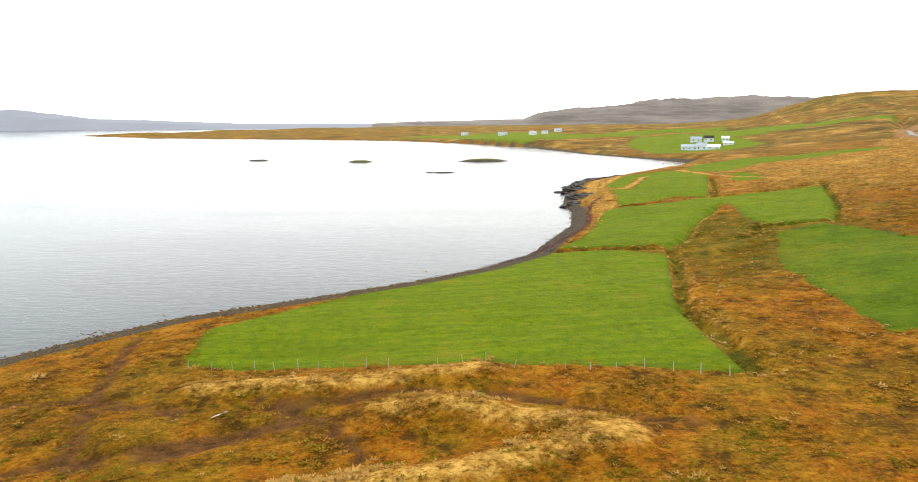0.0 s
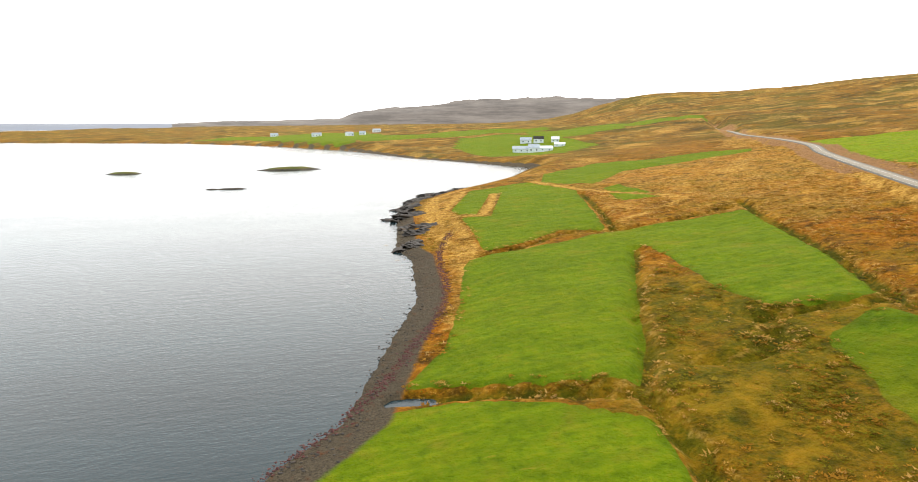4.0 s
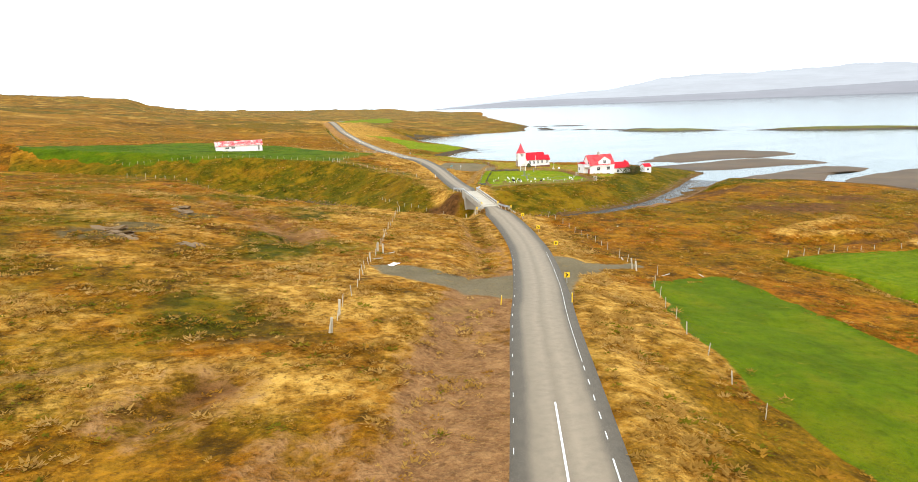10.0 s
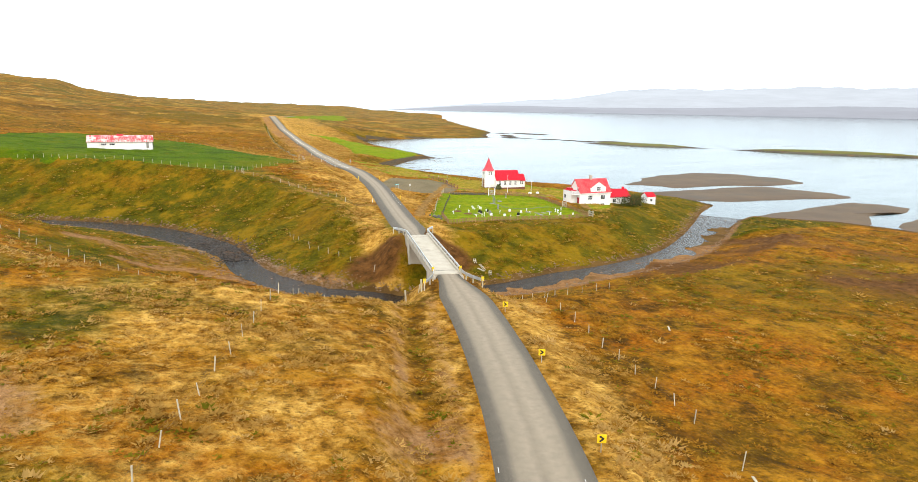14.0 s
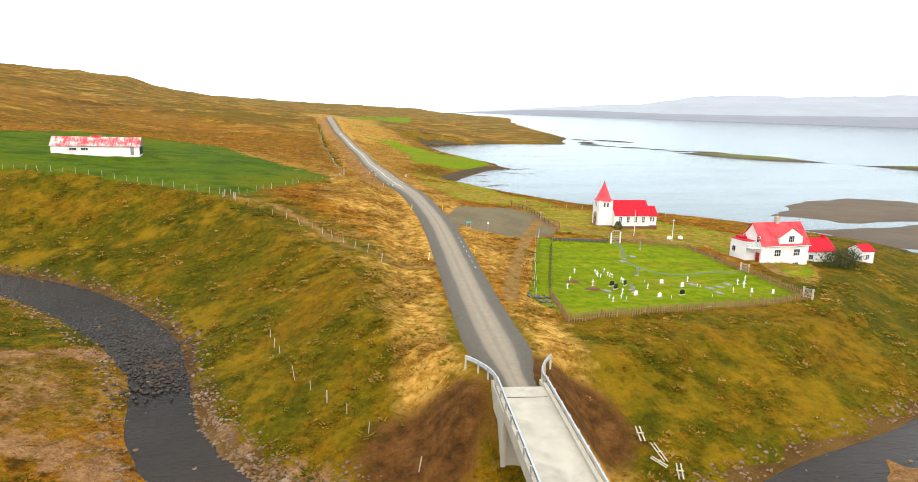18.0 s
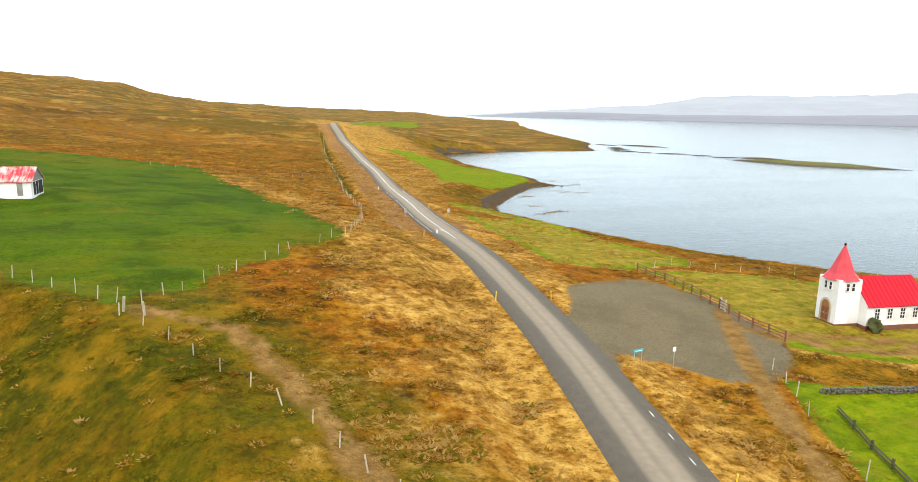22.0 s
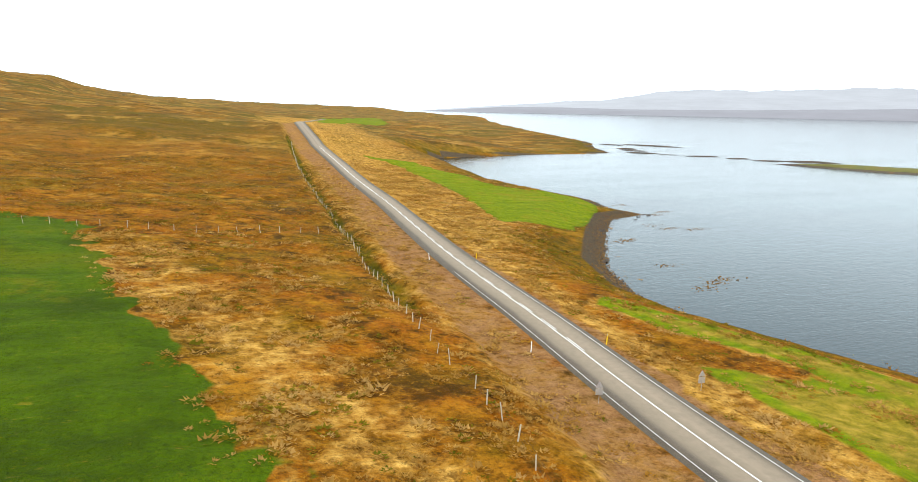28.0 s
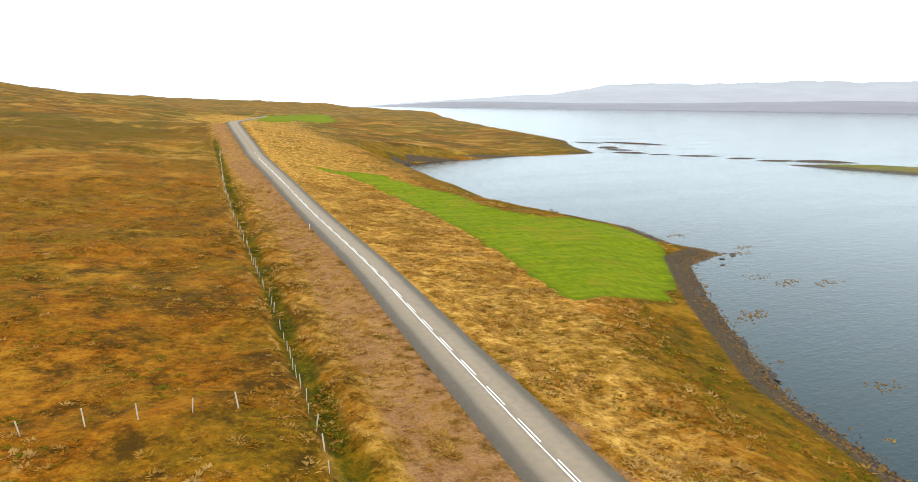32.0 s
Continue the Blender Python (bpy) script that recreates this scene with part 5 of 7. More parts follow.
part("door", box(B(), 0.9, 1.5, -0.02, 0.05, -0.2, 1.35), M_STONE, barn, "grey side door")


# ---- the bridge ----
bridge = thing("bridge", pose(45.1, 0.35, 7.7, 0, 0, -15.3), "one-lane concrete bridge with low parapets over the river", "bridge")
HALF, SPAN = 1.42, 11.3
part("deck", box(B(), -HALF, HALF, -SPAN, SPAN, -0.45, 0.085, 0.02), M_CONC, bridge, "pale worn concrete deck")
deck = bridge.children[-1]
part("joint", box(B(), -HALF + 0.1, HALF - 0.1, -SPAN + 1.5, -SPAN + 1.58, 0.06, 0.092), M_DARK, deck)
part("joint", box(B(), -HALF + 0.1, HALF - 0.1, SPAN - 1.58, SPAN - 1.5, 0.06, 0.092), M_DARK, deck)
for s in (-1, 1):
    part("kerb", box(B(), *sorted((s * (HALF - 0.02), s * (HALF + 0.22))), -SPAN - 0.1, SPAN + 0.1, -0.5, 0.3, 0.02), M_CONC, bridge)
    rail = B()
    box(rail, *sorted((s * (HALF + 0.06), s * (HALF + 0.16))), -SPAN, SPAN, 0.62, 0.82)
    part("parapet_rail", rail, M_STEEL, bridge, "pale metal parapet beam")
    for y in np.linspace(-SPAN + 0.3, SPAN - 0.3, 14):
        part("rail_post", box(B(), *sorted((s * (HALF + 0.16), s * (HALF + 0.24))), y - 0.06, y + 0.06, 0.25, 0.8), M_STEEL, bridge)
    # end rails that swing away from the road
    for e, turn, length in ((1, 0.6, 4.0), (-1, 0.55, 4.4)):
        pts = [(s * (HALF + 0.11 + turn * 2.6 * u ** 2), e * (SPAN + length * u), 0.72 - 0.25 * u) for u in np.linspace(0, 1, 8)]
        gr = B()
        prof = [(0.0, -0.3), (0.05, -0.22), (0.0, -0.14), (0.05, -0.06), (0.0, 0.02), (-0.05, 0.02), (-0.05, -0.3)]
        rows_ = [[gr.verts.new((p[0] + s * q, p[1], p[2] + w_)) for q, w_ in prof] for p in pts]
        for a_, b_ in zip(rows_[:-1], rows_[1:]):
            for i in range(len(prof)):
                j = (i + 1) % len(prof)
                gr.faces.new((a_[i], a_[j], b_[j], b_[i]))
        gr.faces.new(rows_[0])
        gr.faces.new(rows_[-1])
        bmesh.ops.recalc_face_normals(gr, faces=gr.faces)
        g = part("guard_rail", gr, M_STEEL, bridge, "curved steel guard rail")
        for p in pts[1::2]:
            part("guard_post", box(B(), p[0] - 0.06, p[0] + 0.06, p[1] - 0.06, p[1] + 0.06, -0.6, p[2]), M_POST, g)
        for p in (pts[-1], pts[0]):
            if e > 0:
                part("reflector", box(B(), p[0] - 0.14, p[0] + 0.14, p[1] - 0.05, p[1] + 0.05, p[2] - 0.25, p[2] + 0.2), M_YELLOW, g, "yellow marker plate")
for e in (-1, 1):
    ab = B()
    box(ab, -HALF - 0.15, HALF + 0.15, *sorted((e * (SPAN - 3.3), e * (SPAN + 0.1))), -6.4, -0.45)
    for s in (-1, 1):
        box(ab, *sorted((s * (HALF + 0.0), s * (HALF + 0.28))), *sorted((e * (SPAN - 3.4), e * (SPAN + 1.2))), -3.4, 0.05, 0.02)
    part("abutment", ab, M_CONC, bridge, "cream concrete abutment wall")
for s in (-1.2, -0.4, 0.4, 1.2):
    part("girder", box(B(), s - 0.14, s + 0.14, -SPAN + 3, SPAN - 3, -1.0, -0.44), M_CONC, bridge)


# ---- fences ----
def shared(name, bm, mat):
    me = bpy.data.meshes.new(name)
    bm.to_mesh(me)
    bm.free()
    me.materials.append(mat)
    return me


POST = [shared("post", bar(B(), (0, 0, -0.3), (dx, dy, h), r, 6), M_POST) for dx, dy, h, r in ((0.02, 0.03, 0.95, 0.034), (-0.05, 0.02, 0.85, 0.038), (0.06, -0.05, 1.05, 0.03), (0.0, 0.08, 0.9, 0.042))]
rng = random.Random(4)


def along_line(pts, step):
    out, carry = [], 0.0
    for (ax, ay), (bx, by) in zip(pts[:-1], pts[1:]):
        n = math.hypot(bx - ax, by - ay)
        s = carry
        while s < n:
            out.append((ax + (bx - ax) * s / n, ay + (by - ay) * s / n, math.atan2(by - ay, bx - ax)))
            s += step
        carry = s - n
    return out


def wire_fence(pts, label, step=3.0, wires=3, gaps=0.06):
    x0, y0 = pts[0]
    f = thing("fence", pose(x0, y0, float(ground_z(x0, y0))), label, "fence", "wire fences")
    o = Vector(f.matrix_basis.translation)
    heads = []
    for x, y, a in along_line(pts, step):
        x, y = x + rng.uniform(-0.15, 0.15), y + rng.uniform(-0.15, 0.15)
        z = float(ground_z(x, y))
        heads.append((x, y, z))
        if rng.random() < gaps:
            continue
        p = new("post", rng.choice(POST))
        p.parent = f
        p.matrix_basis = Matrix.Translation(Vector((x, y, z)) - o) @ pose(0, 0, 0, rng.gauss(0, 4), rng.gauss(0, 4), rng.uniform(0, 360)) @ Matrix.Scale(rng.uniform(0.85, 1.15), 4)
    w = B()
    for k in range(wires):
        h = 0.3 + 0.25 * k
        for p, q in zip(heads[:-1], heads[1:]):
            bar(w, Vector((p[0], p[1], p[2] + h)) - o, Vector((q[0], q[1], q[2] + h)) - o, 0.004, 3)
    part("wire", w, M_WIRE, f, "thin rusty wire")
    return f


wire_fence([(-28, 65.5), (1, 60), (26, 55.3)], "weathered wooden post and wire fence below the hay field", 2.4)
wire_fence([(83.5, 56), (81, 50), (79, 45), (75, 35), (68, 18), (64, 14)], "leaning post and wire fence on rough grass", 3.2)
wire_fence([(110, -42), (101, -30), (89, -15), (77, 4), (68, 9), (58, 13), (52.5, 13.5)], "post and wire fence along the river bank", 3.2)
wire_fence([(52, 58), (49, 50), (46, 42), (44, 34), (41.5, 24), (41, 17), (39.5, 12)], "grey post and wire fence beside the road", 3.0)
wire_fence([(36, 10), (30, 8.5), (22, 9)], "broken post fence above the river", 2.2)
wire_fence([(115, -118.5), (101, -112.5), (90, -103.5), (80.5, -97), (73, -92), (66, -86.5), (60, -80.5), (56.8, -76.6), (52, -83), (44, -94), (36, -101.5)], "post and wire fence round the barn field", 2.3)
wire_fence([(36, -103), (31, -118), (27.5, -135), (25, -156), (23, -167), (21, -182), (16, -211), (6, -290), (-4, -350)], "roadside post and wire fence in long grass", 2.4)
wire_fence([(62, -194), (43, -194), (22, -193)], "short post and wire fence across the bog", 2.6)
wire_fence([(55, -34), (54, -24), (50, -14), (48, -10)], "sagging wire fence down the slope", 2.4)
wire_fence([(12.7, -63.3), (18, -54), (24, -43), (29, -33.3)], "post and wire fence beside the churchyard", 2.6)
wire_fence([(57, -75), (47, -60), (43, -48), (41, -43)], "post and wire fence along the farm track", 2.6)
wire_fence([(2, -95), (-8, -97), (-22, -90), (-40, -80)], "post and wire fence by the shore meadow", 3.4)
wire_fence([(92.9, 79.4), (91.4, 75.7), (88.8, 69.7), (87.5, 66.3), (85.7, 61.5), (83.5, 56)], "old crooked post fence on rough grass", 3.0)
wire_fence([(49.5, 59), (56, 66.5), (61, 73), (63.2, 76.6), (67.3, 83), (69.8, 88.5), (74, 98)], "thin brown post and wire fence beside the hay field", 4.4)

# brown rail fence beside the gravel lot
rf_pts = [(2.4, -94), (3.0, -86), (4.6, -79), (6.3, -73), (6.6, -67)]
rf = thing("rail_fence", pose(2.4, -94, float(ground_z(2.4, -94))), "reddish-brown wooden rail fence beside the gravel lot", "fence")
o = Vector(rf.matrix_basis.translation)
heads = [(x, y, float(ground_z(x, y))) for x, y, a in along_line(rf_pts, 1.9)]
rpost = shared("rail_post", box(B(), -0.06, 0.06, -0.06, 0.06, -0.3, 1.0), M_BROWN)
for x, y, z in heads:
    p = new("rail_post", rpost)
    p.parent, p.matrix_basis = rf, Matrix.Translation(Vector((x, y, z)) - o)
for p, q in zip(heads[:-1], heads[1:]):
    for h in (0.35, 0.62, 0.9):
        part("rail", bar(B(), Vector((p[0], p[1], p[2] + h)) - o, Vector((q[0], q[1], q[2] + h)) - o, 0.045, 4), M_BROWN, rf)


def gate(x, y, a, width, height, mat, label, arch=False):
    g = thing("gate", pose(x, y, float(ground_z(x, y)), 0, 0, math.degrees(a)), label, "gate", "churchyard gates")
    for s in (-1, 1):
        part("gate_post", box(B(), s * width / 2 - 0.08, s * width / 2 + 0.08, -0.08, 0.08, -0.3, height + (0.5 if arch else 0.15), 0.01), M_WHITE if arch else M_POST, g)
    if arch:
        bm = B()
        pts = [(math.cos(t) * width / 2, 0, height + 0.45 + math.sin(t) * 0.35) for t in np.linspace(0, math.pi, 9)]
        for p, q in zip(pts[:-1], pts[1:]):
            bar(bm, p, q, 0.04)
        part("arch", bm, mat, g)
    leaf = B()
    for z in (0.15, height * 0.55, height):
        bar(leaf, (-width / 2, 0, z), (width / 2, 0, z), 0.025)
    for u in np.linspace(-width / 2, width / 2, 9):
        bar(leaf, (u, 0, 0.12), (u, 0, height), 0.016)
    part("gate_leaf", leaf, mat, g)
    return g


gate(3.8, -56.2, 0.1, 1.7, 1.1, M_STEEL, "white arched churchyard gate with metal bars", True)
gate(-4.7, -39.8, 1.6, 1.3, 1.0, M_STEEL, "galvanised metal gate in the churchyard fence")
gate(-3.0, -28.6, 1.6, 1.2, 1.1, M_STEEL, "pale green metal gate at the fence corner")
gate(5.2, -76.6, 1.2, 1.2, 1.0, M_STEEL, "small grey metal gate in the rail fence")

# ---- the churchyard ----
PICKETS = [shared("picket", box(B(), -0.05, 0.05, -0.014, 0.014, 0.02, h), M_WOOD) for h in (0.82, 0.86, 0.79)]
for pts in ([(27.5, -33), (29.9, -25.4)], [(29.9, -25.3), (18.9, -26), (8, -27), (-2.6, -28.1)], [(-2.8, -29.4), (-4.3, -38.9)], [(-4.8, -40.6), (-5.8, -45.4), (-6.8, -53.1), (-5.1, -55), (2.8, -56)]):
    x0, y0 = pts[0]
    f = thing("picket_fence", pose(x0, y0, float(ground_z(x0, y0))), "brown weathered picket fence round the churchyard", "fence", "churchyard fence sides")
    o = Vector(f.matrix_basis.translation)
    spots = [(x, y, float(ground_z(x, y)), a) for x, y, a in along_line(pts, 0.3)]
    for x, y, z, a in spots:
        p = new("picket", rng.choice(PICKETS))
        p.parent, p.matrix_basis = f, Matrix.Translation(Vector((x, y, z)) - o) @ pose(0, 0, 0, rng.gauss(0, 1.5), 0, math.degrees(a))
    for p, q in zip(spots[:-6:6], spots[6::6]):
        for h in (0.25, 0.62):
            part("rail", bar(B(), Vector((p[0], p[1], p[2] + h)) - o, Vector((q[0], q[1], q[2] + h)) - o, 0.035, 4), M_WOOD, f)
        part("fence_post", box(B(), p[0] - o.x - 0.06, p[0] - o.x + 0.06, p[1] - o.y - 0.06, p[1] - o.y + 0.06, p[2] - o.z - 0.3, p[2] - o.z + 0.85), M_WOOD, f)


def stone_mesh(seed, sx, sy, sz, rough=0.25, sub=2):
    bm = B()
    bmesh.ops.create_icosphere(bm, subdivisions=sub, radius=1)
    for v in bm.verts:
        n = noise.noise(v.co * 1.3 + Vector((seed * 7.1, seed * 3.3, 0))) + 0.5 * noise.noise(v.co * 3.1 + Vector((0, seed * 5.7, 2)))
        v.co = Vector((v.co.x * sx, v.co.y * sy, v.co.z * sz)) * (1 + rough * n * 1.6)
    return bm


M_FIELDSTONE = surface("dark_fieldstone", (0.15, 0.135, 0.115), (0.09, 0.082, 0.07), 1.2, 0.95, bump=0.6, dist=0.05, fine=7.0, dirt=(0.10, 0.10, 0.03), each=0.5)
WALL_STONES = [shared("stone", stone_mesh(i, 0.17, 0.15, 0.11, 0.3, 1), M_FIELDSTONE) for i in range(5)]
sw = thing("stone_wall", pose(4.9, -56.8, float(ground_z(4.9, -56.8))), "low dry stone wall of grey fieldstones", "wall")
o = Vector(sw.matrix_basis.translation)
for row in range(3):
    for x, y, a in along_line([(4.9, -56.8), (13.1, -58.7)], 0.27):
        p = new("stone", rng.choice(WALL_STONES))
        p.parent = sw
        p.matrix_basis = Matrix.Translation(Vector((x + rng.uniform(-0.06, 0.06), y + rng.uniform(-0.1, 0.1), float(ground_z(x, y)) + 0.09 + 0.16 * row)) - o) @ pose(0, 0, 0, 0, 0, rng.uniform(0, 360))

CROSSES = [(19.4, -41.8, 1), (16.8, -41.3, 1), (16.9, -40.8, 1), (17.1, -40.3, 1), (17, -39.9, 0.9), (15.2, -41.9, 1), (15.6, -40.5, 1), (15.7, -39.9, 1), (15.5, -39.7, 0.9), (15.6, -37.8, 1.1), (15.7, -37.3, 1.1),
           (19.6, -37.4, 1.3), (23.7, -36, 1.2), (14.3, -34.6, 1.1), (18.3, -33.6, 1.1), (19.9, -31.6, 1), (21.3, -31.7, 0.9), (22, -30, 1), (20, -30.6, 0.8), (6.4, -37.4, 1.2), (7.4, -34.6, 0.8), (7.7, -33.8, 0.8), (0.9, -35.1, 1.3),
           (-1.2, -36.1, 1.2), (1.2, -33.8, 1.5), (4.5, -32, 1.1), (12.5, -37.5, 0.6), (14.3, -30.6, 0.7), (8.9, -30.5, 0.7), (3.5, -30.4, 0.6), (21.4, -39.4, 1)]
cross = None
for x, y, s in CROSSES:
    m = pose(x, y, float(ground_z(x, y)) - 0.05, rng.gauss(0, 3), rng.gauss(0, 3), rng.gauss(20, 12)) @ Matrix.Scale(s * 0.85, 4)
    if cross is None:
        cross = thing("grave_cross", m, "slim white wooden grave cross on mown grass", "grave cross", "grave crosses")
        part("upright", box(B(), -0.055, 0.055, -0.03, 0.03, -0.1, 0.8, 0.008), M_WHITE, cross)
        part("crossbar", box(B(), -0.23, 0.23, -0.028, 0.032, 0.5, 0.59, 0.008), M_WHITE, cross)
        part("foot", box(B(), -0.16, 0.16, -0.14, 0.14, -0.1, 0.08, 0.02), M_CONC, cross)
    else:
        copy_thing(cross, m)
M_BLACK = surface("polished_black_stone", (0.015, 0.015, 0.016), (0.03, 0.03, 0.03), 2.0, 0.2)
STONES = [(17.8, -36.4, 1), (18.1, -35.2, 1), (11.8, -31.9, 1), (15.1, -31.5, 2), (17.4, -32.5, 2), (16.6, -34.5, 0), (17, -33.5, 0), (2.4, -52.2, 3), (10.8, -41.3, 3), (2, -31.8, 2), (-0.6, -31.2, 2), (19.5, -34.8, 4), (16, -36.4, 1),
          (11, -36.4, 2), (9.2, -35, 2), (7, -35.9, 4), (6.7, -31.9, 4), (6.3, -33.8, 4), (2.3, -35.3, 4), (4.1, -34.6, 4), (9, -47, 4), (6, -49, 4)]
for x, y, k in STONES:
    mat, wd, ht, lab = [(M_STONE, 0.4, 0.7, "upright grey headstone"), (M_BLACK, 0.55, 0.6, "polished black headstone"), (M_WHITE, 0.45, 0.5, "small white marble headstone"), (M_STONE, 0.35, 1.1, "tall narrow grey grave pillar"), (M_STONE, 0.6, 0.12, "flat grey grave slab in the grass")][k]
    h = thing("headstone", pose(x, y, float(ground_z(x, y)), 0, rng.gauss(0, 2), rng.gauss(20, 10)), lab + (" on a kerb" if k < 4 else ""), "headstone", "headstones")
    prof = [(-wd / 2, -0.1), (wd / 2, -0.1), (wd / 2, ht * 0.8), (wd * 0.3, ht * 0.96), (0, ht), (-wd * 0.3, ht * 0.96), (-wd / 2, ht * 0.8)]
    part("slab", prism(B(), prof, -0.07 if k < 4 else -0.5, 0.07 if k < 4 else 0.5), mat, h)
    if k < 4:
        part("kerb", box(B(), -wd / 2 - 0.08, wd / 2 + 0.08, -0.14, 0.14, -0.1, 0.08, 0.015), M_CONC, h)
for x, y in ((21.3, -38.9), (20.8, -35.6)):
    tagged(new("grave_mound", shared("grave_mound", stone_mesh(x, 0.9, 0.5, 0.22, 0.15, 3), surface("bare_earth", (0.16, 0.075, 0.035), (0.11, 0.05, 0.025), 3.0, 0.95, bump=0.6, dist=0.05))), "fresh brown earth mound on a grave", "grave mound", "grave mounds").matrix_basis = pose(x, y, float(ground_z(x, y)))
gp = curve_points([(3.8, -55.8), (6.4, -50.6), (8.2, -47.5), (8.5, -44.9), (7.8, -42.5), (4.4, -40.7), (-4.6, -39.8)], 0.6)
v, f = ribbon([(x, y, float(ground_z(x, y)) + 0.03) for x, y in gp], [-0.35, 0, 0.35], 0, [-0.04, 0.02, -0.04])
tagged(new("pavement", sheet_mesh("pavement", v, f, surface("grey_grit_path", (0.14, 0.15, 0.07), (0.10, 0.12, 0.04), 2.0, 0.95))), "narrow grey grit path through the churchyard", "path", kind="structure")

for x, y, h, lab in ((-5.0, -63.8, 4.2, "white flagpole beside the church"), (-8.8, -59.1, 3.2, "thin grey lamp pole by the lawn")):
    p = thing("flagpole" if h > 4 else "lamp_pole", pose(x, y, float(ground_z(x, y))), lab, "pole")
    part("pole", cyl(B(), 0, 0, -0.3, h, 0.06, 0.035), M_WHITE, p)
    part("cap", box(B(), -0.16, 0.16, -0.09, 0.09, h, h + 0.12, 0.02) if h < 4 else cyl(B(), 0, 0, h, h + 0.12, 0.07, 0.02), M_WHITE, p)
for x, y in ((-9.5, -60.6), (-11.6, -60.5)):
    tagged(new("hay_bale", shared("hay_bale", stone_mesh(x, 0.45, 0.38, 0.34, 0.08, 2), M_WHITE)), "small white wrapped bale on grass", "bale", "white bales").matrix_basis = pose(x, y, float(ground_z(x, y)) + 0.2)

M_MOSSY = surface("mossy_timber", (0.09, 0.085, 0.035), (0.06, 0.055, 0.025), 2.0, 0.95, each=0.4)
side = thing("board_fence", pose(27.2, -33.5, float(ground_z(27.2, -33.5))), "low dark mossy board fence beside the churchyard lawn", "fence")
o = Vector(side.matrix_basis.translation)
spots = [(x, y, float(ground_z(x, y))) for x, y, a in along_line([(27.2, -33.5), (22.9, -41.3), (13.3, -58.2)], 2.4)]
for p, q in zip(spots[:-1], spots[1:]):
    for h in (0.14, 0.36):
        part("board", bar(B(), Vector((p[0], p[1], p[2] + h)) - o, Vector((q[0], q[1], q[2] + h)) - o, 0.075, 4), M_MOSSY, side)
    part("fence_post", box(B(), p[0] - o.x - 0.06, p[0] - o.x + 0.06, p[1] - o.y - 0.06, p[1] - o.y + 0.06, p[2] - o.z - 0.3, p[2] - o.z + 0.6), M_MOSSY, side)
for i in range(26):
    x, y = 28.7 + rng.gauss(0, 0.7), -32.4 + rng.gauss(0, 1.2)
    st_ = new("stone", rng.choice(WALL_STONES))
    st_.matrix_basis = pose(x, y, float(ground_z(x, y)) + 0.1, 0, 0, rng.uniform(0, 360)) @ Matrix.Scale(rng.uniform(0.8, 1.7), 4)
    tagged(st_, "loose dark fieldstone at the churchyard corner", "stone", "rubble stones")
for x, y, a, n in ((32.7, -10.6, 70, 1.5), (32.3, -9.0, 85, 1.8), (31.9, -7.3, 60, 1.4), (32.9, -8.2, 120, 1.2)):
    tm = thing("fallen_fence_panel", pose(x, y, float(ground_z(x, y)) + 0.12, rng.gauss(0, 6), 14, a), "broken white-painted timber lying down the river bank", "timber", "fallen timbers")
    for k in (-0.14, 0.14):
        part("timber", box(B(), -n / 2, n / 2, k - 0.05, k + 0.05, 0.0, 0.06, 0.01), M_POST, tm)
    part("batten", box(B(), -0.05, 0.05, -0.25, 0.25, 0.06, 0.1), M_POST, tm)

# ---- signs and marker posts ----
M_SIGNRED = surface("sign_red", (0.62, 0.02, 0.01), (0.55, 0.02, 0.01), 3.0, 0.5)
M_TEAL = surface("sign_turquoise", (0.02, 0.42, 0.45), (0.03, 0.36, 0.4), 3.0, 0.5)


def tri(bm, r, y0, y1, z):
    return prism(bm, [(-r * 0.87, z - r * 0.5), (r * 0.87, z - r * 0.5), (0, z + r)], y0, y1)


def warning_sign(x, y, turn):
    s = thing("warning_sign", pose(x, y, float(ground_z(x, y)), 0, 0, turn) @ Matrix.Scale(0.58, 4), "yellow and red road-narrows warning sign on a steel pole", "road sign", "bridge warning signs")
    part("pole", cyl(B(), 0, 0, -0.3, 2.25, 0.035), M_STEEL, s)
    part("back_plate", tri(B(), 0.5, 0.035, 0.055, 1.95), M_STEEL, s, "bare metal back")
    part("border", tri(B(), 0.5, 0.055, 0.07, 1.95), M_SIGNRED, s)
    part("triangle", tri(B(), 0.34, 0.07, 0.08, 1.95), M_YELLOW, s)
    part("symbol", bar(bar(B(), (0.06, 0.085, 1.82), (0.02, 0.085, 2.0), 0.025), (0.02, 0.085, 2.0), (-0.1, 0.085, 2.06), 0.025), M_DARK, s)
    pl = part("plate", box(B(), -0.4, 0.4, 0.04, 0.065, 0.92, 1.64, 0.01), M_YELLOW, s, "square yellow plate")
    part("plate_back", box(B(), -0.4, 0.4, 0.028, 0.038, 0.92, 1.64), M_STEEL, s, "bare metal back")
    for k in (-1, 1):
        sy = B()
        bar(sy, (k * 0.28, 0.07, 1.0), (k * 0.12, 0.07, 1.2), 0.025)
        bar(sy, (k * 0.12, 0.07, 1.2), (k * 0.12, 0.07, 1.36), 0.025)
        bar(sy, (k * 0.12, 0.07, 1.36), (k * 0.28, 0.07, 1.54), 0.025)
        part("symbol", sy, M_DARK, pl)


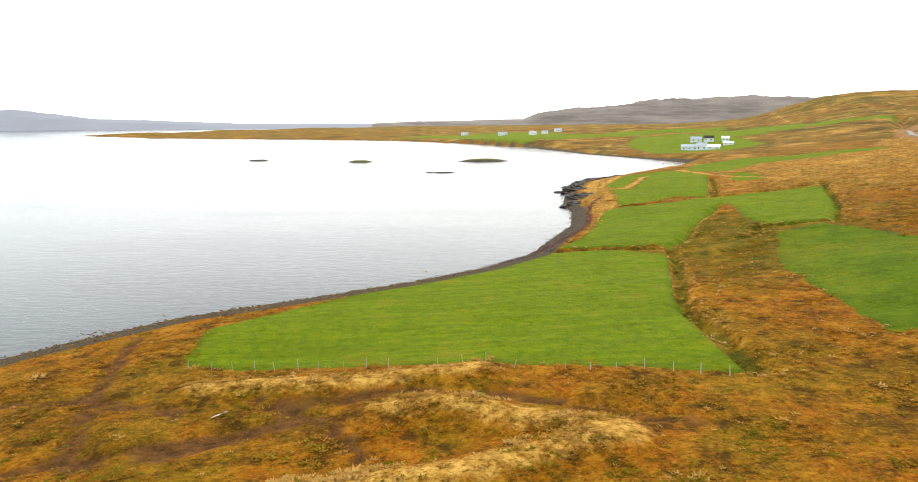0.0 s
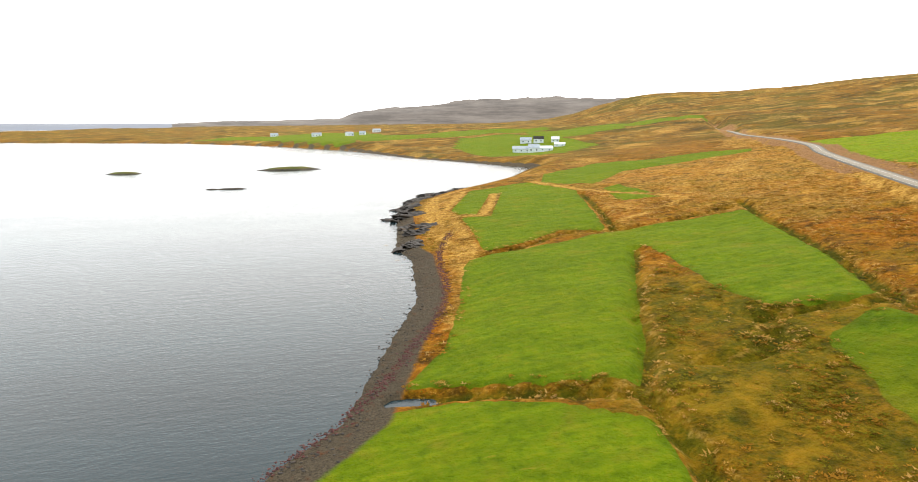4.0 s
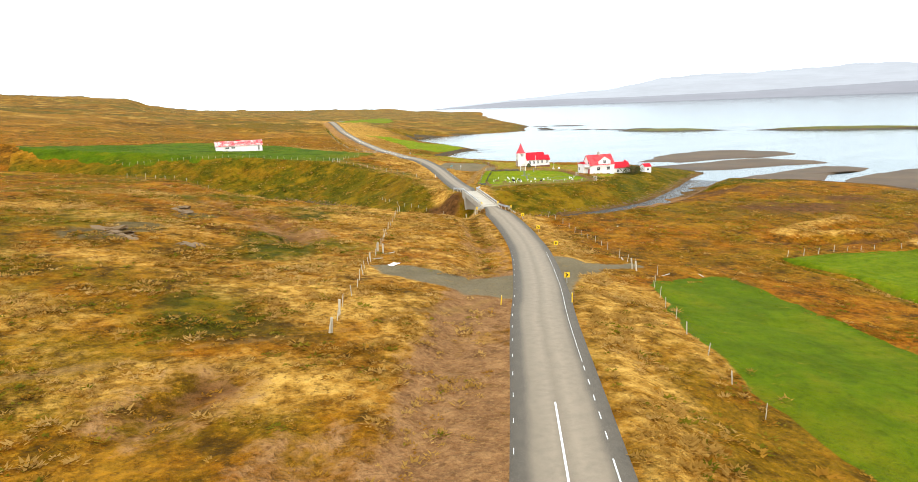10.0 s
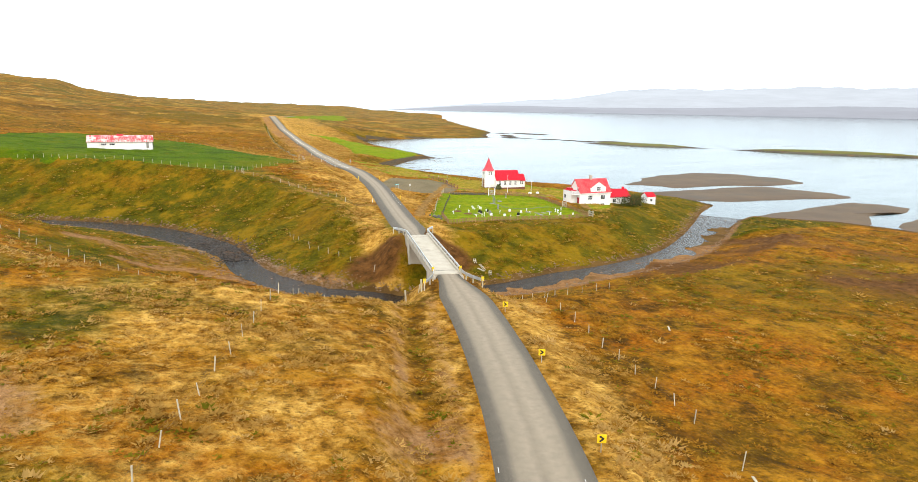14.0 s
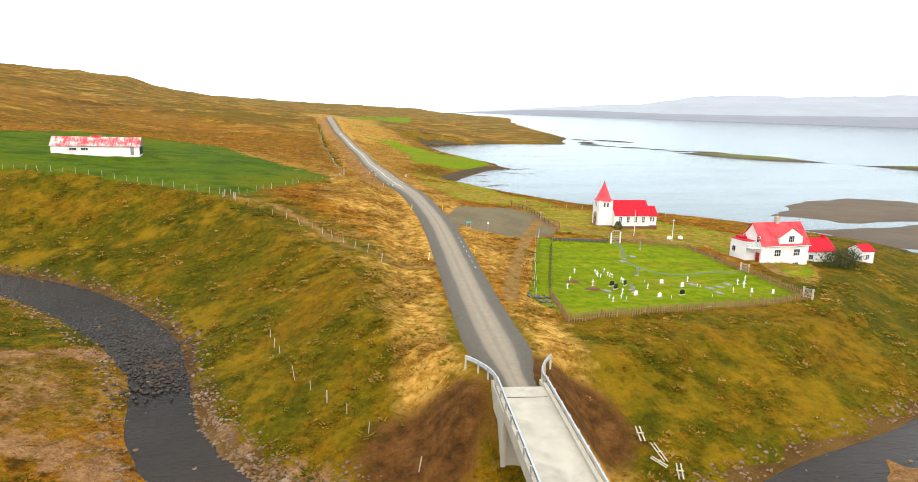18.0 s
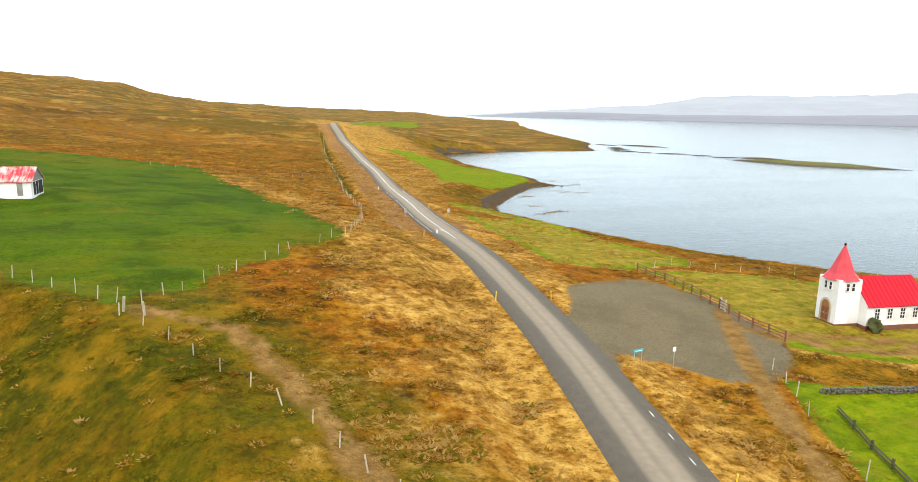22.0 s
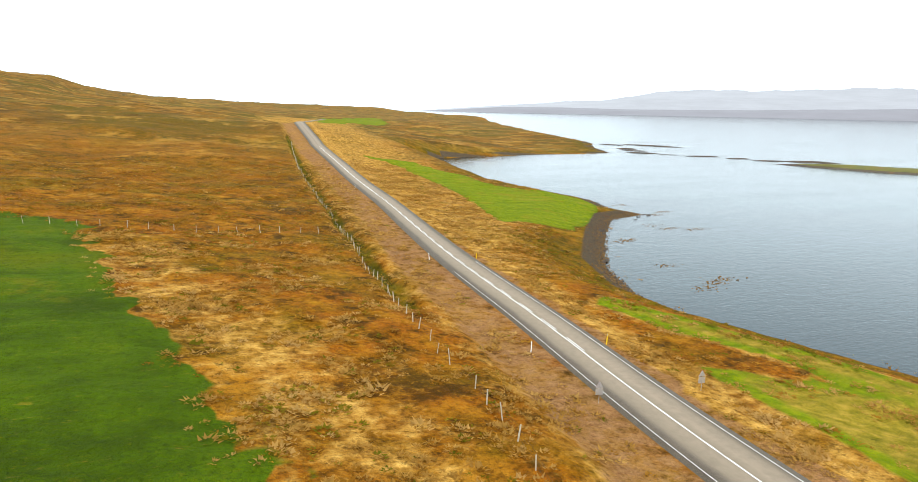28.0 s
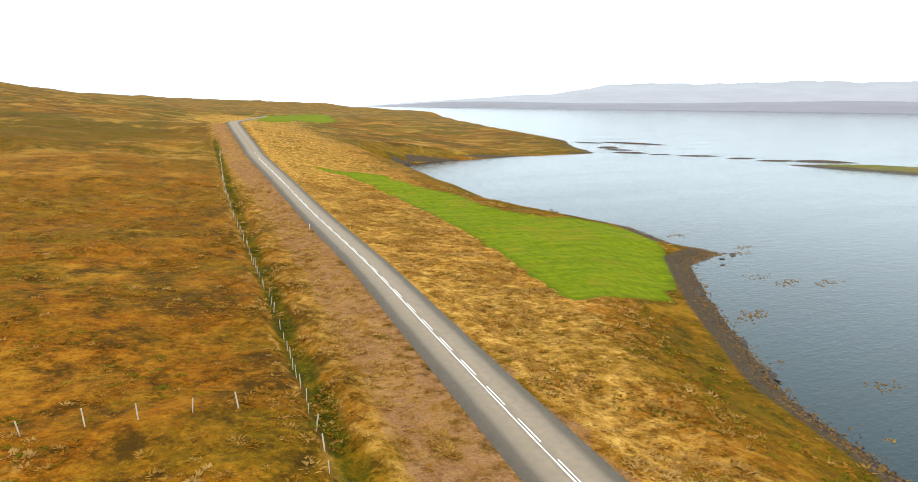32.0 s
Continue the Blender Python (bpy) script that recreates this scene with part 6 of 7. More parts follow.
warning_sign(97.7, 106.4, -28)
warning_sign(90.6, 110.6, -28)
warning_sign(11.8, -135.3, 165)
warning_sign(19.3, -136.2, 165)


def arrow_sign(x, y, turn):
    s = thing("arrow_sign", pose(x, y, float(ground_z(x, y)), 0, 0, turn), "small yellow and black bend marker on a post", "road sign", "bend markers")
    part("pole", cyl(B(), 0, 0, -0.3, 1.0, 0.03), M_STEEL, s)
    pl = part("plate", box(B(), -0.25, 0.25, 0.03, 0.05, 0.55, 1.05, 0.01), M_YELLOW, s)
    a = B()
    bar(a, (0.12, 0.055, 0.65), (-0.1, 0.055, 0.8), 0.05)
    bar(a, (-0.1, 0.055, 0.8), (0.12, 0.055, 0.95), 0.05)
    part("arrow", a, M_DARK, pl)


for x, y in ((48.6, 24.6), (68.2, 68.6), (57.6, 49.5), (52.6, 36.5)):
    arrow_sign(x, y, -25)
for x, y, m in ((86.7, 102.9, 1), (72.2, 75.6, 1), (77.6, 73.4, 1), (92.4, 100.0, 0), (27.0, -81.8, 1), (21.9, -80.6, 1), (28.6, -50.4, 1), (35.4, -48.1, 0), (18.6, -145.4, 0), (12.3, -144.6, 1), (13.3, -177.9, 0), (7.9, -176.0, 1), (-3.6, -247, 1), (1.6, -250, 0), (23, -115, 0), (126, 152, 1), (115.2, 150.4, 0), (102.6, 131.5, 0)):
    p = thing("marker_post", pose(x, y, float(ground_z(x, y)), rng.gauss(0, 4), rng.gauss(0, 4), rng.uniform(0, 90)), ("yellow" if m else "white") + " roadside marker post in the verge grass", "marker post", "road marker posts")
    part("stake", box(B(), -0.04, 0.04, -0.03, 0.03, -0.3, 0.85, 0.01), M_YELLOW if m else M_WHITE, p)
    part("reflector", box(B(), -0.035, 0.035, -0.045, -0.03, 0.72, 0.86), M_STEEL, p)
info = thing("information_sign", pose(23.3, -65.4, float(ground_z(23.3, -65.4)), 0, 0, 8), "turquoise notice board on two steel legs", "sign")
info.matrix_basis = info.matrix_basis @ Matrix.Scale(0.72, 4)
for s in (-0.5, 0.5):
    part("leg", cyl(B(), s, 0, -0.3, 1.25, 0.035), M_STEEL, info)
board = part("board", box(B(), -0.62, 0.62, -0.05, 0.05, 1.2, 1.5, 0.02), M_TEAL, info)
part("lettering_bar", box(B(), -0.45, 0.45, 0.05, 0.056, 1.31, 1.39), M_WHITE, board)
sm = thing("small_sign", pose(20.2, -65.3, float(ground_z(20.2, -65.3)), 0, 0, 8), "small white sign on a thin post", "sign")
part("pole", cyl(B(), 0, 0, -0.3, 1.5, 0.03), M_STEEL, sm)
part("plate", box(B(), -0.14, 0.14, -0.05, 0.03, 1.3, 1.62, 0.01), M_WHITE, sm)
for x, y, h in ((56.9, -75.6, 1.1), (55.6, -74.9, 1.0), (53.4, 59.3, 1.3), (53.8, 60.6, 1.2), (81.0, 50.2, 1.2), (80.5, 50.5, 1.1), (83.5, 56.0, 0.9), (54.0, 13.9, 1.5), (52.3, 14.0, 1.3), (92.9, 79.4, 1.1), (91.4, 75.7, 1.2)):
    tagged(new("gate_post", shared("gate_post", box(B(), -0.075, 0.075, -0.075, 0.075, -0.3, h, 0.02), M_POST)), "stout grey wooden gate post on rough grass", "post", "old gate posts").matrix_basis = pose(x, y, float(ground_z(x, y)), rng.gauss(0, 5), rng.gauss(0, 5), rng.uniform(0, 90))
for x, y, a, n in ((80.3, 51.1, 20, 2.4), (82.5, 54.5, -40, 1.5), (50.8, 54.0, 60, 1.6), (51.3, 62.5, 10, 1.5), (46.5, 63.0, 70, 1.3), (33.5, 30, 50, 1.6), (-20, 52, 65, 1.8), (114, 96, 10, 1.8), (34.5, 9.3, 40, 1.8)):
    tagged(new("plank", shared("plank", box(B(), -n / 2, n / 2, -0.08, 0.08, 0.0, 0.05, 0.008), M_POST)), "loose bleached plank lying in the grass", "plank", "loose planks").matrix_basis = pose(x, y, float(ground_z(x, y)) + 0.06, rng.gauss(0, 4), rng.gauss(0, 6), a)
pal = thing("old_gate", pose(81.8, 58.0, float(ground_z(81.8, 58)) + 0.06, 3, 2, 35) @ Matrix.Scale(0.7, 4), "broken white slatted gate lying on the ground", "gate")
for i in range(7):
    part("slat", box(B(), -0.9, 0.9, -0.6 + i * 0.2, -0.5 + i * 0.2, 0.04, 0.075), M_WHITE, pal)
for x in (-0.7, 0.7):
    part("batten", box(B(), x - 0.06, x + 0.06, -0.65, 0.75, 0.0, 0.04), M_WHITE, pal)


# ---- farm by the bay ----
def farm_building(x, y, w, d, h, rise, turn, wall, roof, label, name="farm_building"):
    b = thing(name, pose(x, y, float(ground_z(x, y)), 0, 0, turn), label, "building", "farm buildings by the bay")
    part("wall", prism(B(), [(-d / 2, -1.5), (d / 2, -1.5), (d / 2, h), (0, h + rise), (-d / 2, h)], -w / 2, w / 2), wall, b).matrix_basis = SWAP
    for s in (-1, 1):
        sheet_roof(b, "roof", (-w / 2 - 0.3, s * (d / 2 + 0.3), h - 0.1), (-w / 2 - 0.3, 0, h + rise + 0.1), (w / 2 + 0.3, s * (d / 2 + 0.3), h - 0.1), (w / 2 + 0.3, 0, h + rise + 0.1), roof, "", 1.5)
    for i in range(max(2, int(w / 4))):
        window(b, pose(-w / 2 + (i + 0.5) * w / max(2, int(w / 4)), -d / 2 - 0.02, h * 0.35), 1.0, h * 0.35)


M_GREYROOF = surface("pale_grey_roof_sheet", (0.34, 0.37, 0.40), (0.27, 0.30, 0.33), 0.5, 0.5)
farm_building(187, 540.5, 13, 7, 2.4, 2, -22, M_WHITE, M_GREYROOF, "long pale grey-roofed livestock shed")
farm_building(195, 536, 8, 8, 3.4, 2.5, -22, M_WHITE, M_GREYROOF, "tall pale grey-roofed hay barn")
farm_building(203.5, 533.5, 10, 7, 2.2, 1.6, -22, M_WHITE, M_WHITE, "low white machine shed")
farm_building(208, 586, 9, 6, 2.5, 2, -22, M_WHITE, M_GREYROOF, "white farmhouse on the green slope")
farm_building(217.5, 582, 8, 6, 3, 2, -22, M_WHITE, M_DARK, "white farmhouse with dark roof")
farm_building(230, 577, 6, 5, 2.3, 1.8, -22, M_WHITE, M_WHITE, "small white farm cottage above the bay")
farm_building(221, 548, 8, 5, 1.5, 1.2, -22, M_WHITE, M_WHITE, "small white store shed")
for x, y, w, t_ in ((72, 1084, 14, -10), (112, 1011, 10, 20), (134, 1040, 9, -15), (167, 1124, 12, 5), (12, 1220, 12, 10)):
    farm_building(x, y, w, 7, 3.2, 2.2, t_, M_WHITE, M_GREYROOF, "far white farmhouse on the green coastal plain")

# garden shrub beside the outbuilding
M_LEAF = surface("dark_shrub_leaf", (0.04, 0.055, 0.012), (0.075, 0.07, 0.02), 2.0, 0.8)
shrub = thing("shrub", pose(-26.5, -43.2, float(ground_z(-26.5, -43.2))), "dense dark garden shrub beside the outbuilding", "shrub")
tr = B()
for i in range(9):
    a = i * 0.7
    bar(tr, (0.2 * math.cos(a), 0.2 * math.sin(a), -0.2), (1.6 * math.cos(a), 1.0 * math.sin(a), 1.6), 0.04, 5)
part("stem", tr, M_BROWN, shrub)
lv = []
lr = np.random.default_rng(3)
c = lr.normal(0, 1, (2600, 3))
c /= np.linalg.norm(c, axis=1)[:, None]
c = c * lr.uniform(0.55, 1.05, (2600, 1)) * (3.9, 1.7, 1.55) * (1 + 0.18 * np.sin(c[:, :1] * 9) + 0.12 * np.sin(c[:, 1:2] * 13)) + (0, 0, 1.05)
q1, q2 = lr.normal(0, 0.13, (2600, 3)), lr.normal(0, 0.13, (2600, 3))
lv = np.stack([c, c + q1, c + q2], 1).reshape(-1, 3)
ob = new("crown", sheet_mesh("crown", lv, np.arange(7800).reshape(-1, 3), M_LEAF, False))
ob.parent = shrub
tagged(new("shrub", shared("shrub", stone_mesh(21, 0.7, 0.6, 0.7, 0.35, 3), M_LEAF)), "small dark bush against the church wall", "shrub").matrix_basis = pose(-5.6, -68.8, float(ground_z(-5.6, -68.8)) + 0.5)

# ---- rocks ----
ROCKS = [shared("rock", stone_mesh(30 + i, 1.0, 0.8, 0.55, 0.4, 3), M_ROCK) for i in range(5)]


def outcrop(x, y, length, width, turn, n, name, label, meshes, high=0.5, category="rock"):
    oc = thing(name, pose(x, y, max(float(ground_z(x, y)), -0.1), 0, 0, turn), label, category, name + "s")
    for i in range(n):
        u, w_ = rng.uniform(-0.5, 0.5) * length, rng.gauss(0, 0.25) * width
        ta = math.radians(turn)
        gx_, gy_ = x + u * math.cos(ta) - w_ * math.sin(ta), y + u * math.sin(ta) + w_ * math.cos(ta)
        s = rng.uniform(0.35, 1.0) * width * 0.42
        p = new("rock", rng.choice(meshes))
        p.parent = oc
        dz = max(float(ground_z(gx_, gy_)), -0.25) - max(float(ground_z(x, y)), -0.1)
        p.matrix_basis = pose(u, w_, dz, rng.uniform(-15, 15), rng.uniform(-15, 15), rng.gauss(0, 25)) @ Matrix.Diagonal((s * rng.uniform(1.2, 2.2), s, s * high * rng.uniform(0.7, 1.3), 1))
    return oc


for x, y, n, w_, a in ((35.5, 209, 7.5, 2.0, 40), (42.5, 230, 7.5, 2.0, -40), (41, 222, 5, 1.6, 10), (43, 251, 8.5, 2.2, 10), (46.5, 270.5, 8, 2.2, 35), (45, 261, 5, 1.6, 30), (55, 291, 13, 2.2, 55), (65, 308, 10, 2.4, 35), (76, 318, 8, 2.0, 40)):
    outcrop(x, y, n, w_ * 2.1, a, 18, "shore_outcrop", "jagged black basalt outcrop with brown seaweed", ROCKS, 0.62, "rocks")
SROCKS = [shared("rock", stone_mesh(50 + i, 1.0, 0.8, 0.5, 0.4, 2), M_CRAG) for i in range(4)]
for x, y, n, w_, a in ((107, 44, 7, 2.2, 120), (100, 26, 6, 1.8, 100), (100.3, 48, 3, 1.5, 130), (137, 66, 9, 3, 150), (135, 76, 5, 2, 140), (110.2, 92, 1.5, 1.2, 0), (108.6, 94.8, 1.5, 1.0, 40), (120, 121, 7, 2, 120), (129, 130, 5, 1.8, 140), (120.5, 131, 4, 1.6, 140), (133, 117, 5, 1.8, 130)):
    outcrop(x, y, n, w_, a, 14, "stone_outcrop", "lichen-grey stone outcrop in the heath", SROCKS, 0.5, "rocks")
for x, y, n, w_, a in ((-66, -229, 6, 2, 20), (-60, -226, 6, 1.8, 30), (-63, -248, 6, 2, 70), (-40, -214, 5, 1.2, 45), (-30, -200, 4, 1.0, 50), (-24, -192, 4, 1, 50), (-66, -280, 5, 1.4, 80)):
    outcrop(x, y, n, w_, a, 8, "shore_outcrop", "low dark shore rocks with rusty seaweed", ROCKS, 0.5, "rocks")


# ---- far shores ----
def backdrop(name, dist, az0, az1, levels, tint, label, seed, streak=0.1):
    """A far ridge beyond the water: its crest by azimuth in degrees over the sea, sloping down towards the camera."""
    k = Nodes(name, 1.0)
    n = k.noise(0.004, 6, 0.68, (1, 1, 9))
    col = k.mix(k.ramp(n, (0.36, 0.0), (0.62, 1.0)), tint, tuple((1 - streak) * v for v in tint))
    # aerial haze painted as tint; the ridge emits it instead of being lit
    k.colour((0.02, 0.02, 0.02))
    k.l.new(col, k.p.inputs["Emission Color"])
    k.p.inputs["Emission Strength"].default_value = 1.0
    az = np.linspace(az0, az1, 220)
    el = np.interp(az, *zip(*levels))
    w = sum(np.sin(az * f_ + seed * f_) * a_ for f_, a_ in ((0.9, 0.05), (2.3, 0.03), (5.1, 0.018), (11.0, 0.008)))
    top = dist * np.tan(np.radians(np.maximum(el * (1 + 0.7 * w), -0.37))) + 26
    sx, sy = 50 + dist * np.sin(np.radians(az)), dist * np.cos(np.radians(az))
    ix, iy = 50 + (dist - 150) * np.sin(np.radians(az)), (dist - 150) * np.cos(np.radians(az))
    v = np.concatenate([np.stack([ix, iy, np.full_like(az, -1.0)], 1), np.stack([(ix + sx) / 2, (iy + sy) / 2, top * 0.62], 1), np.stack([sx, sy, top], 1), np.stack([sx * 1.01, sy * 1.01, np.full_like(az, -1.0)], 1)])
    m = len(az)
    f = [(r * m + i, r * m + i + 1, (r + 1) * m + i + 1, (r + 1) * m + i) for r in range(3) for i in range(m - 1)]
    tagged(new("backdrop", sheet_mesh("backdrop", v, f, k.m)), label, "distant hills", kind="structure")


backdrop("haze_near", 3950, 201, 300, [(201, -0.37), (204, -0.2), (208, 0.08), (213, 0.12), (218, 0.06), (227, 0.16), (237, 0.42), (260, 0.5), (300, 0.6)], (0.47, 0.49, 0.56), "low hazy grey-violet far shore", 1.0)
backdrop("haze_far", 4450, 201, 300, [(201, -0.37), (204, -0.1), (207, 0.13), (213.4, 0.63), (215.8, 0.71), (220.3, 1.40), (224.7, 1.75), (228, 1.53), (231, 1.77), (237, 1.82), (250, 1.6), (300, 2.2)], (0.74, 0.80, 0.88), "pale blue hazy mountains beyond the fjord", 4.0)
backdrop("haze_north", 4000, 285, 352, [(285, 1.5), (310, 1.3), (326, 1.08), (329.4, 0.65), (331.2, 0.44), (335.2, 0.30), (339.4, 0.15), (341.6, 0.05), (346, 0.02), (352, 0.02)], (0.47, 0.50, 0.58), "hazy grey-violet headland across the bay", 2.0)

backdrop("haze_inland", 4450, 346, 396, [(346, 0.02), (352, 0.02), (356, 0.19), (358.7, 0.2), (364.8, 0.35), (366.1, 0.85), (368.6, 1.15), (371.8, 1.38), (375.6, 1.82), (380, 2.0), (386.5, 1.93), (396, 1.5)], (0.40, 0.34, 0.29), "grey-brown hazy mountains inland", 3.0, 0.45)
backdrop("haze_valley", 4450, 54, 92, [(54, 1.8), (61, 2.45), (65, 3.12), (69.7, 3.66), (73.5, 3.6), (75.2, 3.1), (80, 2.6), (92, 2.0)], (0.36, 0.40, 0.43), "haze-tinted blue-grey mountain at the valley head", 5.0, 0.5)

# ---- ground growth ----
grow = np.random.default_rng(12)
NEAR = curve_points([(0, 30), (15, 100), (40, 140), (85, 145), (100, 130), (95, 100), (70, 50), (55, 0), (50, -60), (43, -110), (25, -175), (0, -240)], 8.0)

_nx, _ny = np.meshgrid(np.arange(-60, 181, 4.0), np.arange(-300, 305, 4.0))
NEAR_MAP, _ = away(_nx, _ny, NEAR)


def tuft_material(name, a, b, c):
    """Dry or green blades; each tussock keeps one tint, each blade strays a little from it."""
    k = Nodes(name, 0.95)
    k.p.inputs["Specular IOR Level"].default_value = 0.04
    geo = k.n.new("ShaderNodeNewGeometry")
    col = k.ramp(k.attr("tint").outputs["Fac"], (0.0, a), (0.5, b), (1.0, c))
    col = k.mix(k.ramp(geo.outputs["Random Per Island"], (0.0, 0.35), (1.0, 0.0)), col, tuple(0.45 * v for v in a))
    k.colour(col)
    # thin blades let half of the light through
    thin, both = k.n.new("ShaderNodeBsdfTranslucent"), k.n.new("ShaderNodeMixShader")
    k.l.new(col, thin.inputs["Color"])
    k.l.new(k.p.outputs[0], both.inputs[1])
    k.l.new(thin.outputs[0], both.inputs[2])
    k.l.new(both.outputs[0], k.n["Material Output"].inputs["Surface"])
    return k.m


def scatter(name, count, chance, blades, height, spread, width, mat, label):
    """Low domed tussocks of arching blades near the walk; chance gives how likely a place is to hold one."""
    px, py = grow.uniform(-60, 175, count * 14), grow.uniform(-300, 300, count * 14)
    dist = NEAR_MAP[((py + 300) / 4).astype(int), ((px + 60) / 4).astype(int)]
    keep = grow.random(px.shape) < smooth(120, 40, dist)
    px, py = px[keep], py[keep]
    i, j = np.clip(np.searchsorted(gx, px) - 1, 0, nx - 2), np.clip(np.searchsorted(gy, py) - 1, 0, ny - 2)
    at = j * nx + i
    pr = chance(CA[at], CB[at], px, py) * (1 - np.clip(CC[at, 1] * 1.3, 0, 1)) * (1 - np.clip(CC[at, 3] * 1.5, 0, 1))
    patch = 0.08 + 0.92 * smooth(-0.1, 0.3, rough_ground(px, py, 13, 4))
    on = np.flatnonzero(grow.random(px.shape) < pr * patch)[:count]
    px, py = px[on], py[on]
    pz = ground_z(px, py)
    n = len(px)
    size = np.exp(grow.normal(0, 0.28, n))[:, None]
    a = grow.uniform(0, 6.283, (n, blades))
    u = np.sqrt(grow.uniform(0.03, 1.0, (n, blades)))
    root, lean = 0.72 * u * spread * size, a + grow.normal(0, 0.7, a.shape)
    reach = grow.uniform(0.3, 0.6, a.shape) * spread * size
    hh_ = height * size * (1.05 - 0.75 * u * u) * grow.uniform(0.7, 1.15, (n, blades))
    cx, cy = px[:, None] + root * np.cos(a), py[:, None] + root * np.sin(a)
    wx, wy = -np.sin(lean) * width * size, np.cos(lean) * width * size
    z0 = np.broadcast_to((pz - 0.03)[:, None], a.shape)
    tip = np.stack([cx + reach * np.cos(lean), cy + reach * np.sin(lean), z0 + hh_], -1)
    v = np.stack([np.stack([cx + wx, cy + wy, z0 + 0.4 * hh_], -1), np.stack([cx - wx, cy - wy, z0 + 0.4 * hh_], -1), tip], 2).reshape(-1, 3)
    me = sheet_mesh(name, v, np.arange(len(v)).reshape(-1, 3), mat)
    nrm = np.stack([np.cos(a) * 0.55 * u, np.sin(a) * 0.55 * u, np.full(a.shape, 0.9)], -1)
    cn = me.attributes.new("custom_normal", 'FLOAT_VECTOR', 'POINT')
    nrm /= np.linalg.norm(nrm, axis=-1, keepdims=True)
    cn.data.foreach_set("vector", np.repeat(nrm.reshape(-1, 3), 3, 0).astype(np.float32).ravel())
    tn = me.attributes.new("tint", 'FLOAT', 'POINT')
    tint = np.clip(0.5 + 0.45 * rough_ground(px, py, 19, 3) + grow.normal(0, 0.17, n), 0, 1)
    tn.data.foreach_set("value", np.repeat(tint, blades * 3).astype(np.float32))
    tagged(new(name, me), label, "grass", kind="stuff")


bare = lambda a, b: (1 - np.clip(a[:, 2] * 1.6, 0, 1)) * (1 - np.clip(a[:, 3] * 2, 0, 1)) * (1 - np.clip(b[:, 2] * 1.7, 0, 1)) * (1 - 0.75 * b[:, 1])
off_road = lambda px, py: smooth(2.9, 4.2, away(px, py, ROAD_LINE[::4, :2], 8)[0]) * (land_wet(px, py) > 0)


def land_wet(px, py):
    rv, run = away(px, py, RIVER_LINE[::2, :2], 10)
    return rv - np.interp(run, np.r_[0, np.cumsum(np.hypot(*np.diff(RIVER_LINE[::2, :2], axis=0).T))], RIVER_LINE[::2, 3]) - 0.5


M_STRAW = tuft_material("straw_grass", (0.38, 0.20, 0.035), (0.50, 0.285, 0.065), (0.62, 0.39, 0.13))
M_HEATH = tuft_material("rust_heath", (0.26, 0.11, 0.010), (0.36, 0.165, 0.016), (0.47, 0.245, 0.03))
M_SEDGE = tuft_material("olive_sedge", (0.13, 0.12, 0.005), (0.20, 0.165, 0.009), (0.33, 0.225, 0.02))
scatter("straw_tufts", 46000, lambda a, b, x, y: np.clip(a[:, 1] * 1.25 - 0.1, 0.03 + 0.05 * b[:, 0], 1) * (1 - a[:, 0]) * bare(a, b) * off_road(x, y), 15, 0.26, 0.40, 0.06, M_STRAW, "tall bleached straw grass tufts")
scatter("heath_tufts", 36000, lambda a, b, x, y: (1 - 0.7 * a[:, 1]) * (1 - a[:, 0]) * bare(a, b) * off_road(x, y) * (1 - 0.6 * b[:, 0]), 13, 0.17, 0.38, 0.06, M_HEATH, "low rust-brown heath tufts")
scatter("sedge_tufts", 24000, lambda a, b, x, y: np.clip(b[:, 0] + 0.1, 0, 1) * (1 - a[:, 0]) * bare(a, b) * off_road(x, y), 13, 0.17, 0.38, 0.065, M_SEDGE, "olive sedge and moss tufts")


def pebbles(name, count, where, lo, hi, mat, label):
    """Loose stones, one joined mesh."""
    base = B()
    bmesh.ops.create_icosphere(base, subdivisions=1, radius=1)
    bv, bf = np.array([v.co for v in base.verts]), np.array([[v.index for v in f.verts] for f in base.faces])
    base.free()
    p = where(count)
    s = np.exp(grow.uniform(math.log(lo), math.log(hi), len(p)))
    jig = 1 + 0.3 * grow.normal(0, 1, (len(p), len(bv), 1)).clip(-1.2, 1.2)
    v = bv[None] * jig * s[:, None, None] * np.array((1, 0.85, 0.6)) + p[:, None]
    f = bf[None] + (np.arange(len(p)) * len(bv))[:, None, None]
    tagged(new(name, sheet_mesh(name, v.reshape(-1, 3), f.reshape(-1, 3), mat, False)), label, "stones", kind="stuff")


def in_river(n):
    k = grow.integers(6, len(RIVER_LINE) - 14, n)
    off = np.sign(grow.normal(0, 1, n)) * np.where(grow.random(n) < 0.03, grow.uniform(0, 0.9, n), grow.normal(1.06, 0.1, n)) * RIVER_LINE[k, 3]
    t = np.gradient(RIVER_LINE[:, :2], axis=0)[k]
    t /= np.linalg.norm(t, axis=1)[:, None]
    x, y = RIVER_LINE[k, 0] + t[:, 1] * off + grow.normal(0, 0.4, n), RIVER_LINE[k, 1] - t[:, 0] * off + grow.normal(0, 0.4, n)
    return np.stack([x, y, np.maximum(ground_z(x, y), RIVER_LINE[k, 2] - 0.16) + 0.02], 1)


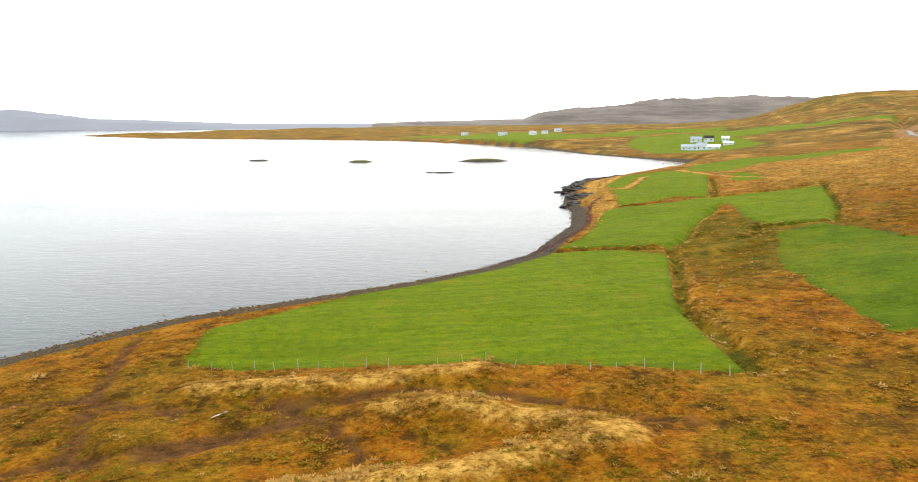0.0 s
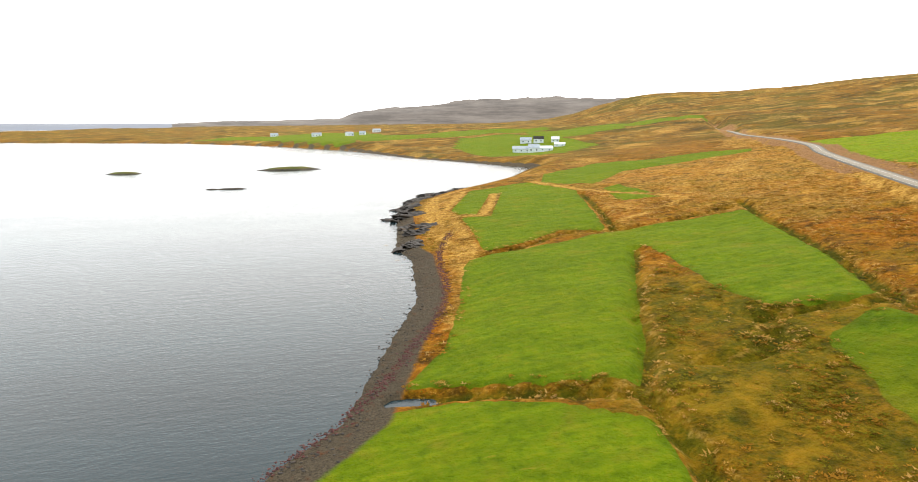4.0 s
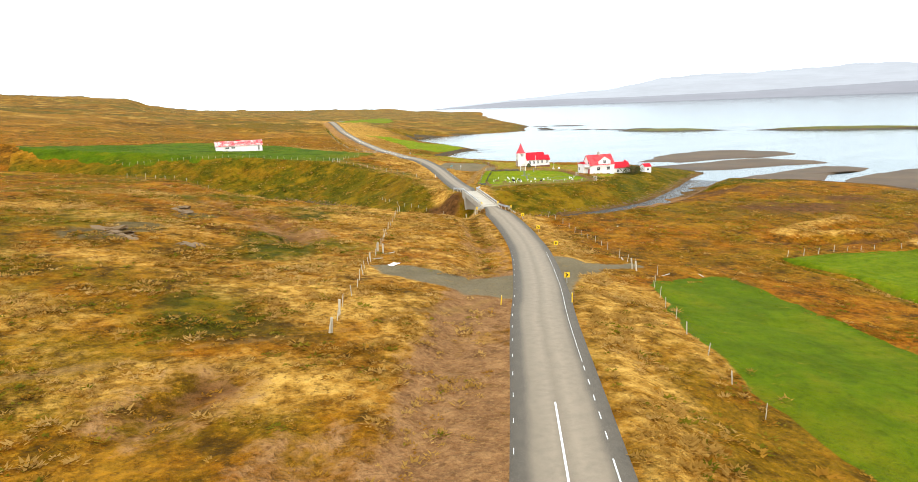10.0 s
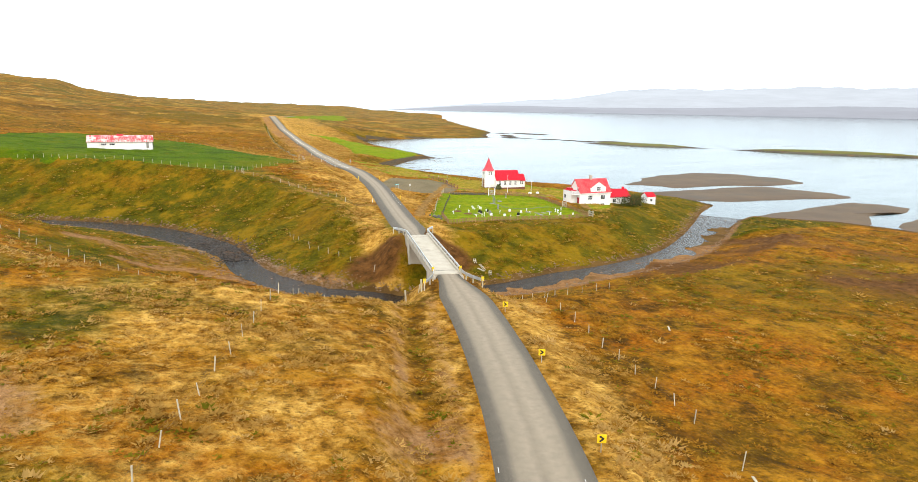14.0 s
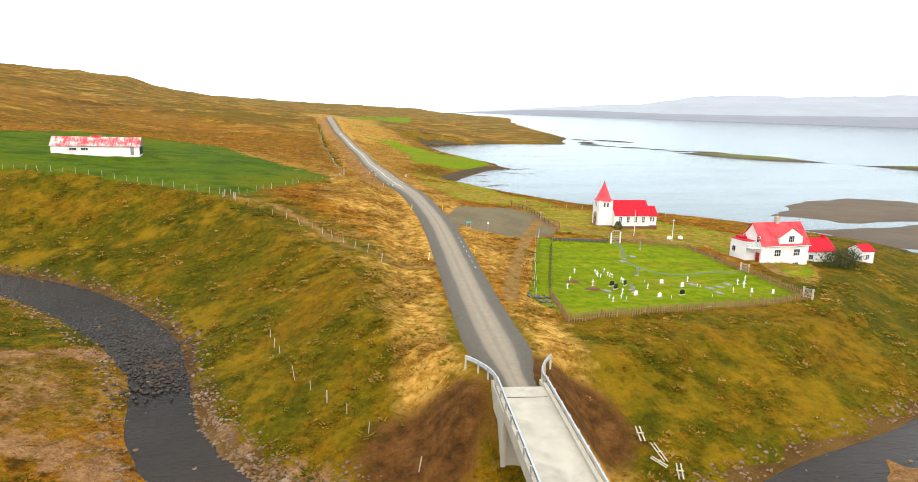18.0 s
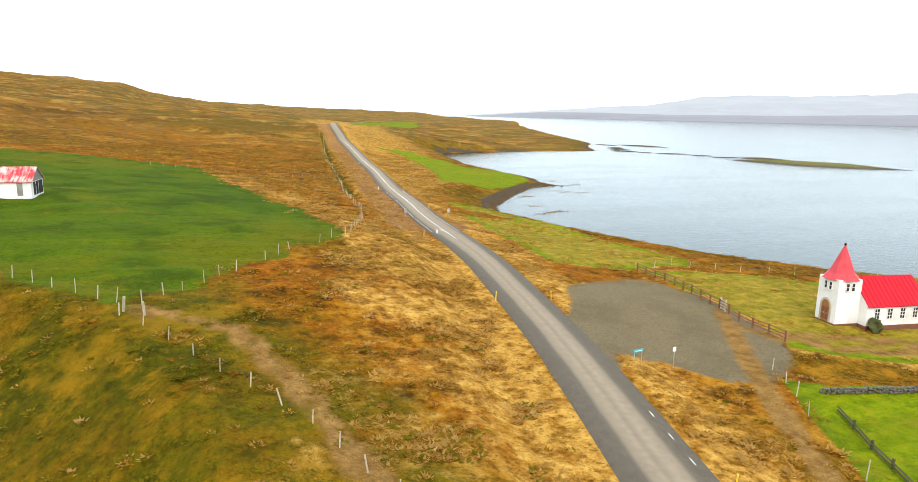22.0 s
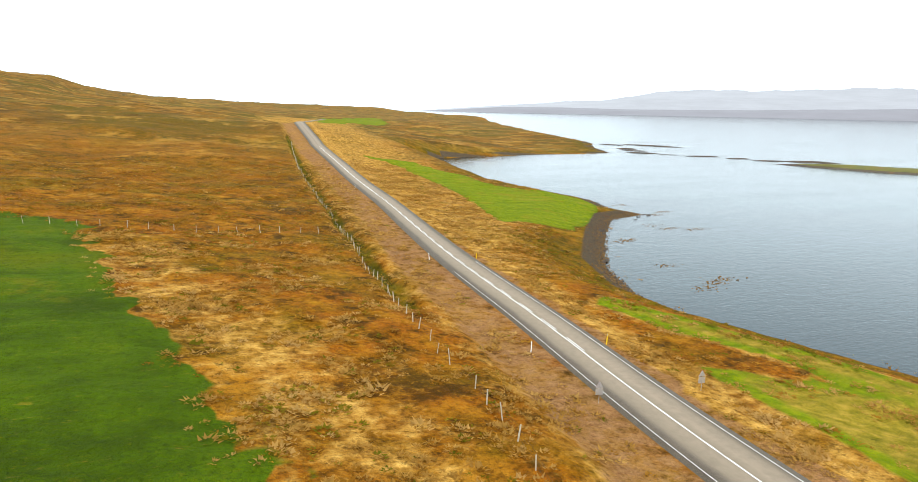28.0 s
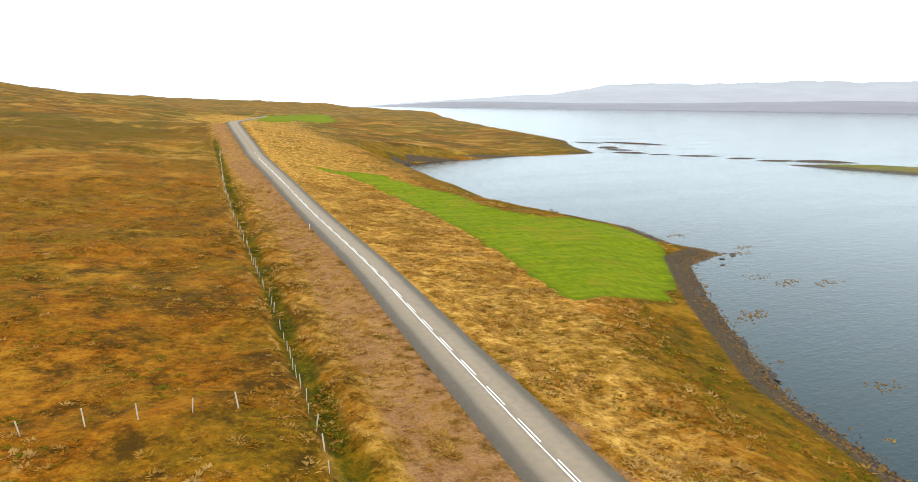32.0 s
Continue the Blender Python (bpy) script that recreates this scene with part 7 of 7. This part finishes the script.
def on_shore(n):
    k = grow.integers(12, len(COAST) - 4, n)
    u = grow.random(n)[:, None]
    c = COAST[k] * (1 - u) + COAST[np.minimum(k + 1, len(COAST) - 1)] * u + grow.normal(0, 1.3, (n, 2))
    z = ground_z(c[:, 0], c[:, 1])
    c, z = c[z > -0.15], z[z > -0.15]
    return np.stack([c[:, 0], c[:, 1], z + 0.02], 1)


pebbles("river_stones", 9000, in_river, 0.04, 0.22, M_COBBLE, "brown cobbles along the river bed")
RIFFLE = curve_points([(86, -71), (76, -61), (69, -51), (65.5, -43), (64, -36), (64, -31)], 1.0)


def in_riffle(n):
    p = RIFFLE[grow.integers(0, len(RIFFLE), n)] + grow.normal(0, 1.9, (n, 2))
    return np.column_stack([p, np.maximum(ground_z(p[:, 0], p[:, 1]), 1.82 + 0.012 * (p[:, 0] - 64))])


def on_shingle(n):
    p = np.array(SHINGLE)[grow.integers(0, len(SHINGLE), n)] + grow.normal(0, 1.3, (n, 2))
    return np.column_stack([p, ground_z(p[:, 0], p[:, 1])])


pebbles("riffle_stones", 2600, in_riffle, 0.07, 0.26, M_ROCK, "wet dark stones breaking the shallow river")
pebbles("shingle", 1500, on_shingle, 0.05, 0.18, M_COBBLE, "pale brown shingle beside the river")
pebbles("shore_stones", 7000, on_shore, 0.05, 0.2, M_ROCK, "dark beach stones along the waterline")
M_WRACK = surface("dried_wrack", (0.11, 0.03, 0.022), (0.06, 0.024, 0.02), 1.0, 0.85, bump=0.5, dist=0.05)
M_WEED = surface("rust_seaweed", (0.11, 0.055, 0.006), (0.17, 0.085, 0.008), 1.0, 0.7, bump=0.5, dist=0.05)


def weed_spots(n):
    c = np.array([(-72, -232), (-63, -230), (-67, -229), (-37.6, -205), (-40, -206), (-56.6, -213), (-62, -210.5), (-56, -217), (-70, -245), (-32, -186), (-34, -176), (-31, -175), (-27, -173), (-45, 80), (-38, 86), (-30, 92)], float)
    p = c[grow.integers(0, len(c), n)] + grow.normal(0, 1.1, (n, 2)) * (1.3, 0.6)
    z = np.maximum(ground_z(p[:, 0], p[:, 1]), -0.03)
    return np.stack([p[:, 0], p[:, 1], z], 1)


def wrack_line(n):
    on = np.flatnonzero(((COAST[:, 1] > 45) & (COAST[:, 1] < 125) & (COAST[:, 0] < 10)) | ((COAST[:, 1] < -150) & (COAST[:, 1] > -270)))
    k = on[grow.integers(0, len(on), n)]
    u = grow.random(n)[:, None]
    c = COAST[k] * (1 - u) + COAST[np.minimum(k + 1, len(COAST) - 1)] * u + grow.normal(0, 1.5, (n, 2))
    z = ground_z(c[:, 0], c[:, 1])
    c, z = c[(z > -0.05) & (z < 1.6)], z[(z > -0.05) & (z < 1.6)]
    return np.stack([c[:, 0], c[:, 1], z], 1)


pebbles("wrack", 6500, wrack_line, 0.06, 0.2, M_WEED, "rust-brown seaweed wrack along the beach")
WRACK = curve_points([(46, 214), (39, 196), (34, 171), (29, 156), (24, 147), (20, 139), (10, 125), (-4, 113)], 1.0)


def high_wrack(n):
    p = WRACK[grow.integers(0, len(WRACK), n)] + grow.normal(0, 0.45, (n, 2))
    return np.column_stack([p, ground_z(p[:, 0], p[:, 1])])


pebbles("high_wrack", 2600, high_wrack, 0.06, 0.2, M_WRACK, "dark red-brown band of dried seaweed on the beach")
pebbles("seaweed", 1300, weed_spots, 0.05, 0.2, M_WEED, "rust-coloured seaweed clumps in the shallows")


# ---- islets, skerries and mud flats ----
def islet(x, y, rx, ry, turn, top, mats, name, label, category, seed, rings=9, n=72, wob=0.3):
    """A low bank in the water: a dark rim, and a crown of its own cover where it stands high enough."""
    r2 = np.random.default_rng(seed)
    ph = r2.uniform(0, 6.28, 8)
    a = np.linspace(0, 2 * math.pi, n, endpoint=False)
    edge = 1 + wob * sum(np.sin(a * (k + 2) + ph[k]) / (k + 1.5) for k in range(6))
    c, s = math.cos(turn), math.sin(turn)
    v, f = [], []
    for k in range(rings):
        u = 1 - k / (rings - 0.5)
        px_, py_ = edge * u * rx * np.cos(a), edge * u * ry * np.sin(a)
        z = -0.25 + (top + 0.25) * smooth(1.0, 0.25, u) + 0.08 * top * np.sin(px_ * 0.9 + ph[6]) * np.sin(py_ * 1.3 + ph[7]) * (u < 0.95)
        v += [(x + q * c - w_ * s, y + q * s + w_ * c, zz) for q, w_, zz in zip(px_, py_, z)]
    v.append((x, y, top))
    for k in range(rings - 1):
        f += [(k * n + i, k * n + (i + 1) % n, (k + 1) * n + (i + 1) % n, (k + 1) * n + i) for i in range(n)]
    f += [((rings - 1) * n + i, (rings - 1) * n + (i + 1) % n, rings * n, rings * n) for i in range(n)]
    me = bpy.data.meshes.new(name)
    me.from_pydata(v, [], [q if q[2] != q[3] else q[:3] for q in f])
    for m in mats:
        me.materials.append(m)
    if len(mats) > 1:
        for i, p in enumerate(me.polygons):
            p.material_index = 1 if i // n >= rings // 3 else 0
    me.polygons.foreach_set("use_smooth", np.ones(len(me.polygons), bool))
    me.update()
    return tagged(new(name, me), label, category, name + "s")


M_MUD = surface("tidal_mud", (0.105, 0.062, 0.027), (0.068, 0.040, 0.018), 0.08, 0.75, bump=0.3, dist=0.05, fine=1.2, dirt=(0.06, 0.045, 0.03))
M_TURF = surface("islet_turf", (0.13, 0.115, 0.02), (0.085, 0.095, 0.012), 0.2, 0.95, bump=0.5, dist=0.1, fine=2.0, dirt=(0.14, 0.085, 0.02))
M_SKERRY = surface("skerry_rock", (0.05, 0.04, 0.03), (0.08, 0.055, 0.035), 0.4, 0.9, bump=0.6, dist=0.1, fine=2.0, dirt=(0.13, 0.06, 0.015))
for i, (x, y, rx, ry, t_, top, kind) in enumerate((
        (-143, 480, 11, 3.5, -0.1, 0.9, "s"), (-67, 460, 11, 4, -0.2, 1.2, "g"), (19, 465, 18, 6, 0, 1.7, "g"), (-8, 355, 7, 1.6, 0, 0.5, "s"), (-15, 356, 4, 1.2, 0, 0.4, "s"),
        (-258, -297, 58, 12, 2.1, 1.6, "g"), (-322, -192, 66, 11, 2.12, 2.0, "g"), (-385, -80, 70, 12, 2.1, 2.2, "g"), (-285, -480, 33, 3.5, 1.98, 0.6, "s"), (-262, -497, 16, 2.4, 2.0, 0.4, "s"),
        (-240, -453, 9, 5, 2.3, 0.7, "s"), (-222, -418, 12, 3, 2.4, 0.5, "s"), (-232, -436, 10, 2, 2.4, 0.4, "s"), (-239, -388, 14, 2.4, 2.6, 0.4, "s"), (-247, -369, 11, 2.2, 2.7, 0.4, "s"), (-267, -341, 20, 4.5, 2.46, 0.7, "s"),
        (-252, -352, 12, 2.2, 2.6, 0.4, "s"), (-228, -402, 10, 1.4, 2.5, 0.25, "s"), (-560, 1250, 60, 6, -0.7, 0.8, "s"))):
    mats, name, label, cat = {"m": ((M_MUD,), "mudflat", "bare brown tidal mud bank at low water", "mud bank"), "s": ((M_SKERRY,), "skerry", "low dark weedy skerry in calm water", "skerry"), "g": ((M_SKERRY, M_TURF), "islet", "low grassy islet with a dark rocky rim", "islet")}[kind]
    islet(x, y, rx, ry, t_, top, mats, name, label, cat, 100 + i)


def mudflat(outline, seed, top=0.32):
    """A bare tidal bank with a ragged edge that runs out flat under the water."""
    loop = curve_points(list(outline) + [outline[0]], 2.0)[:-1, :2]
    r2 = np.random.default_rng(seed)
    c = loop.mean(0)
    u = np.arange(len(loop))
    rag = sum(np.sin(u * f_ + p_) * a_ for f_, a_, p_ in zip((0.31, 0.73, 1.7), (0.05, 0.03, 0.015), r2.uniform(0, 6, 3)))
    v, f, n = [], [], len(loop)
    for s_, z in ((1.04, -0.2), (1.0, 0.04), (0.93, top * 0.55), (0.8, top), (0.5, top), (0.2, top)):
        ring = c + (loop - c) * (s_ * (1 + rag * s_))[:, None]
        zz = z + 0.07 * rough_ground(ring[:, 0], ring[:, 1], 9, 3) * (s_ < 0.95)
        v += [(x_, y_, z_) for (x_, y_), z_ in zip(ring, zz)]
    for k in range(5):
        f += [(k * n + i, k * n + (i + 1) % n, (k + 1) * n + (i + 1) % n, (k + 1) * n + i) for i in range(n)]
    f.append(tuple(5 * n + i for i in range(n)))
    me = bpy.data.meshes.new("mudflat")
    me.from_pydata(v, [], f)
    me.materials.append(M_MUD)
    me.polygons.foreach_set("use_smooth", np.ones(len(me.polygons), bool))
    me.update()
    tagged(new("mudflat", me), "bare brown tidal mud bank at low water", "mud bank", "mudflats")


mudflat([(-77, -104), (-106, -121), (-136, -127), (-152, -103), (-147, -88), (-124, -83), (-106, -90), (-88, -91)], 1)
mudflat([(-68, -84), (-90, -84), (-121, -80), (-123, -54), (-100, -55), (-78, -60), (-64, -70)], 2)
mudflat([(-52, -34), (-77, -40), (-112, -43), (-116, -32), (-105, -26), (-92, -27), (-70, -14), (-50, -16)], 3, 0.4)
mudflat([(-72, -9), (-95, -18), (-117, -20), (-126, -14), (-112, 4), (-84, 10), (-66, 4)], 4)
